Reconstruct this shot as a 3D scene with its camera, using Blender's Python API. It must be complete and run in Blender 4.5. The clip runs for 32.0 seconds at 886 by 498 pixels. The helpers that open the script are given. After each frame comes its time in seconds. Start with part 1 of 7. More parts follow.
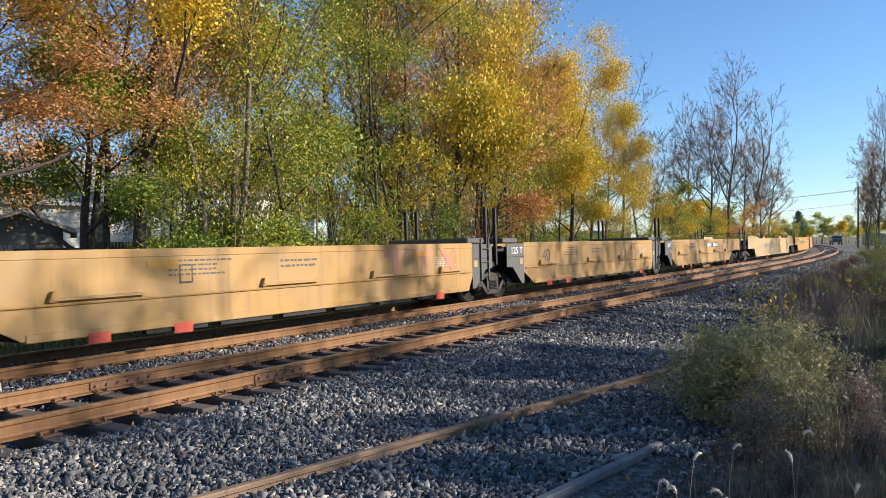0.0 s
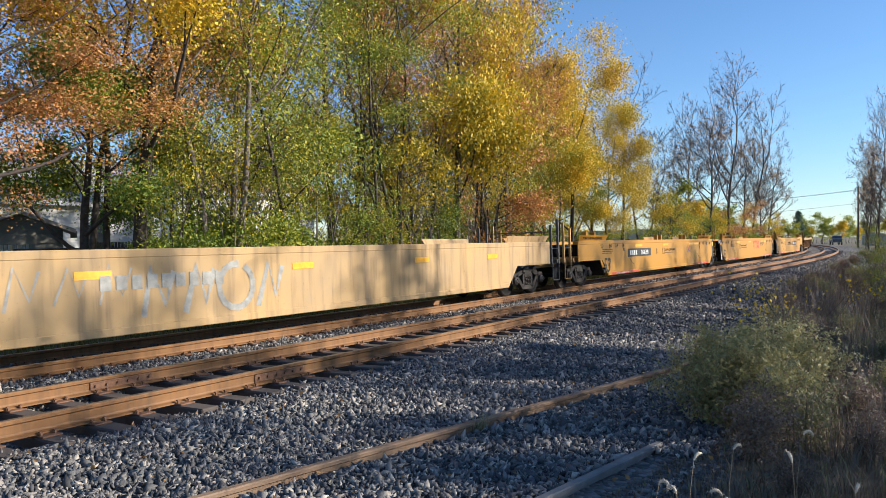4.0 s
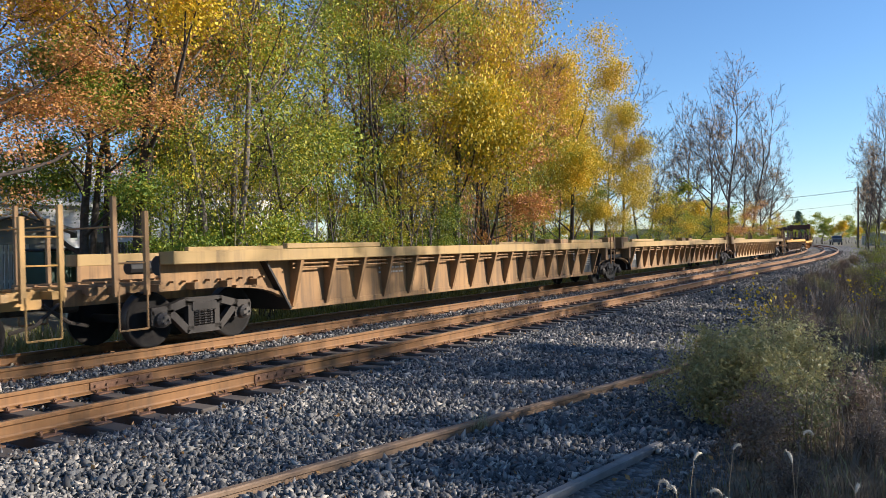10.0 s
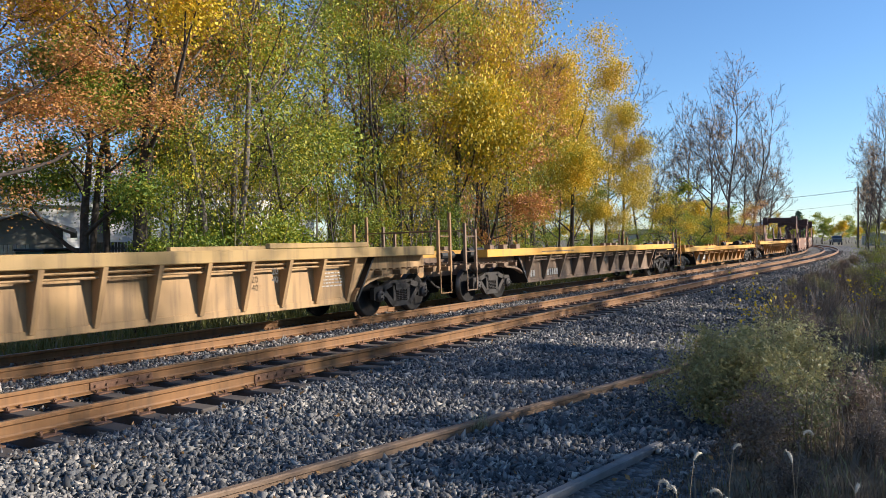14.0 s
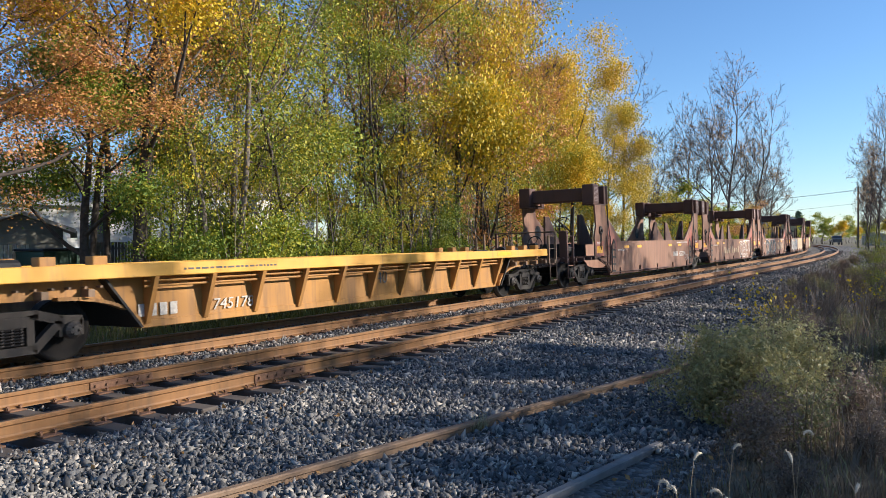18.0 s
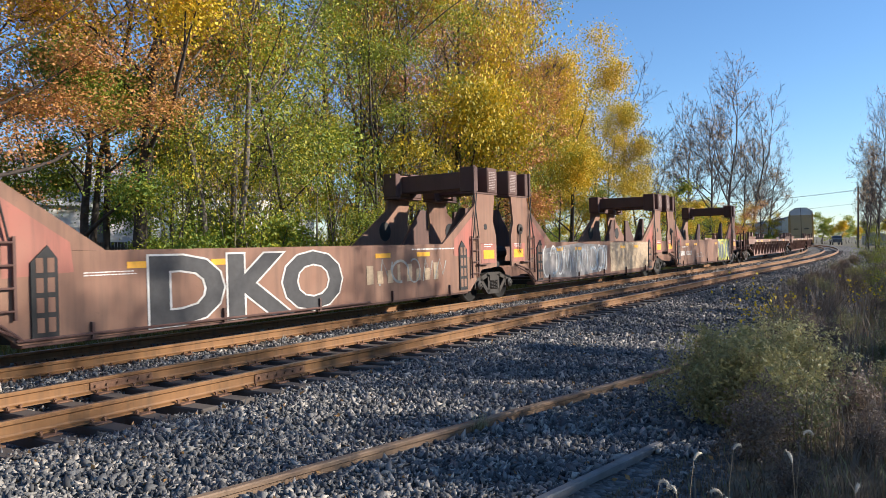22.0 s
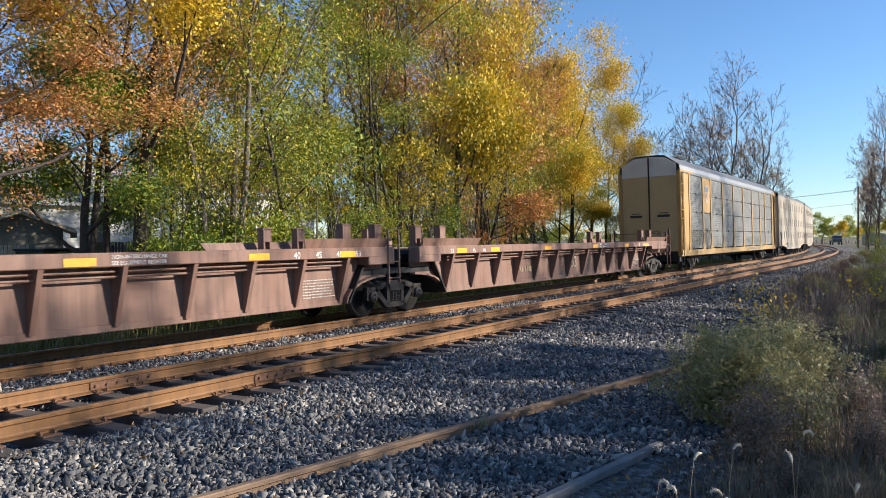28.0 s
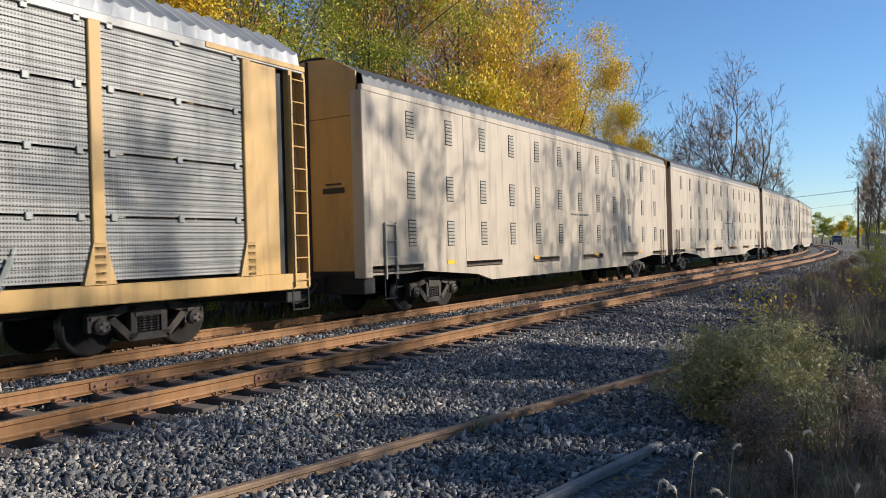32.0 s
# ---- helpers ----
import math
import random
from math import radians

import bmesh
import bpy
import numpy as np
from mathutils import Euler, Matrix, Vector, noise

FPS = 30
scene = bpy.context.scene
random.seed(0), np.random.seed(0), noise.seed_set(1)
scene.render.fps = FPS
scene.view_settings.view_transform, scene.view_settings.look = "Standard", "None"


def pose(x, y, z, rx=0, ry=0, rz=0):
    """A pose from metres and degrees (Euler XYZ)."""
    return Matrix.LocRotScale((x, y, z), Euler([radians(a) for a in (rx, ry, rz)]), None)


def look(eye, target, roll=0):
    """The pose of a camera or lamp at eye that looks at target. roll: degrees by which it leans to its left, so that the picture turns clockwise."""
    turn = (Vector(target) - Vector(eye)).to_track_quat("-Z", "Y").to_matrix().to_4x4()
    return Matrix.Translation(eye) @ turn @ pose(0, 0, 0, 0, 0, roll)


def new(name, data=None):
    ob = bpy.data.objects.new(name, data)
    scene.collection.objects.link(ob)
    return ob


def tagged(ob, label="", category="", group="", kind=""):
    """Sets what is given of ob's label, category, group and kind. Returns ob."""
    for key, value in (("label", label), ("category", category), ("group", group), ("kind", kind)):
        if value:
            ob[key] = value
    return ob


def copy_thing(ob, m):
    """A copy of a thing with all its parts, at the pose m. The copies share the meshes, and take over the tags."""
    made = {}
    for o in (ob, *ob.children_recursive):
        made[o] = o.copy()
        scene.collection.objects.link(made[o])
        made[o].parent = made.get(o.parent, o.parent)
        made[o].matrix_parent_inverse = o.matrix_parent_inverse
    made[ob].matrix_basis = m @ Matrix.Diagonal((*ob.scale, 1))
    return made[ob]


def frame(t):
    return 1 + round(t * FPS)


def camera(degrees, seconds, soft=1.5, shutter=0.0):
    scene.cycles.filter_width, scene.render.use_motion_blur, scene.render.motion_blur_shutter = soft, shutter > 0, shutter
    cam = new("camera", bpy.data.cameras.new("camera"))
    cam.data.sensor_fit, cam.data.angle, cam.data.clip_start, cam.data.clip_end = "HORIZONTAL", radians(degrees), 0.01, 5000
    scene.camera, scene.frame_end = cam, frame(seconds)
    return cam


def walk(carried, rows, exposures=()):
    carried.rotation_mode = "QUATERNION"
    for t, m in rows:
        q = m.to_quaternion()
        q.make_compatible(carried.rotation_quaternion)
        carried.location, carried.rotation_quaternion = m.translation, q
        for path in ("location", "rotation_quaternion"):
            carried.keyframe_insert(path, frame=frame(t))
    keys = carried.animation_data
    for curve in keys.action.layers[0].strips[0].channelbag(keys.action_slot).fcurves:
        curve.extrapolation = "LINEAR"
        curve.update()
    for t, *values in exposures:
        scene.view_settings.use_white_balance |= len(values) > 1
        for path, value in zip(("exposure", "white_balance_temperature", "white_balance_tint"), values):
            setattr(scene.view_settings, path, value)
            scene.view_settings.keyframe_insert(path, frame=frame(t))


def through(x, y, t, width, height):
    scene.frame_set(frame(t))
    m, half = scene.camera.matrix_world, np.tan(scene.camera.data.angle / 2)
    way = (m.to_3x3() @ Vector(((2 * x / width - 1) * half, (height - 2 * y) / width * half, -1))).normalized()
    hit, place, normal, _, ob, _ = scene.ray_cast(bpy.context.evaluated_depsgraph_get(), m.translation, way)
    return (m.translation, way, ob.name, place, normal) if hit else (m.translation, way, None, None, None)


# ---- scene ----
# ---- camera, at rest ----
cam = camera(59.68, 32.0, soft=0.75, shutter=0.05)
EYE = Vector((0.0, 0.0, 1.745))
TURN, TILT = 0.5607, 0.0130
WAY = Vector((math.cos(TURN) * math.cos(TILT), math.sin(TURN) * math.cos(TILT), -math.sin(TILT)))
REST = look(EYE, EYE + WAY * 10, -0.40)
walk(cam, [(0, REST), (32.0, REST)], [(0, 0.95, 5650, 10), (30.0, 0.95, 5650, 10), (31.0, 0.75, 5650, 10), (32.0, 0.72, 5650, 10)])

# ---- world and sun ----
SUN_EL, SUN_AZ = radians(22), math.atan2(-0.86, 0.50)
world = bpy.data.worlds.new("sky")
scene.world = world
world.use_nodes = True
wn, wl = world.node_tree.nodes, world.node_tree.links
sky = wn.new("ShaderNodeTexSky")
sky.sky_type, sky.sun_disc = "NISHITA", False
sky.sun_elevation, sky.sun_rotation = SUN_EL, math.pi / 2 - SUN_AZ
sky.air_density, sky.dust_density, sky.ozone_density = 1.0, 0.0, 4.0
wn["Background"].inputs["Strength"].default_value = 0.083
wl.new(sky.outputs[0], wn["Background"].inputs["Color"])
sun_data = bpy.data.lights.new("sun", "SUN")
sun_data.energy, sun_data.angle, sun_data.color = 4.8, radians(0.55), (1.0, 0.845, 0.64)
sun = new("sun", sun_data)
sun.matrix_world = look((0, 0, 60), Vector((0, 0, 60)) - Vector((math.cos(SUN_AZ) * math.cos(SUN_EL), math.sin(SUN_AZ) * math.cos(SUN_EL), math.sin(SUN_EL))))

# ---- the line of the railway ----
D, G, LIFT = 10.81, 7.148, 0.11      # near rail of the train's track, near rail of the empty one, its height above the other
CANT, SPEED = 0.025, 13.45
S_ARC, R_ARC = 58.9, 511.0


def track(s, off, z=0.0):
    """Place and heading at s metres along the line; off is measured away from the train's near rail."""
    if s <= S_ARC:
        return Vector((s, D + off, z)), 0.0
    a = (s - S_ARC) / R_ARC
    r = R_ARC - off
    return Vector((S_ARC + r * math.sin(a), D + R_ARC - r * math.cos(a), z)), a


def side_of(x, y):
    """How far a place lies beyond the train's near rail, and how far along."""
    if x <= S_ARC:
        return y - D, x
    dx, dy = x - S_ARC, D + R_ARC - y
    return R_ARC - math.hypot(dx, dy), S_ARC + R_ARC * math.atan2(dx, dy)
# ---- mesh building ----
class Geo:
    """Collects vertices and faces of one part."""

    def __init__(self):
        self.v, self.f = [], []

    def add(self, vs, fs):
        n = len(self.v)
        self.v += [tuple(p) for p in vs]
        self.f += [tuple(i + n for i in q) for q in fs]
        return self

    def box(self, x0, x1, y0, y1, z0, z1, m=None):
        vs = [Vector((x, y, z)) for x in (x0, x1) for y in (y0, y1) for z in (z0, z1)]
        if m is not None:
            vs = [m @ p for p in vs]
        return self.add(vs, [(0, 1, 3, 2), (4, 6, 7, 5), (0, 4, 5, 1), (2, 3, 7, 6), (0, 2, 6, 4), (1, 5, 7, 3)])

    def soft(self, x0, x1, y0, y1, z0, z1, c=0.012):
        """A box with bevelled edges."""
        vs, fs = [], []
        ax = ((x0, x1), (y0, y1), (z0, z1))
        ind = {}
        for i in (0, 1):
            for j in (0, 1):
                for k in (0, 1):
                    for d in range(3):
                        p = []
                        for e, s in enumerate((i, j, k)):
                            q = ax[e][s]
                            if e != d:
                                q += c if s == 0 else -c
                            p.append(q)
                        ind[i, j, k, d] = len(vs)
                        vs.append(p)
        for d in range(3):
            a, b = [e for e in range(3) if e != d]
            for s in (0, 1):
                q = []
                for u, w in ((0, 0), (1, 0), (1, 1), (0, 1)):
                    key = [0, 0, 0]
                    key[d], key[a], key[b] = s, u, w
                    q.append(ind[(*key, d)])
                fs.append(tuple(q))
            for u in (0, 1):
                for w in (0, 1):
                    k0, k1 = [0, 0, 0], [0, 0, 0]
                    k0[a], k0[b], k0[d] = u, w, 0
                    k1[a], k1[b], k1[d] = u, w, 1
                    fs.append((ind[(*k0, a)], ind[(*k0, b)], ind[(*k1, b)], ind[(*k1, a)]))
        for i in (0, 1):
            for j in (0, 1):
                for k in (0, 1):
                    fs.append((ind[i, j, k, 0], ind[i, j, k, 1], ind[i, j, k, 2]))
        return self.add(vs, fs)

    def plate(self, pts, y0, y1):
        """An outline in x and z, given thickness from y0 to y1."""
        n = len(pts)
        vs = [(x, y0, z) for x, z in pts] + [(x, y1, z) for x, z in pts]
        fs = [tuple(range(n)), tuple(range(2 * n - 1, n - 1, -1))]
        fs += [(i, n + i, n + (i + 1) % n, (i + 1) % n) for i in range(n)]
        return self.add(vs, fs)

    def beam(self, pts, y0, y1, w):
        """A bent flat bar along points in x and z, w high."""
        for (xa, za), (xb, zb) in zip(pts, pts[1:]):
            dx, dz = xb - xa, zb - za
            n = math.hypot(dx, dz) or 1
            ox, oz = -dz / n * w / 2, dx / n * w / 2
            ex, ez = dx / n * w * 0.25, dz / n * w * 0.25
            self.plate([(xa - ex + ox, za - ez + oz), (xa - ex - ox, za - ez - oz), (xb + ex - ox, zb + ez - oz), (xb + ex + ox, zb + ez + oz)], y0, y1)
        return self

    def ribbon(self, pts, y, w):
        """A thin band of paint along points in x and z, w wide, facing the camera's side."""
        n = len(pts)
        i0 = len(self.v)
        for i, (x, z) in enumerate(pts):
            (xa, za), (xb, zb) = pts[max(i - 1, 0)], pts[min(i + 1, n - 1)]
            d = math.hypot(xb - xa, zb - za) or 1
            ox, oz = -(zb - za) / d * w / 2, (xb - xa) / d * w / 2
            self.v += [(x - ox, y, z - oz), (x + ox, y, z + oz)]
        self.f += [(i0 + 2 * i, i0 + 2 * i + 2, i0 + 2 * i + 3, i0 + 2 * i + 1) for i in range(n - 1)]
        return self

    def rod(self, a, b, r, n=6, r2=None):
        a, b = Vector(a), Vector(b)
        d = (b - a).normalized()
        u = d.orthogonal().normalized()
        w = d.cross(u)
        r2 = r if r2 is None else r2
        ring = [(math.cos(2 * math.pi * i / n), math.sin(2 * math.pi * i / n)) for i in range(n)]
        vs = [a + (u * c + w * s) * r for c, s in ring] + [b + (u * c + w * s) * r2 for c, s in ring]
        fs = [(i, (i + 1) % n, n + (i + 1) % n, n + i) for i in range(n)] + [tuple(range(n - 1, -1, -1)), tuple(range(n, 2 * n))]
        return self.add(vs, fs)

    def rods(self, pts, r, n=6):
        for a, b in zip(pts, pts[1:]):
            self.rod(a, b, r, n)
        return self

    def ring(self, c, axis, big, small, n=16, m=6, arc=1.0):
        c, d = Vector(c), Vector(axis).normalized()
        u = d.orthogonal().normalized()
        w = d.cross(u)
        k = n if arc >= 1 else n + 1
        vs = []
        for i in range(k):
            a = 2 * math.pi * arc * i / n
            o = u * math.cos(a) + w * math.sin(a)
            for j in range(m):
                b = 2 * math.pi * j / m
                vs.append(c + o * (big + small * math.cos(b)) + d * small * math.sin(b))
        fs = [(i % k * m + j, (i + 1) % k * m + j, (i + 1) % k * m + (j + 1) % m, i % k * m + (j + 1) % m) for i in range(n) for j in range(m)]
        return self.add(vs, fs)

    def lathe(self, prof, c, n=20):
        """A profile of (radius, along y) turned round the y axis at c."""
        cx, cy, cz = c
        k = len(prof)
        vs = [(cx + r * math.cos(2 * math.pi * i / n), cy + y, cz + r * math.sin(2 * math.pi * i / n)) for i in range(n) for r, y in prof]
        fs = [(i * k + j, i * k + j + 1, (i + 1) % n * k + j + 1, (i + 1) % n * k + j) for i in range(n) for j in range(k - 1)]
        return self.add(vs, fs)

    def mesh(self, name, mat, smooth=False):
        me = bpy.data.meshes.new(name)
        me.from_pydata(self.v, [], self.f)
        me.materials.append(mat)
        if smooth:
            me.polygons.foreach_set("use_smooth", [True] * len(me.polygons))
        me.update()
        return me


def part(name, geo, mat, parent, label="", smooth=False):
    ob = new(name, geo.mesh(name, mat, smooth) if isinstance(geo, Geo) else geo)
    ob.parent = parent
    if label:
        ob["label"] = label
    return ob


def thing(name, label, category, group="", kind="", at=None):
    ob = new(name)
    ob.empty_display_size = 0.2
    if at is not None:
        ob.matrix_basis = at
    return tagged(ob, label, category, group, kind)


TEXTS = {}


def letters(text, size, mat, parent, x, y, z, label="", sx=1.0, name="lettering", lean=0.0, fat=0.0):
    """Raised letters on the camera's side of a car, their lower left corner at x, z; read from the negative y side."""
    key = (text, size, mat.name, sx, lean, fat)
    if key not in TEXTS:
        cu = bpy.data.curves.new("text", "FONT")
        cu.body, cu.size, cu.extrude, cu.resolution_u, cu.shear = text, size * 1.38, 0.002, 3, lean
        cu.offset = fat
        tmp = bpy.data.objects.new("text", cu)
        me = bpy.data.meshes.new_from_object(tmp)
        me.transform(Matrix.Diagonal((sx, 1, 1, 1)))
        me.materials.clear()
        me.materials.append(mat)
        bpy.data.objects.remove(tmp)
        TEXTS[key] = me
    ob = new(name, TEXTS[key])
    ob.parent = parent
    ob.matrix_basis = pose(x, y, z, 90, 0, 0)
    if label:
        ob["label"] = label
    return ob


# ---- materials ----
def nodes(name):
    m = bpy.data.materials.new(name)
    m.use_nodes = True
    t = m.node_tree
    return m, t.nodes, t.links, t.nodes["Principled BSDF"]


def noise_at(n, l, scale, detail=4, rough=0.55, stretch=None, coord="Object"):
    tc = n.new("ShaderNodeTexCoord")
    src = tc.outputs[coord]
    if stretch:
        mp = n.new("ShaderNodeMapping")
        mp.inputs["Scale"].default_value = stretch
        l.new(src, mp.inputs["Vector"])
        src = mp.outputs["Vector"]
    t = n.new("ShaderNodeTexNoise")
    t.inputs["Scale"].default_value, t.inputs["Detail"].default_value, t.inputs["Roughness"].default_value = scale, detail, rough
    l.new(src, t.inputs["Vector"])
    return t.outputs["Fac"]


def ramp(n, l, fac, stops):
    r = n.new("ShaderNodeValToRGB")
    e = r.color_ramp.elements
    while len(e) < len(stops):
        e.new(0.5)
    for q, (at, c) in zip(e, stops):
        q.position, q.color = at, (*c, 1) if len(c) == 3 else c
    l.new(fac, r.inputs["Fac"])
    return r.outputs["Color"]


def mix(n, l, fac, a, b, how="MIX"):
    m = n.new("ShaderNodeMix")
    m.data_type, m.blend_type = "RGBA", how
    for sock, val in ((m.inputs["Factor"], fac), (m.inputs["A"], a), (m.inputs["B"], b)):
        if isinstance(val, (int, float)):
            sock.default_value = val
        elif isinstance(val, tuple):
            sock.default_value = (*val, 1)
        else:
            l.new(val, sock)
    return m.outputs["Result"]


def bump(n, l, bsdf, height, strength=0.3, dist=0.01):
    b = n.new("ShaderNodeBump")
    b.inputs["Strength"].default_value, b.inputs["Distance"].default_value = strength, dist
    l.new(height, b.inputs["Height"])
    l.new(b.outputs["Normal"], bsdf.inputs["Normal"])


def worn_paint(name, base, faded, dirt, dirt_amount=0.5, rough=0.55, metal=0.0, streak=1.0):
    """Weathered paint: fading in broad patches, streaks of dirt that run down, fine grain."""
    m, n, l, b = nodes(name)
    big = noise_at(n, l, 0.9, 5)
    col = mix(n, l, ramp(n, l, big, [(0.3, (0, 0, 0)), (0.7, (1, 1, 1))]), base, faded)
    run = noise_at(n, l, 2.2, 5, 0.6, (3.0, 1.0, 0.22))
    a = 0.72 - 0.42 * dirt_amount
    col = mix(n, l, ramp(n, l, run, [(a, (0, 0, 0)), (min(a + 0.3, 1), (0.8 * streak,) * 3)]), col, dirt)
    spot = noise_at(n, l, 14, 6, 0.7)
    col = mix(n, l, ramp(n, l, spot, [(0.62, (0, 0, 0)), (0.78, (0.7,) * 3)]), col, dirt)
    l.new(col, b.inputs["Base Color"])
    b.inputs["Roughness"].default_value, b.inputs["Metallic"].default_value = rough, metal
    bump(n, l, b, spot, 0.12, 0.004)
    return m


def plain(name, col, rough=0.6, metal=0.0, vary=0.25, scale=9.0, bumpy=0.15):
    m, n, l, b = nodes(name)
    f = noise_at(n, l, scale, 5, 0.6)
    lo, hi = tuple(c * (1 - vary) for c in col), tuple(min(c * (1 + vary), 1) for c in col)
    l.new(ramp(n, l, f, [(0.3, lo), (0.7, hi)]), b.inputs["Base Color"])
    b.inputs["Roughness"].default_value, b.inputs["Metallic"].default_value = rough, metal
    if bumpy:
        bump(n, l, b, f, bumpy, 0.004)
    return m


def leafy(name, cols, through=0.35):
    """Leaves: each takes its own colour between the given ones; light passes through."""
    m, n, l, b = nodes(name)
    g = n.new("ShaderNodeNewGeometry")
    o = n.new("ShaderNodeObjectInfo")
    big = noise_at(n, l, 0.5, 3)
    add = n.new("ShaderNodeMath")
    add.operation = "MULTIPLY_ADD"
    l.new(g.outputs["Random Per Island"], add.inputs[0])
    add.inputs[1].default_value = 0.55
    l.new(big, add.inputs[2])
    ad2 = n.new("ShaderNodeMath")
    ad2.operation = "MULTIPLY_ADD"
    l.new(o.outputs["Random"], ad2.inputs[0])
    ad2.inputs[1].default_value = 0.3
    l.new(add.outputs[0], ad2.inputs[2])
    sub = n.new("ShaderNodeMath")
    sub.operation = "MULTIPLY_ADD"
    l.new(ad2.outputs[0], sub.inputs[0])
    sub.inputs[1].default_value, sub.inputs[2].default_value = 0.85, -0.32
    k = len(cols) - 1
    col = ramp(n, l, sub.outputs[0], [(i / k, c) for i, c in enumerate(cols)])
    l.new(col, b.inputs["Base Color"])
    b.inputs["Roughness"].default_value = 0.6
    tr = n.new("ShaderNodeBsdfTranslucent")
    l.new(col, tr.inputs["Color"])
    ms = n.new("ShaderNodeMixShader")
    ms.inputs[0].default_value = through
    l.new(b.outputs[0], ms.inputs[1])
    l.new(tr.outputs[0], ms.inputs[2])
    l.new(ms.outputs[0], n["Material Output"].inputs["Surface"])
    return m


def stones(name, cols, rough=0.85):
    m, n, l, b = nodes(name)
    g = n.new("ShaderNodeNewGeometry")
    k = len(cols) - 1
    col = ramp(n, l, g.outputs["Random Per Island"], [(i / k, c) for i, c in enumerate(cols)])
    f = noise_at(n, l, 40, 4, 0.7)
    col = mix(n, l, ramp(n, l, f, [(0.3, (0.6,) * 3), (0.75, (1.25,) * 3)]), col, col, "MIX")
    dark = mix(n, l, 1.0, col, ramp(n, l, f, [(0.3, (0.65,) * 3), (0.7, (1, 1, 1))]), "MULTIPLY")
    l.new(dark, b.inputs["Base Color"])
    b.inputs["Roughness"].default_value = rough
    bump(n, l, b, f, 0.2, 0.003)
    return m


STONE = stones("ballast_stone", [(0.05, 0.05, 0.052), (0.11, 0.108, 0.108), (0.175, 0.168, 0.161), (0.28, 0.26, 0.235), (0.56, 0.49, 0.40)])
RAIL = worn_paint("rail_rust", (0.18, 0.080, 0.022), (0.235, 0.115, 0.036), (0.035, 0.021, 0.012), 0.6, 0.7, 0.0, 0.8)
RAIL_TOP = plain("rail_head_steel", (0.20, 0.175, 0.15), 0.4, 0.8, 0.2, 6, 0.05)
TIE = worn_paint("tie_timber", (0.075, 0.058, 0.045), (0.11, 0.09, 0.075), (0.03, 0.025, 0.02), 0.5, 0.85)
PLATE_RUST = plain("plate_rust", (0.17, 0.085, 0.045), 0.8, 0.0, 0.4, 20)
BARK = plain("bark", (0.062, 0.048, 0.038), 0.9, 0, 0.45, 7, 0.6)
BARK_PALE = plain("bark_pale", (0.17, 0.14, 0.115), 0.9, 0, 0.4, 7, 0.6)
BLACK = plain("black_underframe", (0.009, 0.008, 0.008), 0.7, 0, 0.4, 9)
TRUCK = worn_paint("truck_grime", (0.022, 0.016, 0.012), (0.042, 0.032, 0.024), (0.006, 0.005, 0.005), 0.5, 0.75)
WHEEL = plain("wheel_steel", (0.010, 0.0075, 0.006), 0.95, 0.0, 0.4, 12)
TREAD = plain("wheel_tread", (0.09, 0.075, 0.065), 0.4, 0.9, 0.15, 8, 0)
WHITE = plain("white_marking", (0.72, 0.70, 0.66), 0.6, 0, 0.15, 12, 0)
SPRAY_MARK = plain("worn_white_marking", (0.46, 0.42, 0.37), 0.7, 0, 0.35, 11, 0)
MARK = plain("black_marking", (0.022, 0.02, 0.02), 0.55, 0, 0.2, 12, 0)
REFLECT = plain("reflective_yellow", (0.78, 0.38, 0.02), 0.35, 0, 0.12, 10, 0)
RED = plain("red_marking", (0.55, 0.07, 0.035), 0.5, 0, 0.25, 10, 0)
YELLOW = worn_paint("yellow_paint", (0.44, 0.20, 0.008), (0.42, 0.205, 0.014), (0.21, 0.11, 0.025), 0.22, 0.45, 0, 0.5)
OLD_YELLOW = worn_paint("old_yellow_paint", (0.40, 0.215, 0.042), (0.34, 0.21, 0.08), (0.12, 0.075, 0.04), 0.5, 0.6, 0, 0.7)
DUST_YELLOW = worn_paint("dusty_yellow_paint", (0.46, 0.295, 0.115), (0.36, 0.25, 0.13), (0.13, 0.09, 0.06), 0.55, 0.75)
TAN_RIB = worn_paint("tan_grime_paint", (0.36, 0.20, 0.075), (0.25, 0.14, 0.058), (0.06, 0.042, 0.028), 0.7, 0.75)
DARK_RIB = worn_paint("dark_grime_paint", (0.17, 0.11, 0.072), (0.24, 0.155, 0.092), (0.05, 0.04, 0.032), 0.6, 0.78)
ORANGE_RIB = worn_paint("orange_yellow_paint", (0.40, 0.19, 0.032), (0.31, 0.15, 0.04), (0.11, 0.065, 0.035), 0.6, 0.68)
CHORD_YELLOW = worn_paint("chord_yellow", (0.66, 0.33, 0.028), (0.58, 0.31, 0.055), (0.25, 0.15, 0.07), 0.4, 0.6)
OXIDE = worn_paint("oxide_red_paint", (0.205, 0.096, 0.058), (0.255, 0.138, 0.086), (0.075, 0.046, 0.034), 0.7, 0.75, 0.0, 0.6)
FADED_RED = worn_paint("faded_red_paint", (0.44, 0.17, 0.10), (0.42, 0.22, 0.12), (0.25, 0.14, 0.08), 0.5, 0.7)
ROSE = worn_paint("rose_red_paint", (0.36, 0.105, 0.075), (0.30, 0.13, 0.09), (0.13, 0.07, 0.05), 0.6, 0.75)
OXIDE_DARK = worn_paint("dark_oxide_paint", (0.085, 0.040, 0.030), (0.12, 0.06, 0.045), (0.03, 0.021, 0.018), 0.5, 0.75)
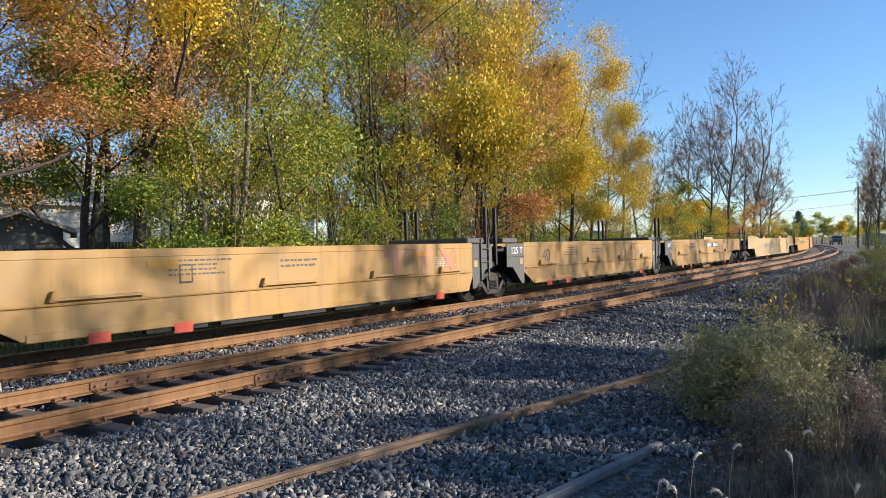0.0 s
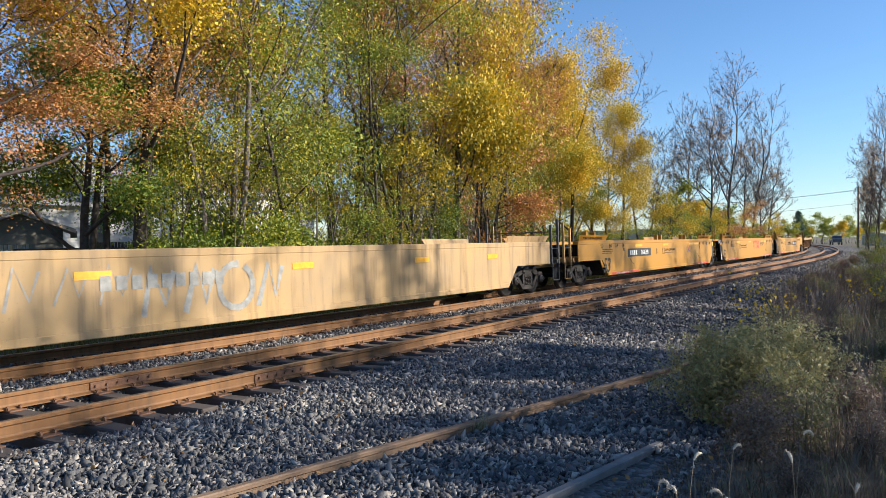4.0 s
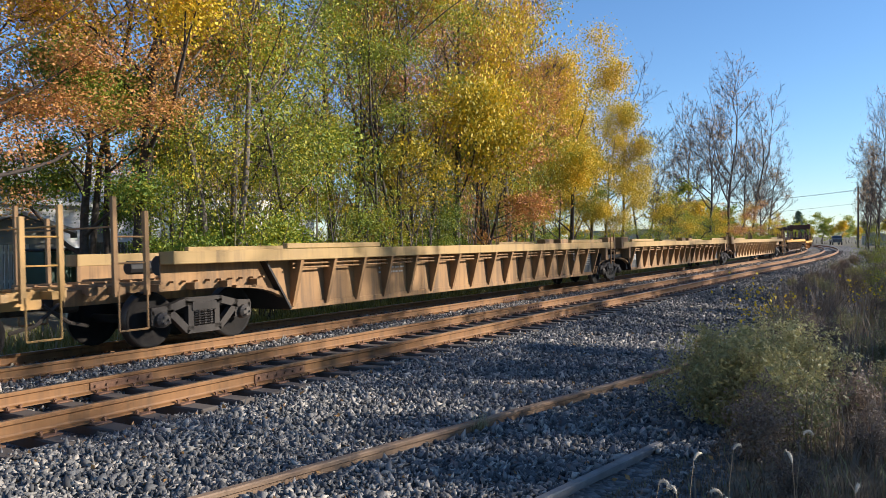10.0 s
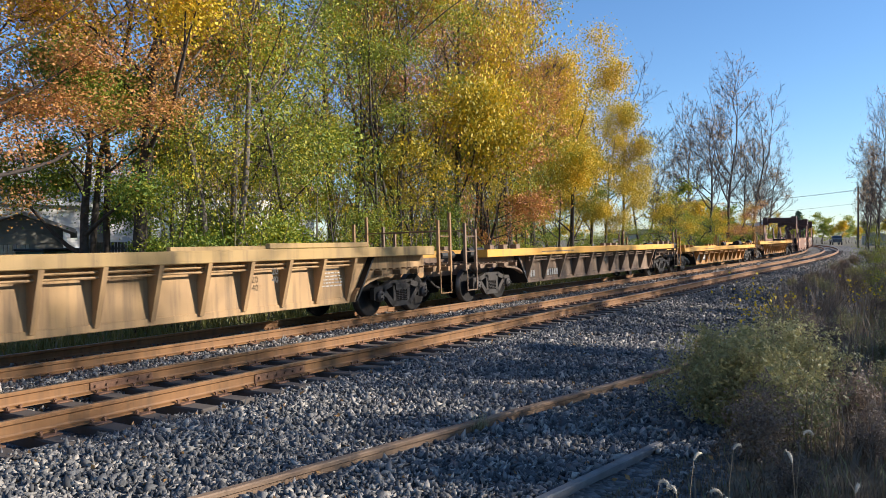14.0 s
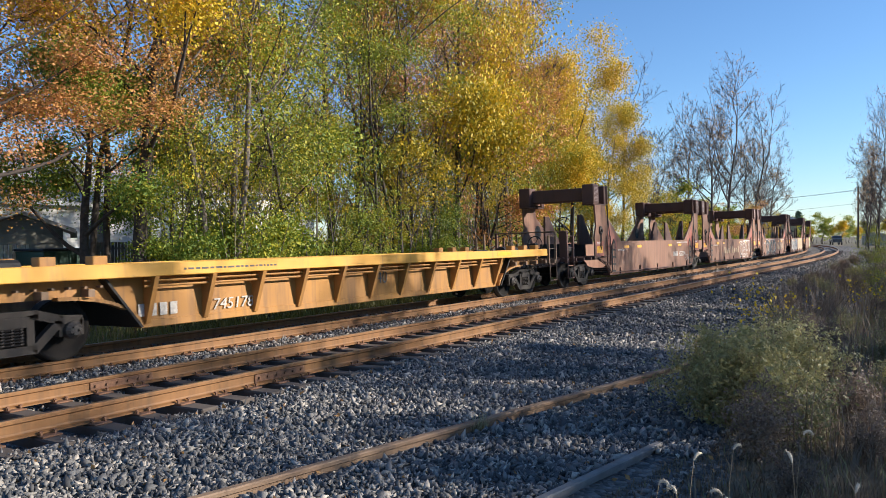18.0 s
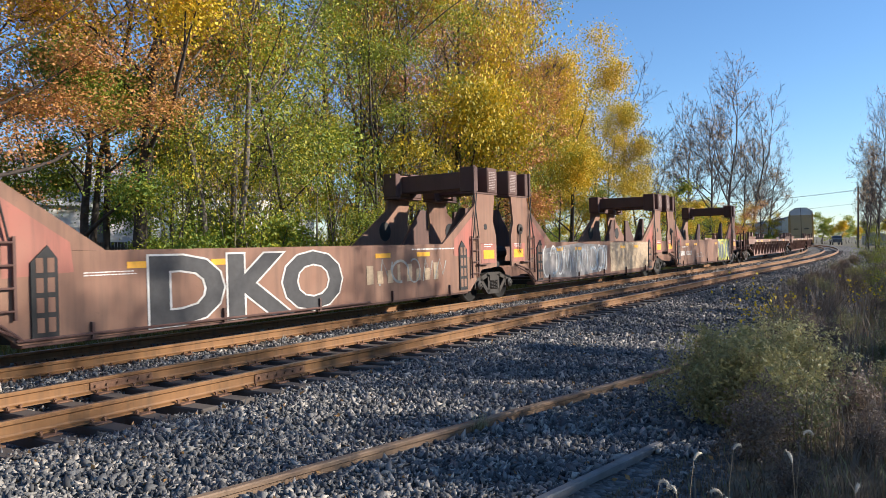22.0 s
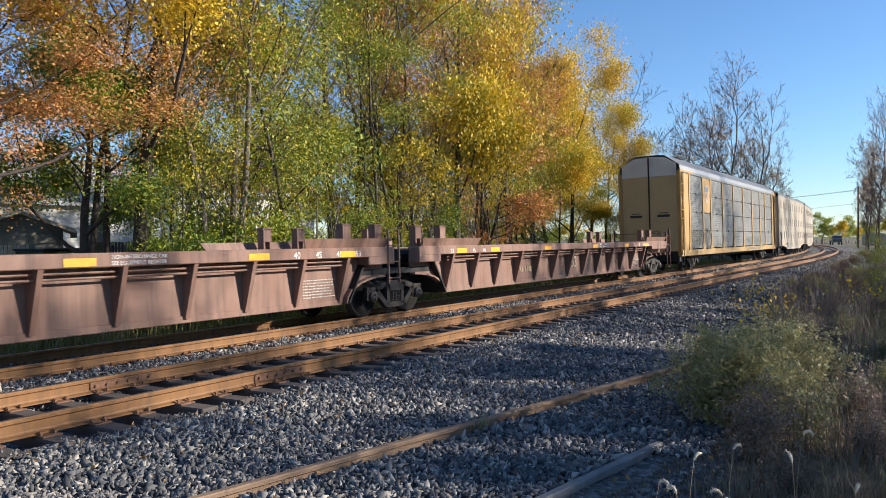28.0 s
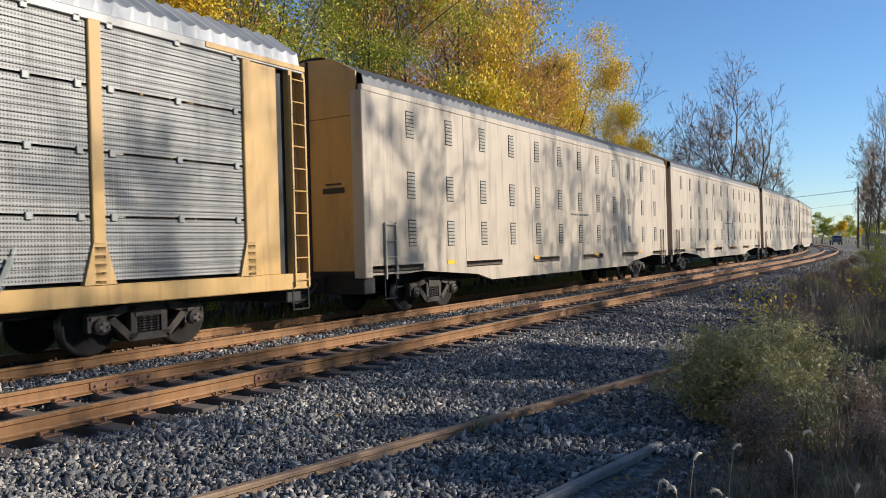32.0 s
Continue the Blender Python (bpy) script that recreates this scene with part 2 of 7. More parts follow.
BROWN = worn_paint("brown_paint", (0.20, 0.102, 0.07), (0.25, 0.15, 0.11), (0.065, 0.042, 0.034), 0.6, 0.7)
GREY = worn_paint("grey_steel_paint", (0.065, 0.062, 0.058), (0.10, 0.095, 0.088), (0.03, 0.026, 0.022), 0.45, 0.65)
# ---- ground ----
def soil():
    m, n, l, b = nodes("ground_soil")
    f, g = noise_at(n, l, 0.35, 6), noise_at(n, l, 9, 6, 0.7)
    c = ramp(n, l, f, [(0.3, (0.13, 0.11, 0.07)), (0.5, (0.20, 0.165, 0.10)), (0.7, (0.10, 0.105, 0.04))])
    c = mix(n, l, ramp(n, l, g, [(0.35, (0.45,) * 3), (0.7, (0, 0, 0))]), c, (0.05, 0.042, 0.03))
    l.new(c, b.inputs["Base Color"])
    b.inputs["Roughness"].default_value = 0.95
    bump(n, l, b, g, 0.6, 0.04)
    return m


def gravel_bed():
    m, n, l, b = nodes("ballast_bed")
    tc = n.new("ShaderNodeTexCoord")
    v = n.new("ShaderNodeTexVoronoi")
    v.inputs["Scale"].default_value = 17
    l.new(tc.outputs["Object"], v.inputs["Vector"])
    c = ramp(n, l, v.outputs["Color"], [(0.15, (0.05, 0.049, 0.048)), (0.5, (0.11, 0.106, 0.10)), (0.8, (0.21, 0.195, 0.175))])
    big = noise_at(n, l, 0.7, 5)
    c = mix(n, l, ramp(n, l, big, [(0.45, (0, 0, 0)), (0.75, (0.5,) * 3)]), c, (0.12, 0.10, 0.075))
    l.new(c, b.inputs["Base Color"])
    b.inputs["Roughness"].default_value = 0.9
    inv = n.new("ShaderNodeMath")
    inv.operation = "SUBTRACT"
    inv.inputs[0].default_value = 1
    l.new(v.outputs["Distance"], inv.inputs[1])
    bump(n, l, b, inv.outputs[0], 1.0, 0.05)
    return m


SOIL, BED = soil(), gravel_bed()
PROFILE = [(-600, -0.6), (-60, -0.5), (-14, -0.30), (-10.2, -0.27), (-7.4, -0.25), (-5.6, -0.20), (-4.75, -0.115), (-4.05, -0.125), (-3.82, -0.19), (-1.85, -0.20), (-1.55, -0.13), (-0.95, -0.12), (-0.75, -0.21), (2.3, -0.22), (3.6, -0.62), (7, -0.65), (13, 0.25), (60, 0.4), (600, -0.2)]


def ground_z(x, y):
    off, s = side_of(x, y)
    z = float(np.interp(off, [p[0] for p in PROFILE], [p[1] for p in PROFILE]))
    wild = min(max((abs(off + 1.5) - 6) / 5, 0.06), 1)
    return z + 0.10 * wild * noise.noise(Vector((x * 0.25, y * 0.25, 3))) + 0.03 * noise.noise(Vector((x * 1.3, y * 1.3, 7)))


def make_ground():
    xs = [-900, -400, -150, -60, -30, -16, -9, -5] + [-3 + 0.5 * i for i in range(60)] + [27 + 1.5 * i for i in range(40)] + [87 + 5 * i for i in range(40)] + [290, 320, 380, 480, 650, 900, 1500, 2600]
    ys = [-2000, -900, -400, -150, -60, -30, -20, -14, -10, -8] + [-7 + 0.35 * i for i in range(34)] + [4.9 + 0.14 * i for i in range(43)] + [10.95 + 0.35 * i for i in range(24)] + [19.5 + 1.5 * i for i in range(20)] + [50 + 5 * i for i in range(20)] + [160, 200, 280, 400, 600, 1000, 2000]
    g = Geo()
    g.v = [(x, y, ground_z(x, y)) for x in xs for y in ys]
    k = len(ys)
    g.f = [(i * k + j, (i + 1) * k + j, (i + 1) * k + j + 1, i * k + j + 1) for i in range(len(xs) - 1) for j in range(k - 1)]
    me = g.mesh("ground", SOIL, True)
    me.materials.append(BED)
    for p in me.polygons:
        c = p.center
        off, s = side_of(c.x, c.y)
        rough_edge = noise.noise(Vector((c.x * 0.6, c.y * 0.6, 0))) * 0.7
        if -9.3 + rough_edge - max(0, 8 - s) * 0.05 < off < 3.3 and s < 330:
            p.material_index = 1
    tagged(new("ground", me), "stony trackside ground with dry grass and dark crushed ballast", "ground", kind="structure")


make_ground()


# ---- rails, ties ----
RAIL_SECTION = [(-0.07, 0), (0.07, 0), (0.07, 0.012), (0.02, 0.03), (0.011, 0.05), (0.011, 0.125), (0.036, 0.14), (0.037, 0.168), (0.028, 0.18), (-0.028, 0.18), (-0.037, 0.168), (-0.036, 0.14), (-0.011, 0.125), (-0.011, 0.05), (-0.02, 0.03), (-0.07, 0.012)]


def rail_mesh(points, lean=0.0):
    """A rail along (place of the head, heading) pairs."""
    g = Geo()
    k = len(RAIL_SECTION)
    for p, a in points:
        n = Vector((-math.sin(a), math.cos(a), 0))
        for q, z in RAIL_SECTION:
            g.v.append(tuple(p + n * q + Vector((0, 0, z - 0.18))))
    for i in range(len(points) - 1):
        for j in range(k):
            g.f.append((i * k + j, (i + 1) * k + j, (i + 1) * k + (j + 1) % k, i * k + (j + 1) % k))
    g.f += [tuple(range(k - 1, -1, -1)), tuple(range((len(points) - 1) * k, len(points) * k))]
    me = g.mesh("rail", RAIL)
    me.materials.append(RAIL_TOP)
    nf = len(points) - 1
    for i in range(nf):
        for j in (8,):
            me.polygons[i * k + j].material_index = 1
    return me


def railway(name, off, z, label, bright):
    top = thing(name, label, "railway track", kind="structure")
    svals = [-40, 0, 20, 40, 59] + [59 + 6 * i for i in range(1, 60)]
    for k, dz in ((0.0, 0.0), (1.51, -0.038)):
        part("rail", rail_mesh([track(s, off + k, z + dz) for s in svals]), RAIL, top, "rusty steel rail with a worn bright head")
    g = Geo().soft(-0.115, 0.115, -1.3, 1.3, -0.2, 0, 0.015)
    tie_mesh = g.mesh("tie", TIE)
    pg = Geo().soft(-0.1, 0.1, -0.18, 0.18, 0, 0.018, 0.006)
    for sx in (-0.07, 0.07):
        for sy in (-0.1, 0.1):
            pg.box(sx - 0.01, sx + 0.01, sy - 0.01, sy + 0.01, 0.015, 0.05)
            pg.box(sx - 0.016, sx + 0.016, sy * 0.9 - 0.02, sy * 0.9 + 0.014, 0.045, 0.058)
    plate_mesh = pg.mesh("tie_plate", PLATE_RUST)
    ag = Geo().soft(-0.09, 0.09, -0.03, -0.012, 0, 0.05, 0.005)
    anchor_mesh = ag.mesh("rail_anchor", PLATE_RUST)
    rnd = random.Random(int(off * 10) + 5)
    s = 0.2
    i = 0
    while s < 110:
        p, a = track(s, off + 0.755, z - 0.199 - 0.019)
        t = new("tie", tie_mesh)
        t.parent = top
        t.matrix_basis = Matrix.Translation(p + Vector((0, 0, rnd.uniform(-0.012, 0.006)))) @ Matrix.Rotation(a + rnd.uniform(-0.012, 0.012), 4, "Z") @ Matrix.Rotation(-CANT, 4, "X")
        if s < 45:
            for sy in (-0.755, 0.755):
                q = new("tie_plate", plate_mesh)
                q.parent = t
                q.matrix_basis = pose(0, sy, 0.001)
        s += 0.51 + rnd.uniform(-0.03, 0.03)
        i += 1
    # bolted joint bars
    jb = Geo().soft(-0.45, 0.45, -0.028, -0.012, -0.15, -0.05, 0.006)
    for k in range(6):
        jb.rod((-0.38 + 0.152 * k, -0.026, -0.098), (-0.38 + 0.152 * k, -0.05, -0.098), 0.017, 6)
    jm = jb.mesh("joint_bar", PLATE_RUST)
    for js, k, dz in bright:
        p, a = track(js, off + k, z + dz)
        q = new("joint_bar", jm)
        q.parent = top
        q.matrix_basis = Matrix.Translation(p) @ Matrix.Rotation(a, 4, "Z")
    return top


railway("track_near", G - D, LIFT, "empty railway track of rusty rails on dark timber ties", [(7.35, 0.0, 0.0), (6.1, 1.51, -0.038), (19.0, 0.0, 0.0), (18.2, 1.51, -0.038)])
railway("track_far", 0.0, 0.0, "railway track that carries the train, rusty rails on timber ties", [(21.0, 0.0, 0.0)])


def siding():
    top = thing("siding", "abandoned siding, brown rail half sunk in ballast beside a weathered grey rail", "railway track", kind="structure")
    p = []
    for x in (-3, 0, 2, 4, 6, 8, 10, 12, 13.5):
        p.append((Vector((x, 5.2 - 0.18 * x, -0.11 - 0.003 * x)), math.atan(-0.18)))
    me = rail_mesh(p)
    me.materials.clear()
    me.materials.append(worn_paint("old_rail", (0.20, 0.125, 0.075), (0.27, 0.18, 0.11), (0.08, 0.05, 0.035), 0.5, 0.75))
    me.materials.append(plain("old_rail_head", (0.36, 0.27, 0.19), 0.5, 0.3, 0.25, 6, 0.05))
    part("rail", me, RAIL, top, "brown worn rail half sunk in gravel")
    g = rail_mesh([(Vector((x, 3.15 - 0.141 * x, -0.145 - 0.004 * x)), math.atan(-0.141)) for x in (-2, 0, 2, 3.5, 5, 6.3, 7.2)])
    q = part("rail", g, RAIL, top, "grey weathered rail at the grass edge")
    g.materials.clear()
    g.materials.append(plain("grey_rail", (0.19, 0.18, 0.17), 0.75, 0.0, 0.25, 5))
    g.materials.append(g.materials[0])
    return top


siding()


# ---- loose stones ----
def rock_field(name, n, place, size, mat, label, seed):
    """Many crushed stones, each a lopsided block, as one mesh."""
    r = np.random.RandomState(seed)
    base = np.array([(-1.25, 0, 0), (1.25, 0, 0), (0, -1.25, 0), (0, 1.25, 0), (0, 0, -1.25), (0, 0, 1.25)], float)
    tris = np.array([(0, 2, 5), (2, 1, 5), (1, 3, 5), (3, 0, 5), (2, 0, 4), (1, 2, 4), (3, 1, 4), (0, 3, 4)])
    pos = place(r, n)
    n = len(pos)
    dims = r.uniform(0.55, 1.25, (n, 1, 3)) * (size * r.lognormal(0, 0.28, n))[:, None, None] * np.array([1.2, 0.8, 0.5])
    v = (base[None] + r.uniform(-0.6, 0.6, (n, 6, 3))) * dims * 0.52
    q = r.normal(size=(n, 4))
    q /= np.linalg.norm(q, axis=1)[:, None]
    w, x, y, z = q.T
    R = np.stack([1 - 2 * (y * y + z * z), 2 * (x * y - z * w), 2 * (x * z + y * w), 2 * (x * y + z * w), 1 - 2 * (x * x + z * z), 2 * (y * z - x * w), 2 * (x * z - y * w), 2 * (y * z + x * w), 1 - 2 * (x * x + y * y)], 1).reshape(n, 3, 3)
    v = np.einsum("nij,nkj->nki", R, v) + pos[:, None, :]
    f = tris[None] + 6 * np.arange(n)[:, None, None]
    me = bpy.data.meshes.new(name)
    me.vertices.add(6 * n)
    me.vertices.foreach_set("co", v.reshape(-1).astype(np.float32))
    me.loops.add(24 * n)
    me.loops.foreach_set("vertex_index", f.reshape(-1).astype(np.int32))
    me.polygons.add(8 * n)
    me.polygons.foreach_set("loop_start", (3 * np.arange(8 * n)).astype(np.int32))
    me.materials.append(mat)
    me.update(calc_edges=True)
    return tagged(new(name, me), label, "ballast", kind="stuff")


def strip(x0, x1, off0, off1, up=0.012):
    def place(r, n):
        x = x0 + (x1 - x0) * r.uniform(0, 1, n) ** 1.25
        o = r.uniform(off0, off1, n)
        out = []
        for a, b in zip(x, o):
            p, h = track(a, b)
            if -0.09 < p.y - (5.2 - 0.18 * p.x) < 0.09 and p.x < 14:
                continue
            if -0.45 < p.y - (3.15 - 0.141 * p.x) < 0.1 and p.x < 7:
                continue
            out.append((p.x, p.y, ground_z(p.x, p.y) + up + r.uniform(-0.012, 0.016)))
        return np.array(out)
    return place


rock_field("ballast", 56000, strip(1.5, 14, -9.1, -4.5), 0.052, STONE, "dark grey crushed stone ballast with pale chips", 1)
rock_field("ballast", 6500, strip(1.5, 16, -4.62, -3.98, 0.0), 0.048, STONE, "dark crushed stone about the tie ends", 8)
rock_field("ballast", 34000, strip(13, 46, -9.0, -4.4, 0.014), 0.056, STONE, "dark grey crushed stone ballast with pale chips", 2)
rock_field("ballast", 14000, strip(2.5, 32, -2.2, -0.1), 0.048, STONE, "grey crushed stone between the two tracks", 3)
rock_field("ballast", 6000, strip(2.5, 26, -3.9, -1.9, -0.02), 0.045, STONE, "dark crushed stone between the rails", 4)
rock_field("ballast", 5000, strip(30, 85, -4.4, 1.6, 0.01), 0.09, STONE, "grey crushed stone along the distant line", 5)
rock_field("ballast", 2500, strip(2.5, 30, 0.1, 3.2, 0.0), 0.06, STONE, "grey crushed stone under the train", 6)
rock_field("ballast", 9000, strip(44, 105, -8.0, -4.3, 0.02), 0.10, STONE, "grey crushed stone shoulder along the curve", 7)
# ---- trees ----
def scatter_mesh(name, v, f, mat):
    """One mesh from stacked arrays: (pieces, corners, 3) places and the triangles of one piece."""
    n, c = v.shape[0], v.shape[1]
    k = len(f)
    idx = np.array(f)[None] + c * np.arange(n)[:, None, None]
    me = bpy.data.meshes.new(name)
    me.vertices.add(c * n)
    me.vertices.foreach_set("co", v.reshape(-1).astype(np.float32))
    me.loops.add(3 * k * n)
    me.loops.foreach_set("vertex_index", idx.reshape(-1).astype(np.int32))
    me.polygons.add(k * n)
    me.polygons.foreach_set("loop_start", (3 * np.arange(k * n)).astype(np.int32))
    me.materials.append(mat)
    me.update(calc_edges=True)
    return me


def unit(a):
    return a / np.maximum(np.linalg.norm(a, axis=1), 1e-6)[:, None]


def leaf_mesh(name, pts, size, mat, seed, long=1.7, up=0.0):
    """Small pointed leaves, folded along the middle, at random turns round the given points; up: how far they lie flat."""
    r = np.random.RandomState(seed)
    n = len(pts)
    shape = np.array([(0, -long / 2, 0), (0.5, 0, 0.14), (0, long / 2, 0), (-0.5, 0, 0.14)])
    nz = unit(r.normal(size=(n, 3)) + np.array([0, 0, up]))
    ny = unit(np.cross(nz, r.normal(size=(n, 3))))
    R = np.stack([np.cross(ny, nz), ny, nz], 2)
    v = np.einsum("nij,kj->nki", R, shape) * (size * r.uniform(0.6, 1.35, n))[:, None, None] + np.asarray(pts)[:, None, :]
    return scatter_mesh(name, v, [(0, 1, 2), (0, 2, 3)], mat)


def twig_mesh(name, pts, ways, n, length, width, mat, seed):
    """Fine twigs, tapering to a point, that spread from the tips of the limbs."""
    r = np.random.RandomState(seed)
    i = r.randint(0, len(pts), n)
    p = pts[i]
    d = unit(ways[i] + r.normal(0, 0.55, (n, 3)) + np.array([0, 0, 0.25]))
    side = unit(np.cross(d, r.normal(size=(n, 3)))) * width / 2
    turn = unit(np.cross(d, side)) * width / 2
    end = p + d * (length * r.uniform(0.5, 1.4, n))[:, None]
    v = np.stack([p + side, p - side * 0.5 + turn, p - side * 0.5 - turn, end], 1)
    return scatter_mesh(name, v, [(0, 1, 3), (1, 2, 3), (2, 0, 3)], mat)


FINE = [0.004]


def limb(rnd, start, way, length, r0, depth, out, tips, droop, spread, top, clear=0.24, rise=0.12, shoots=1):
    """Grows one limb in bent steps and forks it."""
    n = max(3, int(length / (0.6 if depth > 1 else 0.45)))
    p, d, r = Vector(start), Vector(way).normalized(), r0
    step = length / n
    end = max(r0 * (0.42 if depth else 0.25), FINE[0])
    for i in range(n):
        q = p + d * step
        r2 = r0 + (end - r0) * (i + 1) / n
        out.append((p, q, r, r2, depth))
        p, r = q, r2
        sway = 0.05 if depth == top and top > 2 else 0.12
        d = (d + Vector((rnd.gauss(0, sway), rnd.gauss(0, sway), rnd.gauss(0, 0.07) + (0.09 if depth == top and top > 2 else 0.06 if depth > 1 else droop)))).normalized()
        if depth <= 1:
            tips.append((p.copy(), d.copy()))
        if depth > 0 and i >= n * (clear if depth == top else 0.2) and rnd.random() < (0.8 if depth > 1 else 0.7):
            for _ in range(shoots if depth >= top - 1 else 1):
                side = d.orthogonal().normalized()
                side = Matrix.Rotation(rnd.uniform(0, 2 * math.pi), 3, d) @ side
                w = (d * (1 - spread) + side * spread + Vector((0, 0, rise))).normalized()
                limb(rnd, p, w, length * rnd.uniform(0.34, 0.56) * (1 - 0.35 * i / n), r2 * rnd.uniform(0.4, 0.65), depth - 1, out, tips, droop, spread, top, clear, rise, shoots)
    if depth > 0:
        for k in range(2):
            w = (d + Vector((rnd.gauss(0, 0.35), rnd.gauss(0, 0.35), rnd.gauss(0.1, 0.2)))).normalized()
            limb(rnd, p, w, length * rnd.uniform(0.36, 0.55), r * 0.8, depth - 1, out, tips, droop, spread, top, clear, rise, shoots)


TALL = {}          # the full height of each kind as grown


def grow(name, seed, height, girth, bark, leaf, n_leaf, leaf_size, label, stems=1, depth=3, droop=0.0, spread=0.62, fork=0.0, loose=0.5, bare=0.0, clear=0.3, twigs=0, clump=105, apart=0.25, shoots=1):
    """One tree: trunk, limbs and crown are parts of it. bare: no leaves below that share of the height; clump: leaves in one spray."""
    rnd = random.Random(seed)
    top = thing(name, label, "tree" if name == "tree" else "shrub" if name == "shrub" else "sapling")
    tips = []
    high = 0.0
    for k in range(stems):
        segs = []
        a = 2 * math.pi * (k + rnd.uniform(-0.3, 0.3)) / stems
        lean = Vector((math.cos(a) * fork + rnd.gauss(0, 0.03), math.sin(a) * fork + rnd.gauss(0, 0.03), 1))
        root = (apart * math.cos(a) * (stems > 1), apart * math.sin(a) * (stems > 1), -0.3)
        limb(rnd, root, lean, height * rnd.uniform(0.6, 0.7), girth / (stems ** 0.4), depth, segs, tips, droop, spread, depth, clear, shoots=shoots)
        high = max(high, max(q[1].z for q in segs))
        lg = Geo()
        for a, b, ra, rb, dep in segs:
            if dep == depth or (name == "shrub" and dep == 0):
                continue
            n = 6 if dep == depth - 1 else 4 if dep > 0 else 3
            d = (b - a).normalized()
            u = d.orthogonal().normalized()
            w = d.cross(u)
            i0 = len(lg.v)
            for c, r in ((a - d * ra * 0.4, ra), (b, rb)):
                for i in range(n):
                    lg.v.append(tuple(c + (u * math.cos(2 * math.pi * i / n) + w * math.sin(2 * math.pi * i / n)) * r))
            lg.f += [(i0 + i, i0 + (i + 1) % n, i0 + n + (i + 1) % n, i0 + n + i) for i in range(n)]
        # the trunk is one tapered tube with a flared foot
        chain = [q for q in segs if q[4] == depth]
        tg = Geo()
        for k2, (a, b, ra, rb, dep) in enumerate(chain):
            d = (b - a).normalized()
            u = Vector((1, 0, 0))
            w = d.cross(u).normalized()
            u = w.cross(d)
            for c, r in (((a, ra * 1.3), (b, rb)) if k2 == 0 else ((b, rb),)):
                tg.v += [tuple(c + (u * math.cos(2 * math.pi * i / 9) + w * math.sin(2 * math.pi * i / 9)) * r) for i in range(9)]
        tg.f = [(j * 9 + i, j * 9 + (i + 1) % 9, (j + 1) * 9 + (i + 1) % 9, (j + 1) * 9 + i) for j in range(len(chain)) for i in range(9)]
        stem = part("trunk" if depth > 2 else "stem", tg, bark, top, smooth=True)
        part("limbs", lg, bark, stem, smooth=True)
    t = np.array([tuple(p) for p, _ in tips])
    w = np.array([tuple(d) for _, d in tips])
    TALL[top.name] = high
    r = np.random.RandomState(seed)
    if twigs:
        part("twig_haze", twig_mesh("twig_haze", t, w, twigs, 0.42, 0.010, bark, seed), bark, top)
    if n_leaf:
        t = t[t[:, 2] > bare * high]
        # leaves gather in uneven sprays about some of the tips
        wgt = np.array([max(0.06, 0.55 + 1.3 * noise.noise(Vector(p) * 0.45 + Vector((seed * 7.3, 0, 0)))) for p in t])
        hubs = t[r.choice(len(t), max(n_leaf // clump, 1), p=wgt / wgt.sum())]
        wide = loose * r.uniform(0.55, 1.35, len(hubs))
        i = r.randint(0, len(hubs), n_leaf)
        pts = hubs[i] + r.normal(0, 1, (n_leaf, 3)) * wide[i][:, None] * np.array([1, 1, 0.6])
        part("crown", leaf_mesh("crown", pts, leaf_size, leaf, seed, 1.5), leaf, top)
    return top


GOLD = leafy("leaf_gold", [(0.13, 0.15, 0.018), (0.34, 0.29, 0.02), (0.66, 0.47, 0.016), (0.80, 0.52, 0.016), (0.66, 0.27, 0.03)], 0.28)
GREENGOLD = leafy("leaf_green_gold", [(0.075, 0.14, 0.018), (0.17, 0.235, 0.022), (0.44, 0.41, 0.024), (0.78, 0.56, 0.022)], 0.28)
ORANGE = leafy("leaf_orange", [(0.22, 0.17, 0.04), (0.46, 0.26, 0.05), (0.60, 0.29, 0.09), (0.48, 0.21, 0.10), (0.72, 0.44, 0.06)], 0.3)
GREEN = leafy("leaf_green", [(0.045, 0.11, 0.016), (0.10, 0.19, 0.024), (0.25, 0.32, 0.03), (0.64, 0.50, 0.035)], 0.28)
RUSSET = leafy("leaf_russet", [(0.20, 0.13, 0.06), (0.42, 0.24, 0.09), (0.52, 0.28, 0.10), (0.36, 0.27, 0.11)], 0.35)

STOCK = {}


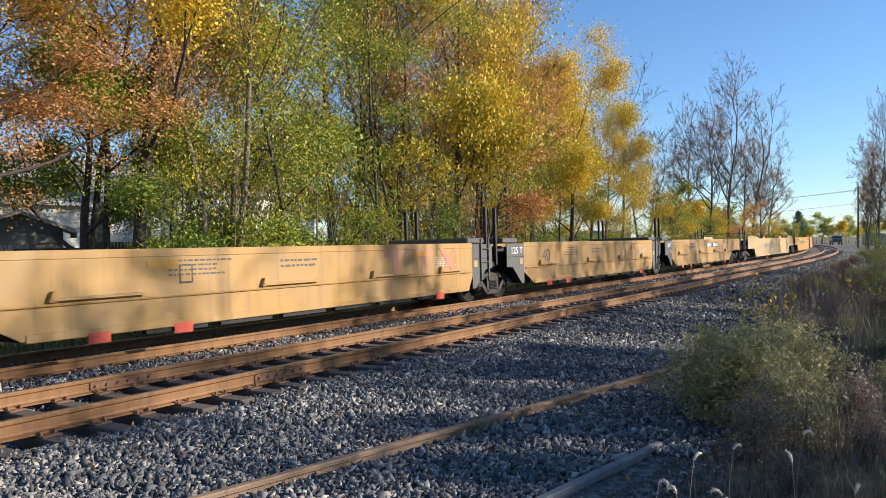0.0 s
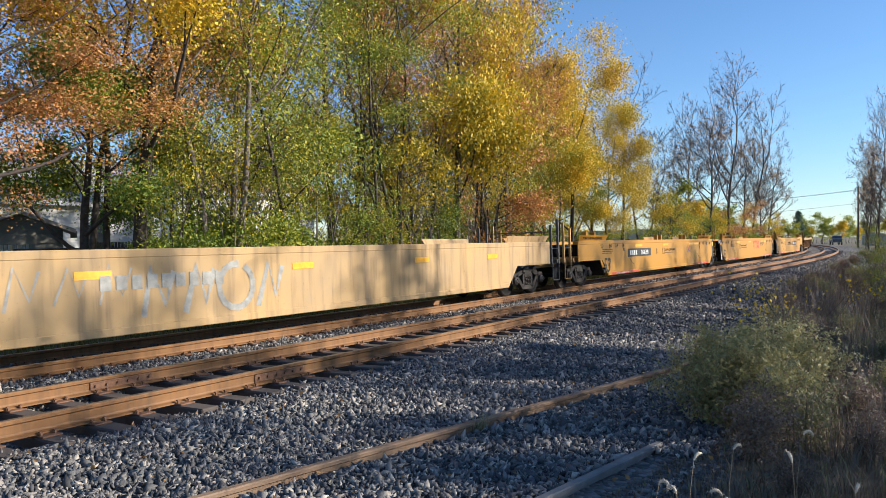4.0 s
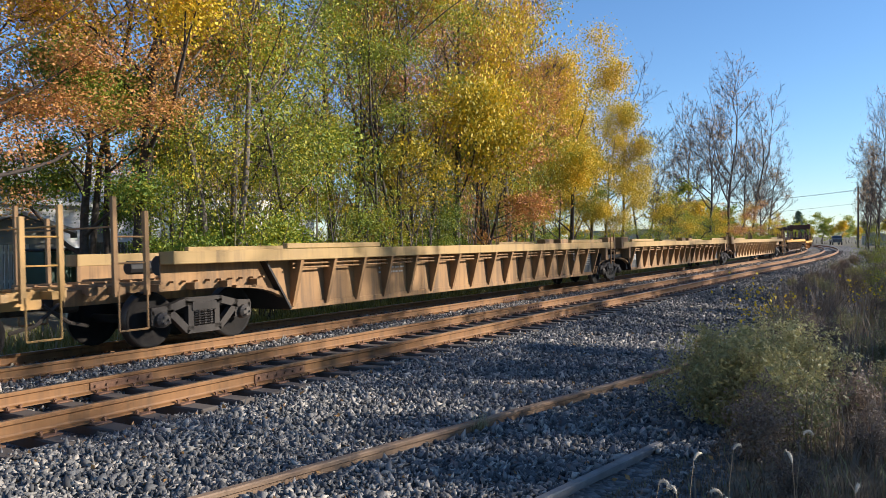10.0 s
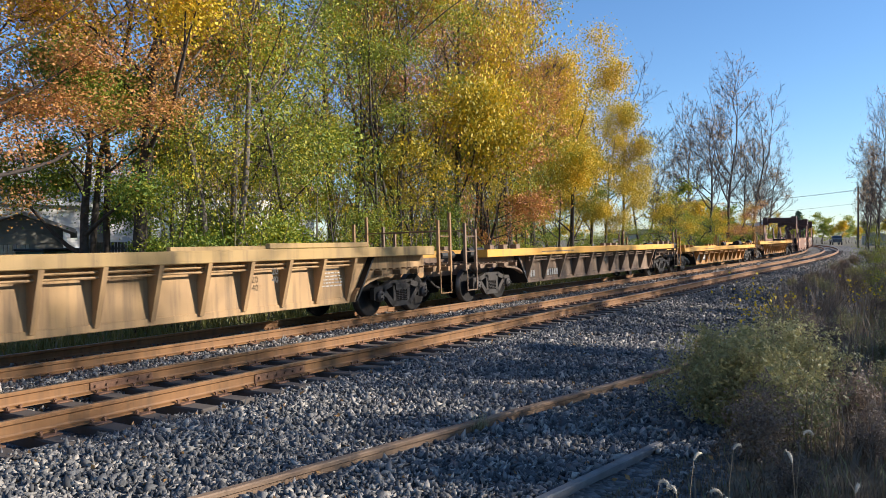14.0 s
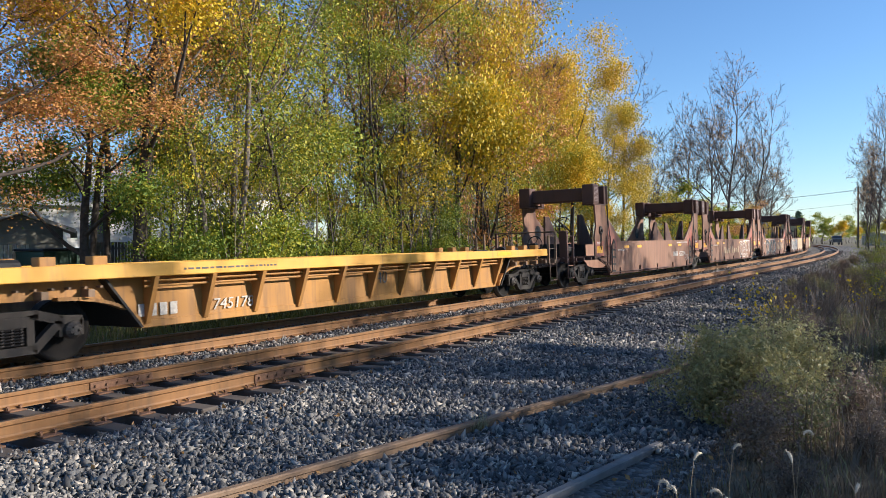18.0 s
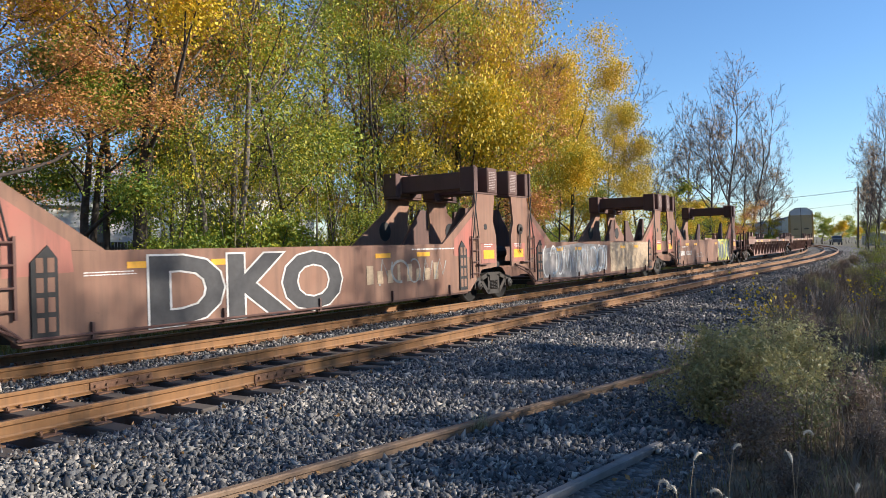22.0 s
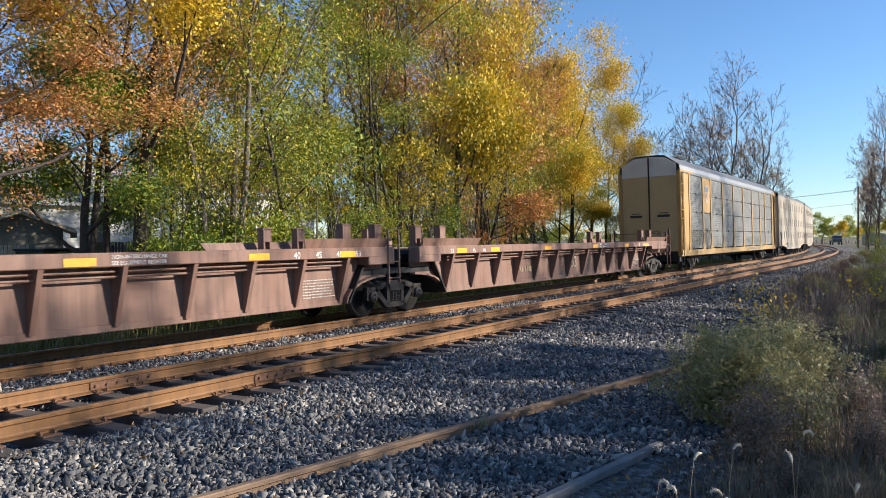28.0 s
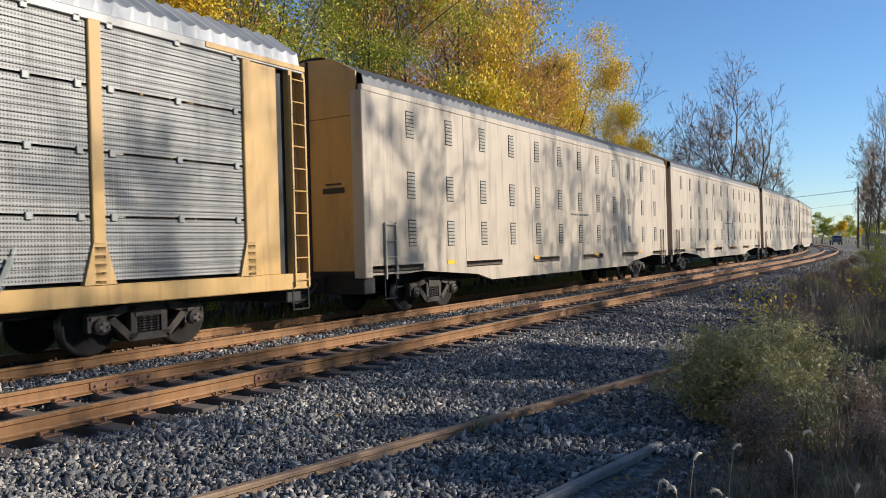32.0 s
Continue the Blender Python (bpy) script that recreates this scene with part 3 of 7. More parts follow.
def stock():
    away = pose(0, 400, -60)
    STOCK["tall"] = [grow("tree", 11, 13.5, 0.19, BARK, GOLD, 27000, 0.06, "tall autumn tree with a dark trunk and golden leaves", 1, 3, 0.02, 0.68, bare=0.36, clear=0.36),
                     grow("tree", 14, 13.5, 0.16, BARK, ORANGE, 24000, 0.06, "tall autumn tree with rust and orange leaves", 2, 3, 0.02, fork=0.07, bare=0.36, clear=0.36)]
    STOCK["full"] = [grow("tree", 12, 12.0, 0.15, BARK, GREENGOLD, 38000, 0.06, "full green and gold autumn tree forking near the ground", 3, 3, -0.02, 0.68, fork=0.22, bare=0.14, clear=0.22),
                     grow("tree", 23, 11.0, 0.15, BARK, GOLD, 36000, 0.06, "full golden autumn tree with dense leaves", 1, 3, -0.02, 0.68, fork=0.05, bare=0.12, clear=0.2)]
    STOCK["stems"] = [grow("tree", 16, 14.0, 0.15, BARK, GREENGOLD, 17000, 0.06, "close group of tall dark stems with thin green gold leaves", 4, 3, 0.04, 0.55, fork=0.07, bare=0.4, clear=0.42, apart=0.7)]
    STOCK["pale"] = [grow("tree", 13, 14.0, 0.16, BARK_PALE, GOLD, 6500, 0.058, "pale-barked tree with several leaning stems and few orange leaves", 3, 3, 0.03, 0.55, fork=0.11, bare=0.45, clear=0.4, twigs=2500)]
    STOCK["green"] = [grow("tree", 21, 9.5, 0.19, BARK, GREEN, 32000, 0.064, "maple still dark green with a few yellow leaves", 1, 3, -0.03, 0.7, bare=0.25, clear=0.3),
                      grow("tree", 22, 11.0, 0.13, BARK, GREENGOLD, 9000, 0.085, "olive green and yellow tree with several stems", 3, 3, 0.0, fork=0.14, bare=0.2)]
    STOCK["orange"] = [grow("tree", 31, 12.0, 0.18, BARK, ORANGE, 34000, 0.05, "orange and rust brown autumn maple with dense leaves", 1, 3, -0.06, 0.72, bare=0.14, clear=0.2)]
    STOCK["back"] = [grow("tree", 91, 11.0, 0.15, BARK, GREENGOLD, 6500, 0.105, "green and gold tree deep in the wood", 2, 2, 0.0, 0.66, fork=0.12, bare=0.2, clear=0.25),
                     grow("tree", 92, 11.0, 0.15, BARK, GOLD, 6000, 0.105, "golden tree deep in the wood", 2, 2, 0.0, 0.66, fork=0.12, bare=0.25, clear=0.25),
                     grow("tree", 93, 11.0, 0.15, BARK, ORANGE, 6000, 0.105, "orange tree deep in the wood", 2, 2, 0.0, 0.66, fork=0.12, bare=0.25, clear=0.25)]
    FINE[0] = 0.013
    STOCK["bare"] = [grow("tree", 41, 12.0, 0.17, BARK, RUSSET, 400, 0.07, "bare tree with a rounded crown of fine twigs", 1, 4, 0.03, 0.66, bare=0.4, clear=0.42, twigs=4000, clump=2, shoots=2),
                     grow("tree", 45, 12.0, 0.16, BARK, RUSSET, 2400, 0.07, "tall nearly bare tree with a few tan leaves", 1, 4, 0.03, 0.64, fork=0.04, bare=0.45, clear=0.4, twigs=4000, clump=4, shoots=2),
                     grow("tree", 43, 11.0, 0.19, BARK, RUSSET, 200, 0.07, "leaning bare dark tree with crooked limbs", 2, 3, 0.0, 0.74, fork=0.35, bare=0.4, clear=0.3, twigs=2500, clump=2)]
    FINE[0] = 0.004
    STOCK["sapling"] = [grow("sapling", 51, 7.0, 0.045, BARK, GREENGOLD, 2600, 0.055, "slender sapling with sparse yellow green leaves", 4, 2, 0.02, 0.5, fork=0.12),
                        grow("sapling", 52, 8.5, 0.05, BARK_PALE, GOLD, 1100, 0.055, "slender nearly bare sapling with grey stems", 5, 2, 0.04, 0.5, fork=0.12)]
    STOCK["shrub"] = [grow("shrub", 61, 3.4, 0.03, BARK, SHRUB_GREEN, 4600, 0.06, "leafy yellow green shrub at the edge of the wood", 6, 2, 0.0, 0.6, fork=0.4, loose=0.2, clump=40),
                      grow("shrub", 62, 3.0, 0.03, BARK, GREENGOLD, 4200, 0.06, "green and gold shrub at the edge of the wood", 6, 2, 0.0, 0.6, fork=0.45, loose=0.2, clump=40)]
    STOCK["far"] = [grow("tree", 81 + k, 8.0, 0.12, BARK, mat, 2600, 0.22, label, 2, 2, 0.0, fork=0.1, loose=0.6, bare=0.05, clump=60)
                    for k, (mat, label) in enumerate(((GREENGOLD, "distant yellow green autumn tree"), (ORANGE, "distant orange autumn tree"), (GOLD, "distant golden autumn tree"), (RUSSET, "distant brown autumn tree")))]
    for k in STOCK:
        for t in STOCK[k]:
            t.matrix_basis = away


SHRUB_GREEN = leafy("leaf_shrub", [(0.14, 0.19, 0.035), (0.28, 0.33, 0.05), (0.48, 0.48, 0.07), (0.68, 0.56, 0.08)], 0.45)
stock()
USED = set()


def plant(kind, i, s, off, scale=1.0, turn=0.0, group="", wide=None, xy=None, height=None):
    src = STOCK[kind][i]
    p = Vector((xy[0], xy[1], 0)) if xy else track(s, off)[0]
    p.z = ground_z(p.x, p.y) + 0.05
    if height:
        scale = (height - p.z) / TALL[STOCK_NAMES[kind, i]]
    wide = wide * scale if height and wide else wide
    m = Matrix.Translation(p) @ Matrix.Rotation(turn, 4, "Z") @ Matrix.Diagonal((wide or scale, wide or scale, scale, 1))
    if src.name in USED:
        t = copy_thing(src, m)
    else:
        USED.add(src.name)
        src.matrix_basis = m
        t = src
    if group:
        t["group"] = group
    return t


STOCK_NAMES = {(k, i): t.name for k in STOCK for i, t in enumerate(STOCK[k])}


def along(bearing, off):
    """How far along the line a sight line at that bearing (degrees from the line) reaches an offset."""
    lo, hi = 0.5, 400.0
    for _ in range(50):
        mid = (lo + hi) / 2
        p, _a = track(mid, off)
        if math.degrees(math.atan2(p.y, p.x)) > bearing:
            lo = mid
        else:
            hi = mid
    return lo


def wood():
    rnd = random.Random(77)
    g = "trees along the far side of the line"
    # bearing from the line in degrees, offset, kind, which, height of the top, width against height, turn
    front = [(65.0, 5.6, "orange", 0, 9.5, 1.35, 0.4), (62.6, 9.5, "orange", 0, 14.5, 1.0, 2.0), (57.0, 8.0, "green", 0, 8.6, 1.0, 1.0), (51.5, 9.5, "green", 0, 7.8, 1.0, 2.3), (55.9, 8.6, "tall", 1, 13.5, 1.0, 3.0),
             (53.7, 6.8, "tall", 0, 16.0, 1.0, 0.6), (52.4, 7.6, "sapling", 1, 10.0, 0.8, 1.2), (48.3, 6.6, "pale", 0, 17.0, 1.0, 0.5), (50.2, 12.0, "full", 1, 14.5, 0.9, 0.2),
             (43.7, 6.6, "full", 0, 13.0, 1.1, 2.6), (40.2, 9.5, "full", 1, 15.5, 0.9, 1.9), (36.2, 6.6, "stems", 0, 17.0, 0.9, 0.3), (38.0, 8.5, "tall", 1, 17.5, 0.9, 4.0),
             (34.2, 8.0, "full", 0, 17.5, 0.8, 0.9), (31.2, 6.6, "full", 1, 16.5, 0.75, 5.0), (29.5, 7.6, "tall", 1, 15.5, 0.8, 2.2), (27.2, 7.0, "bare", 1, 20.0, 0.8, 1.5),
             (28.2, 10.0, "full", 0, 18.5, 0.75, 3.3), (25.4, 7.0, "full", 1, 13.0, 0.85, 0.8), (24.0, 8.8, "full", 0, 13.5, 0.8, 2.9), (22.6, 7.0, "full", 1, 11.0, 0.9, 2.4), (21.3, 8.0, "full", 1, 10.5, 0.85, 3.9), (20.3, 7.0, "full", 1, 8.5, 0.9, 4.4)]
    for b, off, kind, i, h, wd, turn in front:
        plant(kind, i, along(b, off), off, 1.0, turn, g, wd, height=h)
    # young trees and lower crowns inside the wood
    for b, off, i, h, wd in [(45.6, 8.0, 0, 6.5, 1.0), (41.6, 7.5, 0, 7.5, 1.0), (39.0, 7.5, 0, 6.5, 1.0), (35.0, 7.5, 1, 7.0, 1.0), (32.5, 7.2, 0, 7.5, 1.0), (28.9, 7.0, 2, 7.5, 1.0), (26.4, 7.0, 0, 7.5, 1.0), (24.6, 7.0, 1, 7.0, 1.0), (37.0, 10.5, 2, 9.0, 1.0), (33.0, 12, 1, 9.0, 1.0), (30.3, 11, 0, 8.5, 1.0), (26.3, 12, 2, 11.0, 0.9), (23.2, 12, 1, 10.0, 0.9)]:
        plant("back", i, along(b, off), off, 1.0, rnd.uniform(0, 6.28), "young trees inside the wood", wd, height=h)
    # trees behind, seen through the gaps
    for b, off, i, h, wd in [(39.2, 16, 0, 14.0, 1.0), (35.2, 15, 1, 15.0, 0.9), (32.4, 17, 0, 15.0, 1.0), (29.0, 18, 1, 16.0, 0.9), (25.8, 16, 2, 15.0, 0.9), (37.5, 26, 0, 12.0, 1.2), (34.0, 28, 0, 12.0, 1.2), (30.5, 27, 1, 12.0, 1.2), (27.0, 26, 1, 12.0, 1.2), (23.6, 22, 0, 12.0, 1.0)]:
        plant("back", i, along(b, off), off, 1.0, rnd.uniform(0, 6.28), "trees behind the wood", wd, height=h)
    # tall bare trees further on, yellow growth at their feet
    for b, off, kind, i, h, wd, turn in [(19.1, 8.0, "bare", 0, 15.0, 0.95, 0.4), (17.6, 9.5, "bare", 2, 11.5, 1.0, 0.7), (16.0, 10.5, "bare", 2, 11.0, 1.0, 3.6), (13.1, 8.0, "bare", 0, 19.8, 0.85, 2.2), (14.4, 13.0, "bare", 1, 14.0, 0.9, 1.0), (11.9, 8.0, "bare", 1, 16.4, 0.95, 0.3)]:
        plant(kind, i, along(b, off), off, 1.0, turn, g, wd, height=h)
    for b, off, i, h in [(18.4, 6.6, 0, 6.5), (17.0, 7.2, 1, 7.5), (15.6, 7.0, 0, 6.5), (14.4, 7.4, 0, 9.0), (13.2, 9.0, 0, 8.5), (12.3, 7.0, 1, 7.5), (11.5, 7.2, 2, 7.5)]:
        plant("back", i, along(b, off), off, 1.0, rnd.uniform(0, 6.28), "low trees along the curve", 1.0, height=h)
    # where the curve comes round: bearing, distance, height
    for b, d, kind, i, h, wd in [(10.9, 115, "bare", 0, 17.0, 0.9), (10.3, 125, "bare", 1, 16.5, 0.9), (9.8, 130, "bare", 0, 14.8, 0.9), (9.3, 135, "bare", 1, 12.5, 0.9),
                                 (10.7, 112, "back", 1, 8.0, 0.8), (10.1, 120, "back", 2, 8.0, 0.8), (9.6, 128, "back", 1, 7.5, 0.75), (9.2, 135, "back", 2, 6.5, 0.7)]:
        plant(kind, i, 0, 0, 1.0, rnd.uniform(0, 6.28), g, wd, (d * math.cos(radians(b)), d * math.sin(radians(b))), h)
    # leafy trees close the view along the curve
    for k in range(18):
        plant("far", (0, 2, 1, 0, 3)[k % 5], 84 + 9 * k, rnd.uniform(11, 20), rnd.uniform(0.6, 0.95), rnd.uniform(0, 6.28), "leafy trees along the curve")
    # saplings and shrubs at the edge
    for b, i, h in [(51.0, 0, 6.0), (46.8, 1, 8.0), (45.0, 0, 6.5), (41.0, 1, 9.0), (39.0, 0, 7.0), (35.0, 1, 9.5), (33.2, 1, 9.0), (31.8, 0, 8.0), (30.0, 1, 9.0), (27.8, 1, 9.0), (26.0, 0, 8.0)]:
        off = rnd.uniform(5.4, 6.6)
        plant("sapling", i, along(b, off), off, 1.0, rnd.uniform(0, 6.28), "saplings along the line", 0.9, height=h)
    for k in range(44):
        b = 51.5 - k * 0.8 + rnd.uniform(-0.4, 0.4)
        off = rnd.uniform(4.8, 7.5)
        plant("shrub", rnd.choice((0, 0, 1)), along(b, off), off, rnd.uniform(0.6, 0.95) * (1.3 if 44.0 < b < 49.5 else 1.0), rnd.uniform(0, 6.28), "shrubs along the line")
    for k in range(26):
        b = 38 - k * 0.85 + rnd.uniform(-0.5, 0.5)
        off = rnd.uniform(11, 24)
        plant("shrub", rnd.choice((0, 1)), along(b, off), off, rnd.uniform(0.7, 1.2), rnd.uniform(0, 6.28), "shrubs inside the wood")
    for k in range(30):
        s = 58 + k * 4.2
        plant("shrub", k % 2, s, rnd.uniform(5, 8), rnd.uniform(0.7, 1.1), rnd.uniform(0, 6.28), "shrubs along the line")


wood()


def behind():
    """Trees on the camera's side of the line; their shadows fall on the ballast and the train."""
    rnd = random.Random(5)
    g = "trees on the near side of the line"
    for x, y, kind, i, sc in [(72, 2.6, "bare", 0, 0.72), (92, 4.6, "bare", 1, 0.62), (108, 6.2, "bare", 0, 0.6), (124, 7.4, "bare", 1, 0.6), (150, 8.5, "bare", 0, 0.6), (80, 0.5, "bare", 1, 0.7), (76, 3.6, "bare", 1, 0.74), (84, 3.0, "bare", 0, 0.7), (98, 5.6, "bare", 1, 0.62),
                              (23, -7.5, "back", 0, 0.5), (43, -7, "back", 0, 0.55), (50, -6, "back", 1, 0.6), (14.5, -12.5, "bare", 0, 0.7), (18.5, -12, "back", 2, 0.62), (20.5, -13, "bare", 0, 0.72), (24, -11, "back", 0, 0.62), (28, -13, "back", 0, 0.8), (32, -11.5, "back", 1, 0.74), (37, -13, "back", 0, 0.82), (43, -12, "back", 2, 0.76), (50, -12, "back", 0, 0.8), (58, -11, "back", 1, 0.75),
                              (19, -10.5, "bare", 0, 0.75), (26.5, -12, "bare", 1, 0.88), (34, -10, "bare", 0, 0.92), (41, -12, "bare", 1, 0.95), (49, -9, "bare", 0, 0.9), (58, -8, "bare", 1, 0.9), (23, -18, "bare", 1, 0.95), (31, -19, "bare", 0, 1.0), (39, -17, "bare", 1, 1.0), (48, -18, "bare", 0, 1.1), (57, -17, "bare", 1, 1.0), (68, -16, "bare", 0, 1.0), (80, -14, "bare", 1, 1.0)]:
        plant(kind, i, 0, 0, sc, rnd.uniform(0, 6.28), g, xy=(x, y), wide=sc * 0.75 if x > 70 and y > 0 else sc)
    for x, y, h, wd in [(12.5, -8.5, 6.0, 0.9), (20.5, -9.5, 6.6, 0.9), (27.0, -9.5, 7.0, 0.9), (34.0, -9.5, 7.2, 0.9), (42.5, -9.0, 7.2, 1.0)]:
        plant("full", 1, 0, 0, 1.0, rnd.uniform(0, 6.28), g, wd, (x, y), h)


behind()
# ---- weeds, grass and the near side of the line ----
def edge_y(x):
    """Where the weeds end towards the tracks."""
    return float(np.interp(x, [-5, 0, 3, 7, 9, 13, 26, 40, 79, 120], [3.3, 2.9, 2.5, 1.9, 2.1, 2.6, 4.6, 5.1, 5.7, 8.0]))


def blades(name, roots, height, width, mat, label, seed, lean=0.5, category="grass", kind="stuff", grade=False):
    """Bent grass blades, three joints each."""
    r = np.random.RandomState(seed)
    n = len(roots)
    roots = np.asarray(roots)
    a = r.uniform(0, 2 * np.pi, n)
    h = height * r.uniform(0.45, 1.25, n)
    if grade:
        h *= np.clip([0.12 + 0.32 * (edge_y(p[0]) - p[1] - 0.2) for p in roots], 0.12, 1.0)
    ln = lean * r.uniform(0.1, 1.0, n) * h
    dirs = np.stack([np.cos(a), np.sin(a), np.zeros(n)], 1)
    side = np.stack([-np.sin(a), np.cos(a), np.zeros(n)], 1) * (width * r.uniform(0.6, 1.3, n))[:, None] / 2
    v = []
    for f, wd in ((0, 1.0), (0.5, 0.8), (0.85, 0.45)):
        c = roots + dirs * (ln * f ** 2)[:, None] + np.array([0, 0, 1]) * (h * (f - 0.15 * f * f))[:, None]
        v += [c - side * wd, c + side * wd]
    v.append(roots + dirs * ln[:, None] + np.array([0, 0, 1]) * (h * 0.86)[:, None])
    v = np.stack(v, 1)
    f = np.array([(0, 1, 3), (0, 3, 2), (2, 3, 5), (2, 5, 4), (4, 5, 6)])[None] + 7 * np.arange(n)[:, None, None]
    me = bpy.data.meshes.new(name)
    me.vertices.add(7 * n)
    me.vertices.foreach_set("co", v.reshape(-1).astype(np.float32))
    me.loops.add(15 * n)
    me.loops.foreach_set("vertex_index", f.reshape(-1).astype(np.int32))
    me.polygons.add(5 * n)
    me.polygons.foreach_set("loop_start", (3 * np.arange(5 * n)).astype(np.int32))
    me.materials.append(mat)
    me.update(calc_edges=True)
    return tagged(new(name, me), label, category, kind=kind)


DRY = leafy("dry_grass", [(0.07, 0.052, 0.034), (0.14, 0.105, 0.065), (0.24, 0.18, 0.11), (0.42, 0.33, 0.21)], 0.25)
WEED = leafy("weed_leaf", [(0.11, 0.12, 0.055), (0.18, 0.18, 0.08), (0.28, 0.26, 0.11), (0.38, 0.34, 0.17)], 0.3)
BROWN_WEED = leafy("brown_weed", [(0.09, 0.065, 0.055), (0.17, 0.125, 0.095), (0.30, 0.225, 0.165), (0.22, 0.12, 0.085)], 0.25)
FAR_GRASS = leafy("bank_grass", [(0.07, 0.085, 0.022), (0.14, 0.145, 0.035), (0.25, 0.22, 0.06), (0.36, 0.29, 0.10)], 0.3)
OLIVE = leafy("goldenrod_leaf", [(0.20, 0.185, 0.08), (0.33, 0.30, 0.125), (0.48, 0.43, 0.19), (0.66, 0.58, 0.34)], 0.4)
SEED = plain("seed_head", (0.55, 0.47, 0.35), 0.9, 0, 0.25, 30, 0.3)
STALK = plain("dry_stalk", (0.30, 0.22, 0.13), 0.9, 0, 0.35, 12, 0.2)


def near_roots(n, seed, x0, x1, depth, power=1.4, over=0.0):
    r = np.random.RandomState(seed)
    out = []
    while len(out) < n:
        x = x0 + (x1 - x0) * r.uniform() ** power
        y = edge_y(x) + over - depth * r.uniform() ** 1.3
        if math.hypot(x, y) < 2.0:
            continue
        out.append((x, y, ground_z(x, y) - 0.01))
    return out


blades("dry_grass", near_roots(15000, 1, 0.8, 9, 3.2), 0.42, 0.009, DRY, "dry straw-coloured grass beside the old siding", 1, 0.9, grade=True)
blades("dry_grass", near_roots(8000, 2, 6, 45, 5.0), 0.6, 0.014, DRY, "dry brown grass along the line", 2, 0.7, grade=True)
blades("dry_grass", near_roots(2500, 3, 2, 22, 3.5), 0.5, 0.012, WEED, "thin green grass among the weeds", 3, 0.8, grade=True)

blades("dry_stalks", near_roots(5000, 5, 7.5, 45, 6.0, 1.3, -0.5), 0.75, 0.009, BROWN_WEED, "thin brown dead stalks among the weeds", 6, 0.35)


def weed(name, seed, h, wide, stems, n_leaf, size, mat, label):
    """A bushy weed: thin stems from one root, small leaves on them, plumes at the tips."""
    rnd = random.Random(seed)
    top = thing(name, label, "bush")
    pts = []
    g = Geo()
    for k in range(stems):
        a = rnd.uniform(0, 6.28)
        reach = wide * rnd.uniform(0.1, 1.0)
        root = Vector((0.25 * wide * rnd.uniform(-1, 1), 0.25 * wide * rnd.uniform(-1, 1), -0.05))
        hh = h * rnd.uniform(0.55, 1.05) * (1 - 0.35 * (reach / wide) ** 2)
        last = root
        for i in range(1, 7):
            f = i / 6
            p = root + Vector((math.cos(a) * reach * f ** 1.3, math.sin(a) * reach * f ** 1.3, hh * f)) + Vector((rnd.gauss(0, 0.02), rnd.gauss(0, 0.02), 0))
            g.rod(last, p, 0.006 * (1.2 - f), 3)
            for q in range(3):
                s = last.lerp(p, rnd.random())
                pts.append((s, 0.05 + 0.10 * f))
            if i > 2:
                for q in range(2):
                    d = Vector((rnd.gauss(0, 1), rnd.gauss(0, 1), rnd.uniform(0.2, 1))).normalized() * rnd.uniform(0.06, 0.2) * h
                    g.rod(p, p + d, 0.0025, 3)
                    pts.append((p + d, 0.035))
                    pts.append((p + d * 0.6, 0.035))
            last = p
    part("stem", g, STALK, top)
    r = np.random.RandomState(seed)
    base = np.array([tuple(p) for p, _ in pts])
    spread = np.array([s for _, s in pts])
    idx = r.randint(0, len(base), n_leaf)
    pos = base[idx] + r.normal(0, 1, (n_leaf, 3)) * spread[idx][:, None]
    part("leaves", leaf_mesh("leaves", pos, size, mat, seed, 2.6), mat, top)
    return top


WEEDS = [weed("goldenrod", 1, 1.15, 0.85, 56, 21000, 0.021, OLIVE, "olive green goldenrod bush with pale feathery tips"),
         weed("goldenrod", 2, 1.0, 0.7, 34, 7000, 0.026, OLIVE, "olive green goldenrod bush with pale feathery tips"),
         weed("weed", 3, 1.2, 0.6, 30, 3400, 0.026, BROWN_WEED, "brown dried weed with bare thin stems"),
         weed("weed", 4, 1.0, 0.7, 26, 2600, 0.022, WEED, "dull green weed among dry grass")]
FIRST = set()


def sow(i, x, y, scale=1.0, turn=0.0):
    m = Matrix.Translation((x, y, ground_z(x, y))) @ Matrix.Rotation(turn, 4, "Z") @ Matrix.Diagonal((scale, scale, scale, 1))
    if i in FIRST:
        t = copy_thing(WEEDS[i], m)
    else:
        FIRST.add(i)
        t = WEEDS[i]
        t.matrix_basis = m
    t["group"] = "weeds beside the line"


for i, x, y, s in [(0, 8.5, 1.72, 0.92), (0, 9.8, 1.52, 0.95), (2, 7.3, 1.3, 0.6), (2, 10.8, 2.0, 0.8), (3, 8.0, 1.0, 0.8), (2, 6.4, 0.9, 0.6), (2, 10.2, 1.0, 0.85),
                   (2, 12.4, 2.0, 1.0), (2, 11.6, 1.3, 1.05), (3, 13.8, 2.2, 1.0), (1, 14.5, 2.3, 0.6), (2, 14.0, 1.4, 0.9), (2, 9.0, 0.6, 0.9), (2, 7.8, 0.45, 0.7)]:
    sow(i, x, y, s, i * 1.7 + x)
rw = random.Random(14)
for k in range(60):
    x = 10 + 34 * rw.random() ** 1.2
    away = 0.3 + 4.0 * rw.random() ** 1.2
    sow(rw.choice((1, 2, 2, 2, 2, 3)), x, edge_y(x) - away, (0.42 + 0.2 * away) * rw.uniform(0.75, 1.2), rw.uniform(0, 6.28))
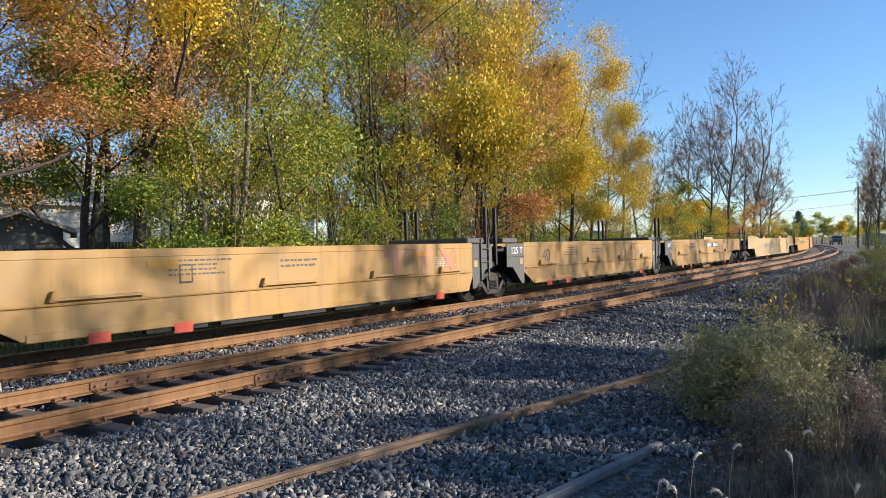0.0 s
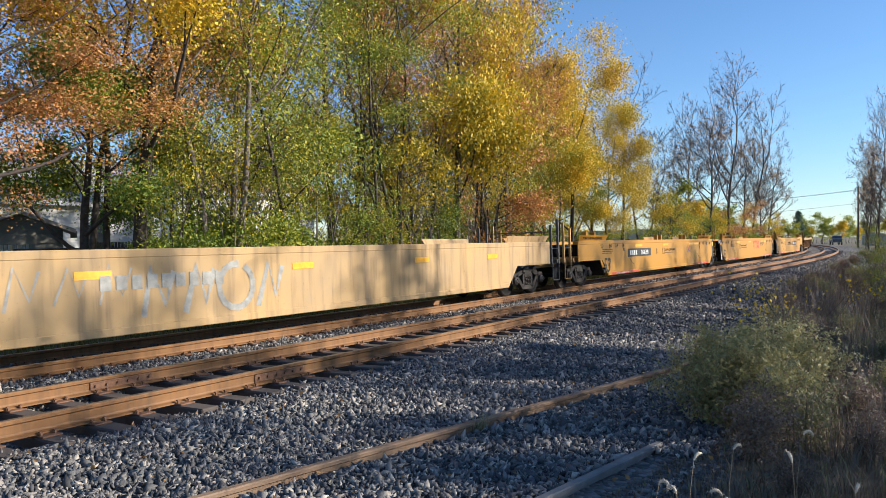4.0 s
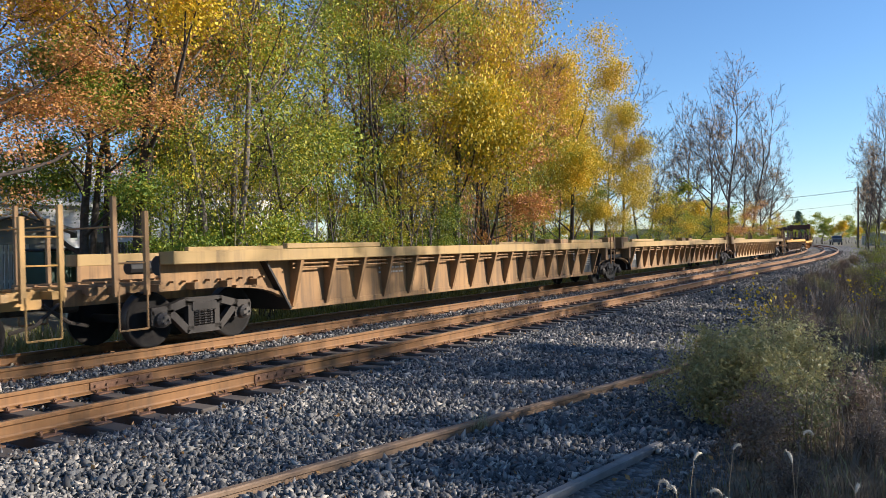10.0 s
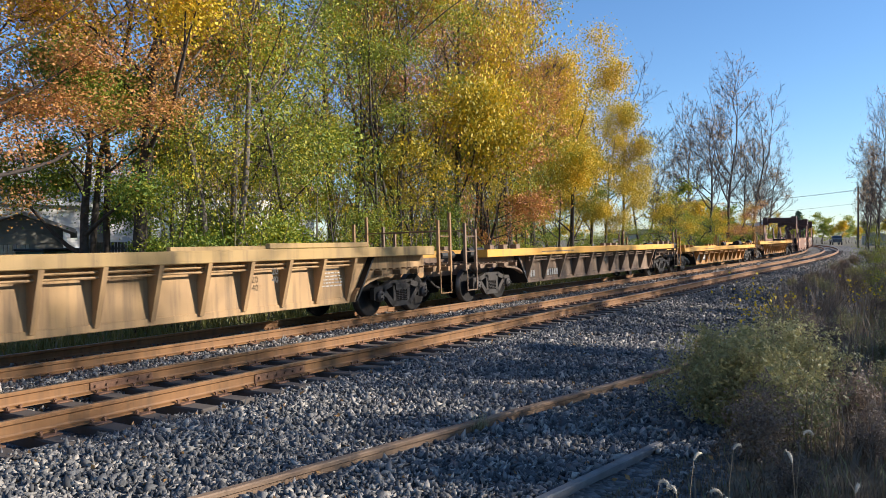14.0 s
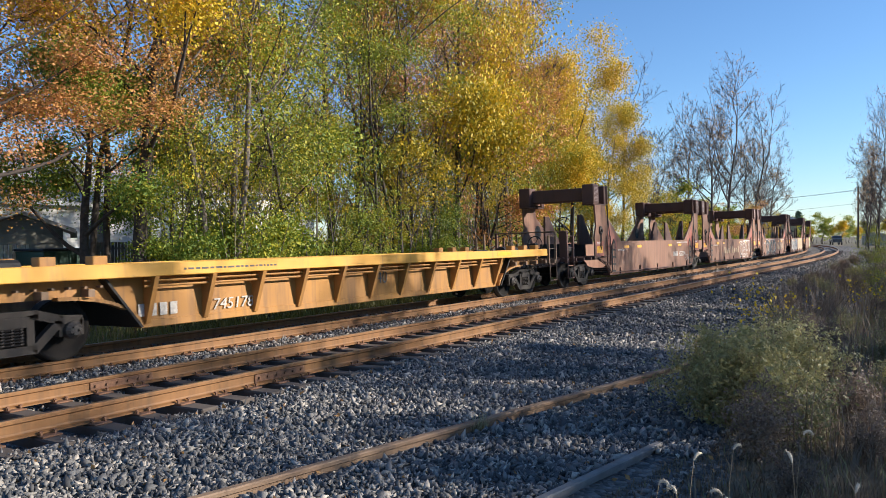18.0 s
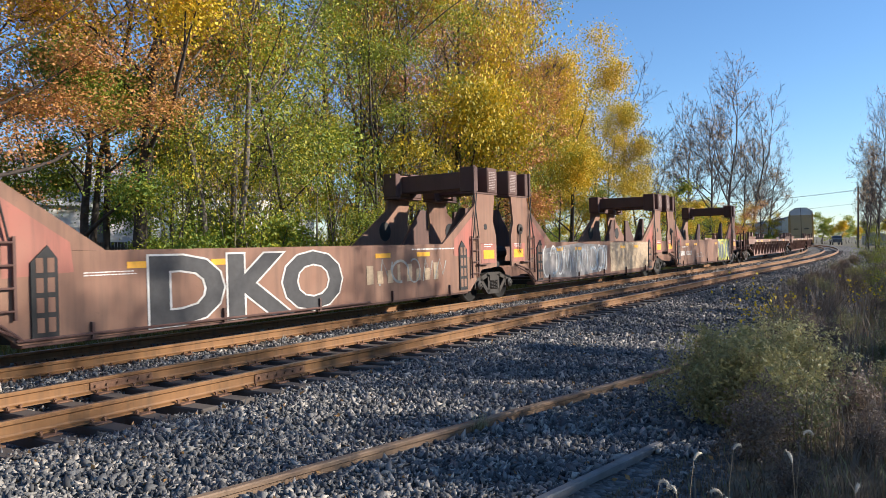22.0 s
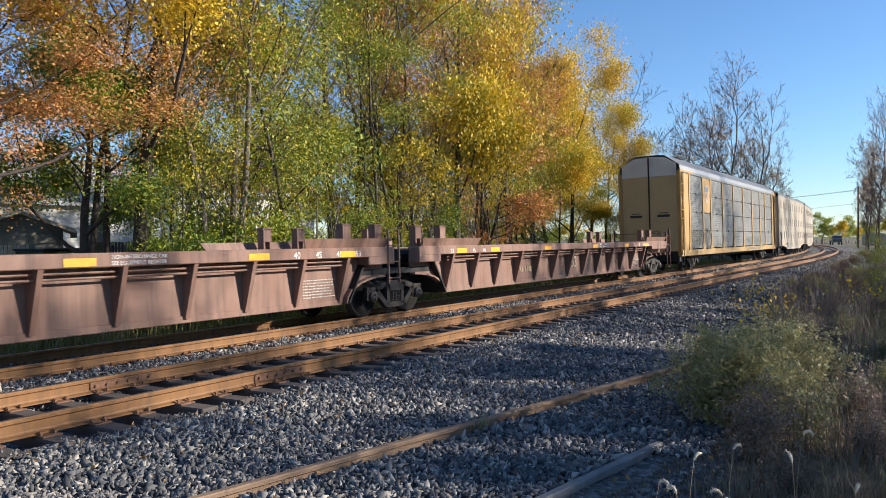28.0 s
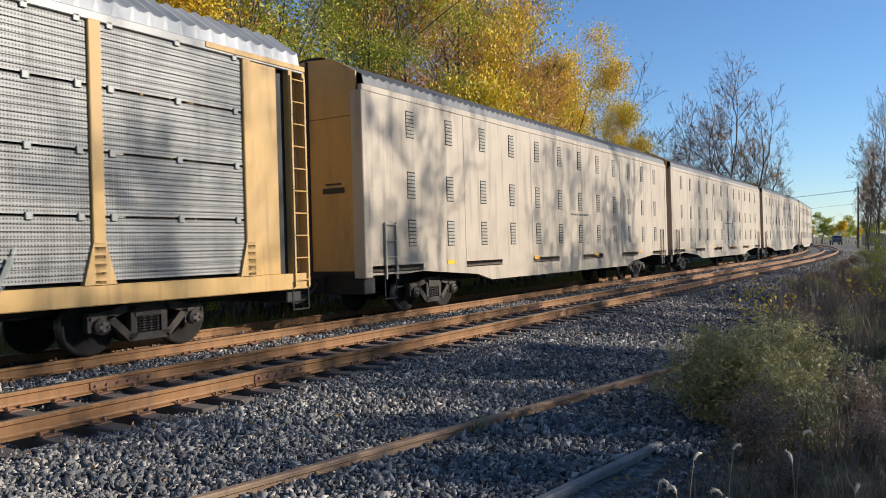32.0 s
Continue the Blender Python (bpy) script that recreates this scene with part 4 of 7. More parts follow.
for k in range(40):
    x = 44 + 55 * rw.random()
    away = 0.5 + 5 * rw.random() ** 1.3
    sow(rw.choice((2, 2, 3)), x, edge_y(x) - away, (0.5 + 0.3 * away) * rw.uniform(0.8, 1.2), rw.uniform(0, 6.28))
# a low shrub with a few orange leaves
for x, y, s in [(20, 1.0, 0.4), (26, 1.3, 0.5), (34, 1.5, 0.6), (44, 2.0, 0.7)]:
    plant("sapling", 0, 0, 0, s * 0.6, x, "saplings among the weeds", xy=(x, y))
ORANGE_SPRIG = grow("shrub", 71, 1.5, 0.015, BARK, GOLD, 130, 0.045, "small shrub with a few orange leaves", 5, 2, 0.0, 0.6, fork=0.3)
ORANGE_SPRIG.matrix_basis = pose(16.5, 2.0, -0.5)
copy_thing(ORANGE_SPRIG, pose(18.2, 2.3, -0.6, 0, 0, 80))
copy_thing(ORANGE_SPRIG, pose(21.0, 2.0, -0.4, 0, 0, 200))


def foxtail(x, y, h, turn, droop):
    """A grass stem with a nodding seed head."""
    top = thing("foxtail", "pale nodding foxtail seed head on a thin stem", "grass", "foxtails beside the siding", at=pose(x, y, ground_z(x, y), 0, 0, turn))
    stem = [(0.0 + 0.10 * h * f * f, 0, h * f) for f in (0, 0.25, 0.5, 0.75, 1.0)]
    part("stem", Geo().rods(stem, 0.0022, 4), STALK, top)
    g = Geo()
    p = Vector(stem[-1])
    n = 9
    last = None
    a = 1.2
    rnd = random.Random(int(x * 100))
    for i in range(n):
        q = p + Vector((math.cos(a), 0, math.sin(a))) * 0.011
        r0 = 0.0085 * math.sin(math.pi * (i + 0.6) / (n + 0.8)) + 0.002
        g.rod(p, q, r0, 7, 0.0085 * math.sin(math.pi * (i + 1.4) / (n + 0.8)) + 0.002)
        for k in range(6):
            d = Vector((rnd.gauss(0, 1), rnd.gauss(0, 1), rnd.gauss(0, 1))).normalized() * 0.02
            g.rod(q, q + d, 0.0008, 3)
        p = q
        a -= droop
    part("seed_head", g, SEED, top)


rf = random.Random(3)
for x, y in [(3.9, 0.75), (4.2, 0.55), (4.0, 0.35), (3.6, 0.5), (4.4, 0.9), (4.8, 0.45), (3.5, 1.0), (3.7, 1.2), (4.4, 1.45), (4.9, 1.5), (5.2, 1.35), (4.6, 0.2), (5.3, 0.7), (5.6, 0.4), (3.1, 0.85), (5.0, 1.05), (5.7, 1.2), (6.0, 0.8), (4.5, 1.2)]:
    foxtail(x, y, rf.uniform(0.3, 0.62), rf.uniform(0, 360), rf.uniform(0.12, 0.3))

# grass on the far bank and at the feet of the wood
rb = np.random.RandomState(8)
roots = []
for k in range(16000):
    s, off = 3 + 75 * rb.uniform() ** 1.3, 3.0 + 4.5 * rb.uniform()
    p, _ = track(s, off)
    roots.append((p.x, p.y, ground_z(p.x, p.y) - 0.02))
blades("grass", roots, 0.5, 0.03, FAR_GRASS, "yellow green grass on the far bank", 9, 0.6)
tuft = []
for k in range(90):
    tuft.append((6.9 + rb.normal(0, 0.06), 5.2 - 0.18 * 6.9 - 0.05 + rb.normal(0, 0.03), -0.24))
blades("grass_tuft", tuft, 0.2, 0.006, leafy("pale_grass", [(0.20, 0.20, 0.08), (0.36, 0.32, 0.16), (0.45, 0.40, 0.25), (0.30, 0.12, 0.08)], 0.25), "small tuft of pale grass at the old rail", 11, 0.7)

# fallen leaves
fl = []
for k in range(500):
    x, y = 2 + 14 * rb.uniform(), 1 + 6 * rb.uniform()
    fl.append((x, y, ground_z(x, y) + 0.035))
tagged(new("fallen_leaves", leaf_mesh("fallen_leaves", fl, 0.035, RUSSET, 4)), "scattered brown fallen leaves on the ballast", "leaves", kind="stuff")


# ---- houses beyond the trees ----
def siding_wall(name, cols):
    m, n, l, b = nodes(name)
    tc = n.new("ShaderNodeTexCoord")
    sep = n.new("ShaderNodeSeparateXYZ")
    l.new(tc.outputs["Object"], sep.inputs[0])
    a = n.new("ShaderNodeMath")
    a.operation = "MULTIPLY"
    l.new(sep.outputs[2], a.inputs[0])
    a.inputs[1].default_value = 6.5
    f = n.new("ShaderNodeMath")
    f.operation = "FRACT"
    l.new(a.outputs[0], f.inputs[0])
    v = noise_at(n, l, 1.2, 5)
    l.new(ramp(n, l, v, [(0.3, cols[0]), (0.7, cols[1])]), b.inputs["Base Color"])
    b.inputs["Roughness"].default_value = 0.7
    bump(n, l, b, f.outputs[0], 0.8, 0.02)
    return m


WHITE_SIDING = siding_wall("white_siding", ((0.72, 0.70, 0.66), (0.80, 0.78, 0.74)))
DARK_SIDING = siding_wall("dark_siding", ((0.15, 0.145, 0.125), (0.20, 0.195, 0.17)))
SHINGLE_BROWN = plain("brown_shingle", (0.26, 0.15, 0.11), 0.9, 0, 0.35, 6, 0.5)
SHINGLE_GREY = plain("grey_shingle", (0.36, 0.34, 0.32), 0.9, 0, 0.3, 6, 0.5)
PANE = plain("window_pane", (0.05, 0.06, 0.07), 0.08, 0, 0.2, 2, 0)
BRICK = plain("chimney_brick", (0.30, 0.16, 0.11), 0.9, 0, 0.3, 14, 0.4)


def house(name, label, x, y, turn, w, d, eave, ridge, wall, roofm, wins, chimney=None, z=0.0):
    """A gabled house; its ridge runs along its own x."""
    top = thing(name, label, "house" if w > 4 else "shed", at=pose(x, y, z, 0, 0, turn))
    for yy in (-d / 2, d / 2):
        a, b = sorted((yy, yy - math.copysign(0.2, yy)))
        part("wall", Geo().box(-w / 2, w / 2, a, b, 0, eave), wall, top)
    for xx in (-w / 2, w / 2):
        s = math.copysign(0.2, xx)
        vs = [(xx, -d / 2, 0), (xx, d / 2, 0), (xx, d / 2, eave), (xx, 0, ridge), (xx, -d / 2, eave)]
        vs += [(p[0] - s, p[1] * 0.999, p[2]) for p in vs]
        part("gable", Geo().add(vs, [(0, 1, 2, 3, 4), (9, 8, 7, 6, 5)] + [(i, 5 + i, 5 + (i + 1) % 5, (i + 1) % 5) for i in range(5)]), wall, top)
    for s in (-1, 1):
        k = (ridge - eave) / (d / 2)
        yo, zo = s * (d / 2 + 0.4), eave - 0.4 * k
        vs = [(-w / 2 - 0.3, 0, ridge + 0.03), (w / 2 + 0.3, 0, ridge + 0.03), (w / 2 + 0.3, yo, zo + 0.03), (-w / 2 - 0.3, yo, zo + 0.03)]
        vs += [(p[0], p[1], p[2] + 0.14) for p in vs]
        part("roof", Geo().add(vs, [(0, 1, 2, 3), (7, 6, 5, 4), (0, 4, 5, 1), (1, 5, 6, 2), (2, 6, 7, 3), (3, 7, 4, 0)]), roofm, top)
        part("fascia", Geo().box(-w / 2 - 0.3, w / 2 + 0.3, yo - 0.03, yo + 0.03, zo - 0.12, zo + 0.1), WHITE_SIDING if wall != DARK_SIDING else DARK_SIDING, top)
    for face, u, zz, ww, hh in wins:
        g, p = Geo(), Geo()
        if face == "front":
            yy = -d / 2
            g.box(u - ww / 2 - 0.08, u + ww / 2 + 0.08, yy - 0.05, yy - 0.002, zz - 0.08, zz + hh + 0.08)
            p.box(u - ww / 2, u + ww / 2, yy - 0.056, yy - 0.03, zz, zz + hh)
        else:
            xx = -w / 2
            g.box(xx - 0.05, xx - 0.002, u - ww / 2 - 0.08, u + ww / 2 + 0.08, zz - 0.08, zz + hh + 0.08)
            p.box(xx - 0.056, xx - 0.03, u - ww / 2, u + ww / 2, zz, zz + hh)
        fr = part("window", g, WHITE_SIDING, top, "white framed window")
        part("pane", p, PANE, fr)
    if chimney:
        part("chimney", Geo().soft(chimney - 0.35, chimney + 0.35, -0.3, 0.3, eave, ridge + 1.3, 0.02).soft(chimney - 0.42, chimney + 0.42, -0.37, 0.37, ridge + 1.15, ridge + 1.35, 0.02), BRICK, top)
    return top


house("house", "white clapboard house with brown roof and brick chimney behind trees", 37, 41, -18, 9.5, 8, 5.0, 7.6, WHITE_SIDING, SHINGLE_BROWN, [("front", -2.5, 1.2, 1.0, 1.5), ("front", 1.5, 1.2, 1.0, 1.5), ("front", 0, 3.4, 0.9, 1.2), ("gable", 0, 3.6, 1.0, 1.4), ("gable", -1.5, 1.0, 1.0, 1.4)], -3.4)
house("house", "white house with grey roof behind the wood", 23.5, 41, 8, 11, 8, 3.9, 6.3, WHITE_SIDING, SHINGLE_GREY, [("front", -3.5, 1.2, 1.2, 1.4), ("front", 0.5, 1.2, 1.6, 1.4), ("front", 4, 1.2, 1.0, 1.4)])
house("shed", "small dark grey clapboard shed with a gable", 15.2, 27.2, 60, 3.6, 2.6, 2.15, 2.65, DARK_SIDING, SHINGLE_GREY, [])


def fence(name, label, x0, y0, x1, y1, h, mat, gap=0.16):
    top = thing(name, label, "fence", at=pose(x0, y0, ground_z(x0, y0), 0, 0, math.degrees(math.atan2(y1 - y0, x1 - x0))))
    L = math.hypot(x1 - x0, y1 - y0)
    pm = Geo().box(-0.05, 0.05, -0.05, 0.05, 0, h + 0.08).mesh("post", mat)
    sm = Geo().soft(-0.06, 0.06, -0.045, -0.025, 0.08, h, 0.006).mesh("slat", mat)
    k = 0.0
    while k <= L:
        p = new("post", pm)
        p.parent, p.location = top, (k, 0, 0)
        k += 2.0
    k = 0.1
    while k < L:
        p = new("slat", sm)
        p.parent, p.location = top, (k, 0, 0)
        k += gap
    for z in (0.3, h - 0.25):
        part("fence_rail", Geo().box(0, L, -0.025, 0.02, z - 0.04, z + 0.04), mat, top)


fence("picket_fence", "white picket fence before the houses", 10.8, 23.8, 14.0, 24.5, 1.45, plain("white_fence", (0.7, 0.69, 0.66), 0.7, 0, 0.15, 5, 0.1))
fence("board_fence", "dark weathered board fence behind the shrubs", 18.0, 27.0, 30.0, 27.5, 1.5, plain("grey_fence", (0.10, 0.095, 0.09), 0.85, 0, 0.3, 5, 0.2), 0.15)


def garbage_bin(x, y, turn):
    top = thing("garbage_bin", "dark green steel garbage bin with a sloping lid", "bin", at=pose(x, y, ground_z(x, y), 0, 0, turn))
    green = worn_paint("bin_green", (0.03, 0.07, 0.05), (0.05, 0.09, 0.065), (0.03, 0.03, 0.022), 0.5, 0.6)
    part("body", Geo().plate([(-0.85, 0.08), (0.85, 0.08), (0.95, 1.2), (-0.95, 1.2)], -0.6, 0.6), green, top)
    part("lid", Geo().soft(-1.0, 1.0, -0.65, 0.65, 1.21, 1.29, 0.02), BLACK, top, "black plastic lid")
    for xx in (-0.5, 0.0, 0.5):
        part("rib", Geo().soft(xx - 0.03, xx + 0.03, -0.65, -0.595, 0.12, 1.15, 0.008), green, top)


garbage_bin(14.3, 23.6, 10)


# ---- distance: treeline, pole, wires, crossing ----
def treeline():
    rnd = random.Random(9)
    g = "distant trees beyond the curve"
    for k in range(18):
        b = radians(1.5 + 8.5 * k / 17)
        r = rnd.uniform(215, 275)
        plant("far", rnd.choice((0, 0, 1, 2, 2, 3)), 0, 0, rnd.uniform(0.75, 1.1), rnd.uniform(0, 6.28), g, xy=(r * math.cos(b), r * math.sin(b)))
    for k in range(14):
        b = radians(3.0 + 6.0 * k / 13)
        r = rnd.uniform(210, 280)
        plant("shrub", k % 2, 0, 0, rnd.uniform(1.2, 2.0), rnd.uniform(0, 6.28), g, xy=(r * math.cos(b), r * math.sin(b)))


treeline()


def conifer(x, y, h):
    rnd = random.Random(2)
    top = thing("pine_tree", "blue green pine among the distant trees", "tree", at=pose(x, y, ground_z(x, y)))
    part("trunk", Geo().rod((0, 0, 0), (0, 0, h), 0.22, 7, 0.04), BARK, top)
    g, pts = Geo(), []
    for k in range(60):
        z = h * (0.2 + 0.8 * k / 60)
        a, r = rnd.uniform(0, 6.28), (h - z) * 0.28 * rnd.uniform(0.6, 1.1) + 0.2
        g.rod((0, 0, z), (r * math.cos(a), r * math.sin(a), z - 0.1 * r), 0.04, 4, 0.01)
        pts += [(r * f * math.cos(a), r * f * math.sin(a), z - 0.1 * r * f) for f in (0.4, 0.6, 0.8, 1.0) for q in range(6)]
    part("limbs", g, BARK, top)
    r = np.random.RandomState(1)
    pts = np.array(pts) + r.normal(0, 0.28, (len(pts), 3))
    part("needles", leaf_mesh("needles", pts, 0.32, leafy("pine_needles", [(0.06, 0.10, 0.06), (0.09, 0.14, 0.08), (0.13, 0.18, 0.09)], 0.2), 3), GREEN, top)


conifer(240 * math.cos(radians(7.4)), 240 * math.sin(radians(7.4)), 9.0)


def pole(x, y, h, label):
    top = thing("utility_pole", label, "pole", at=pose(x, y, ground_z(x, y), 0, -1.2, 0))
    part("shaft", Geo().rod((0, 0, -0.3), (0, 0, h), 0.17, 9, 0.12), BARK, top)
    part("crossarm", Geo().soft(-0.06, 0.06, -0.5, 0.5, h - 0.6, h - 0.45, 0.01), BARK, top)
    for yy in (-0.4, 0.4):
        part("insulator", Geo().rod((0, yy, h - 0.45), (0, yy, h - 0.28), 0.05, 6), SEED, top)
    return top


pole(150, 10.1, 10.6, "leaning wooden utility pole with a crossarm")
pole(128, 78, 10.6, "wooden utility pole behind the wood")
wire = thing("wires", "overhead wires across the sky", "cable")
for dz, dy in ((10.4, 0.0), (10.4, 1.0), (8.2, 0.0)):
    pts = [(150 - 22 * f, 10.1 + dy + 67.9 * f, dz - 0.8 - 2.2 * (1 - (2 * f - 1) ** 2)) for f in [i / 16 for i in range(17)]]
    part("wire", Geo().rods(pts, 0.022, 4), BLACK, wire)


def flat_truck(x, y, turn):
    """A dark truck with a flat bed, far off beside the line."""
    top = thing("flatbed_truck", "dark flatbed truck parked beyond the curve", "truck", at=pose(x, y, ground_z(x, y), 0, 0, turn))
    w = plain("truck_dark", (0.07, 0.075, 0.085), 0.35, 0, 0.1, 3, 0)
    part("cab", Geo().plate([(-3.0, 0.6), (-3.0, 1.35), (-2.3, 1.5), (-1.8, 2.15), (-0.5, 2.2), (-0.4, 0.6)], -1.0, 1.0), w, top)
    part("cab_window", Geo().plate([(-2.1, 1.5), (-1.7, 2.05), (-0.7, 2.05), (-0.7, 1.5)], -1.01, 1.01), PANE, top)
    part("bed", Geo().soft(-0.3, 3.6, -1.15, 1.15, 0.95, 1.15, 0.02), w, top)
    for xx in (-2.2, 2.4):
        for yy in (-0.95, 0.95):
            wh = part("wheel", Geo().lathe([(0.0, -0.13), (0.38, -0.13), (0.43, -0.08), (0.43, 0.08), (0.38, 0.13), (0.0, 0.13)], (xx, yy, 0.42), 16), BLACK, top)
            part("rim", Geo().lathe([(0.0, -0.14), (0.22, -0.14), (0.24, 0.14), (0, 0.14)], (xx, yy, 0.42), 12), ROOF_TRUCK, wh)


ROOF_TRUCK = plain("rim_metal", (0.4, 0.4, 0.4), 0.4, 0.7, 0.1, 4, 0)
flat_truck(206, 18.6, 12)
house("shed", "grey flat shed beyond the curve", 160, 8.0, 4, 3.9, 3.5, 1.9, 2.3, plain("shed_grey", (0.30, 0.31, 0.33), 0.7, 0, 0.2, 2, 0.1), SHINGLE_GREY, [])
fence("board_fence", "grey fence beyond the curve", 170, 9.5, 196, 12.5, 2.0, plain("far_fence", (0.34, 0.34, 0.34), 0.8, 0, 0.2, 2, 0.1), 0.5)
# ---- the train ----
NEAR = 1.46           # half width of a well car's side
INSET = 0.32          # how far the sheet lies behind the ribs of a ribbed side
SPINNERS = []         # wheelsets, which all roll alike
CARS = []             # (car, place of its first truck along the train, truck spacing)
SHARED = {}


def shared(key, make):
    if key not in SHARED:
        SHARED[key] = make()
    return SHARED[key]


def wheelset_mesh():
    g = Geo()
    prof = [(0.0, -0.06), (0.11, -0.06), (0.13, -0.02), (0.36, -0.015), (0.40, -0.05), (0.455, -0.06), (0.457, 0.03), (0.485, 0.04), (0.485, 0.065), (0.40, 0.07), (0.36, 0.03), (0.13, 0.03), (0.11, 0.06), (0.0, 0.06)]
    g.lathe(prof, (0, -0.76, 0), 28)
    g.lathe([(r, -y) for r, y in prof], (0, 0.76, 0), 28)
    g.rod((0, -1.05, 0), (0, 1.05, 0), 0.075, 10)
    me = g.mesh("wheelset", WHEEL, True)
    me.materials.append(TREAD)
    for p in me.polygons:
        c = p.center
        if math.hypot(c.x, c.z) > 0.44:
            p.material_index = 1
    return me


def sideframe_mesh():
    g = Geo()
    for y in (-1.1, 0.98):
        y1 = y + 0.12
        g.beam([(-1.02, 0.60), (-0.72, 0.62), (-0.36, 0.72), (0.36, 0.72), (0.72, 0.62), (1.02, 0.60)], y, y1, 0.13)
        g.beam([(-0.70, 0.58), (-0.34, 0.24), (0.34, 0.24), (0.70, 0.58)], y, y1, 0.12)
        for x in (-0.28, 0.28):
            g.box(x - 0.055, x + 0.055, y, y1, 0.24, 0.72)
        for x in (-0.88, 0.88):
            g.box(x - 0.16, x + 0.16, y + 0.01, y1 - 0.01, 0.48, 0.64)
            g.box(x - 0.19, x - 0.13, y, y1, 0.38, 0.62)
            g.box(x + 0.13, x + 0.19, y, y1, 0.38, 0.62)
        g.box(-0.26, 0.26, y - 0.02, y1 + 0.02, 0.56, 0.70)
    g.soft(-0.2, 0.2, -1.0, 1.0, 0.5, 0.74, 0.03)
    for x in (-0.42, 0.42):
        g.box(x - 0.05, x + 0.05, -0.9, 0.9, 0.38, 0.48)
    return g.mesh("truck", TRUCK)


def spring_mesh():
    g = Geo()
    for x in (-0.13, 0.0, 0.13):
        pts = [(x + 0.062 * math.cos(0.9 * i), -1.05 + 0.062 * math.sin(0.9 * i), 0.30 + 0.25 * i / 42) for i in range(43)]
        g.rods(pts, 0.017, 5)
    return g.mesh("spring_nest", TRUCK)


def cap_mesh():
    g = Geo()
    g.lathe([(0.0, -0.07), (0.075, -0.07), (0.10, -0.05), (0.125, -0.03), (0.125, 0.10), (0.0, 0.10)], (0, 0, 0), 14)
    for k in range(3):
        a = 2.1 * k
        g.rod((0.055 * math.cos(a), -0.075, 0.055 * math.sin(a)), (0.055 * math.cos(a), -0.1, 0.055 * math.sin(a)), 0.02, 6)
    return g.mesh("bearing_cap", shared("capmat", lambda: plain("bearing_grease", (0.06, 0.05, 0.042), 0.55, 0.2, 0.4, 15)))


def truck(car, x, base=1.76):
    t = new("truck", shared("frame", sideframe_mesh))
    t.parent = car
    t.matrix_basis = pose(x, 0, 0)
    t["label"] = "grimy cast steel truck sideframe"
    for dx in (-base / 2, base / 2):
        w = new("wheelset", shared("wheelset", wheelset_mesh))
        w.parent = t
        w.matrix_parent_inverse = pose(dx, 0, 0.457)
        SPINNERS.append(w)
        for side in (0, 180):
            c = new("bearing_cap", shared("cap", cap_mesh))
            c.parent = t
            c.matrix_basis = pose(dx, -1.13 if side == 0 else 1.13, 0.46, 0, 0, side)
    for side in (0, 180):
        s = new("spring_nest", shared("spring", spring_mesh))
        s.parent = t
        s.matrix_basis = pose(0, 0, 0, 0, 0, side)
    return t


def bars(car, mat, x0, x1, z0, z1, rows, y, name="marking", fill=0.8, seed=1):
    """Lines of writing too worn to read, as thin bars."""
    rnd = random.Random(seed)
    g = Geo()
    h = (z1 - z0) / rows
    for r in range(rows):
        x = x0
        z = z1 - (r + 0.5) * h
        stop = x1 - rnd.uniform(0, 0.3) * (x1 - x0)
        while x < stop:
            w = rnd.uniform(0.5, 1.8) * h
            g.box(x, min(x + w, x1), y - 0.003, y + 0.002, z - h * 0.19, z + h * 0.19)
            x += w + h * 0.45
    return part(name, g, mat, car)


def marks(car, mat, x0, x1, z0, z1, n, y, name="marking"):
    """A car's number, replaced by one upright bar for each sign."""
    g = Geo()
    w = (x1 - x0) / n
    for k in range(n):
        g.box(x0 + k * w, x0 + k * w + w * 0.68, y - 0.003, y + 0.002, z0, z1)
    return part(name, g, mat, car)


def panel(car, mat, x0, x1, z0, z1, y, name="placard", label=""):
    return part(name, Geo().box(x0, x1, y - 0.004, y + 0.004, z0, z1), mat, car, label)


def ladder(car, x, y, z0, z1, mat, wide=0.42, step=0.36, name="ladder", r=0.016):
    g = Geo()
    for dx in (-wide / 2, wide / 2):
        g.box(x + dx - 0.02, x + dx + 0.02, y - 0.02, y + 0.02, z0, z1)
    z = z0 + 0.12
    while z < z1:
        g.rod((x - wide / 2, y - 0.01, z), (x + wide / 2, y - 0.01, z), r)
        z += step
    return part(name, g, mat, car)


def stirrup(car, x, y, mat, z0=0.38, z1=0.98, wide=0.5):
    g = Geo().rods([(x - wide / 2, y, z1), (x - wide / 2, y, z0), (x + wide / 2, y, z0), (x + wide / 2, y, z1)], 0.017)
    return part("stirrup_step", g, mat, car)


def coupler(car, x, sign):
    g = Geo().soft(min(x, x + sign * 0.75), max(x, x + sign * 0.75), -0.12, 0.12, 0.70, 0.94, 0.02)
    g.soft(min(x + sign * 0.7, x + sign * 1.0), max(x + sign * 0.7, x + sign * 1.0), -0.2, 0.16, 0.64, 0.98, 0.04)
    g.rods([(x + sign * 0.3, -0.35, 0.8), (x + sign * 0.7, -0.38, 0.5), (x + sign * 1.05, -0.3, 0.42)], 0.03)
    return part("coupler", g, TRUCK, car)


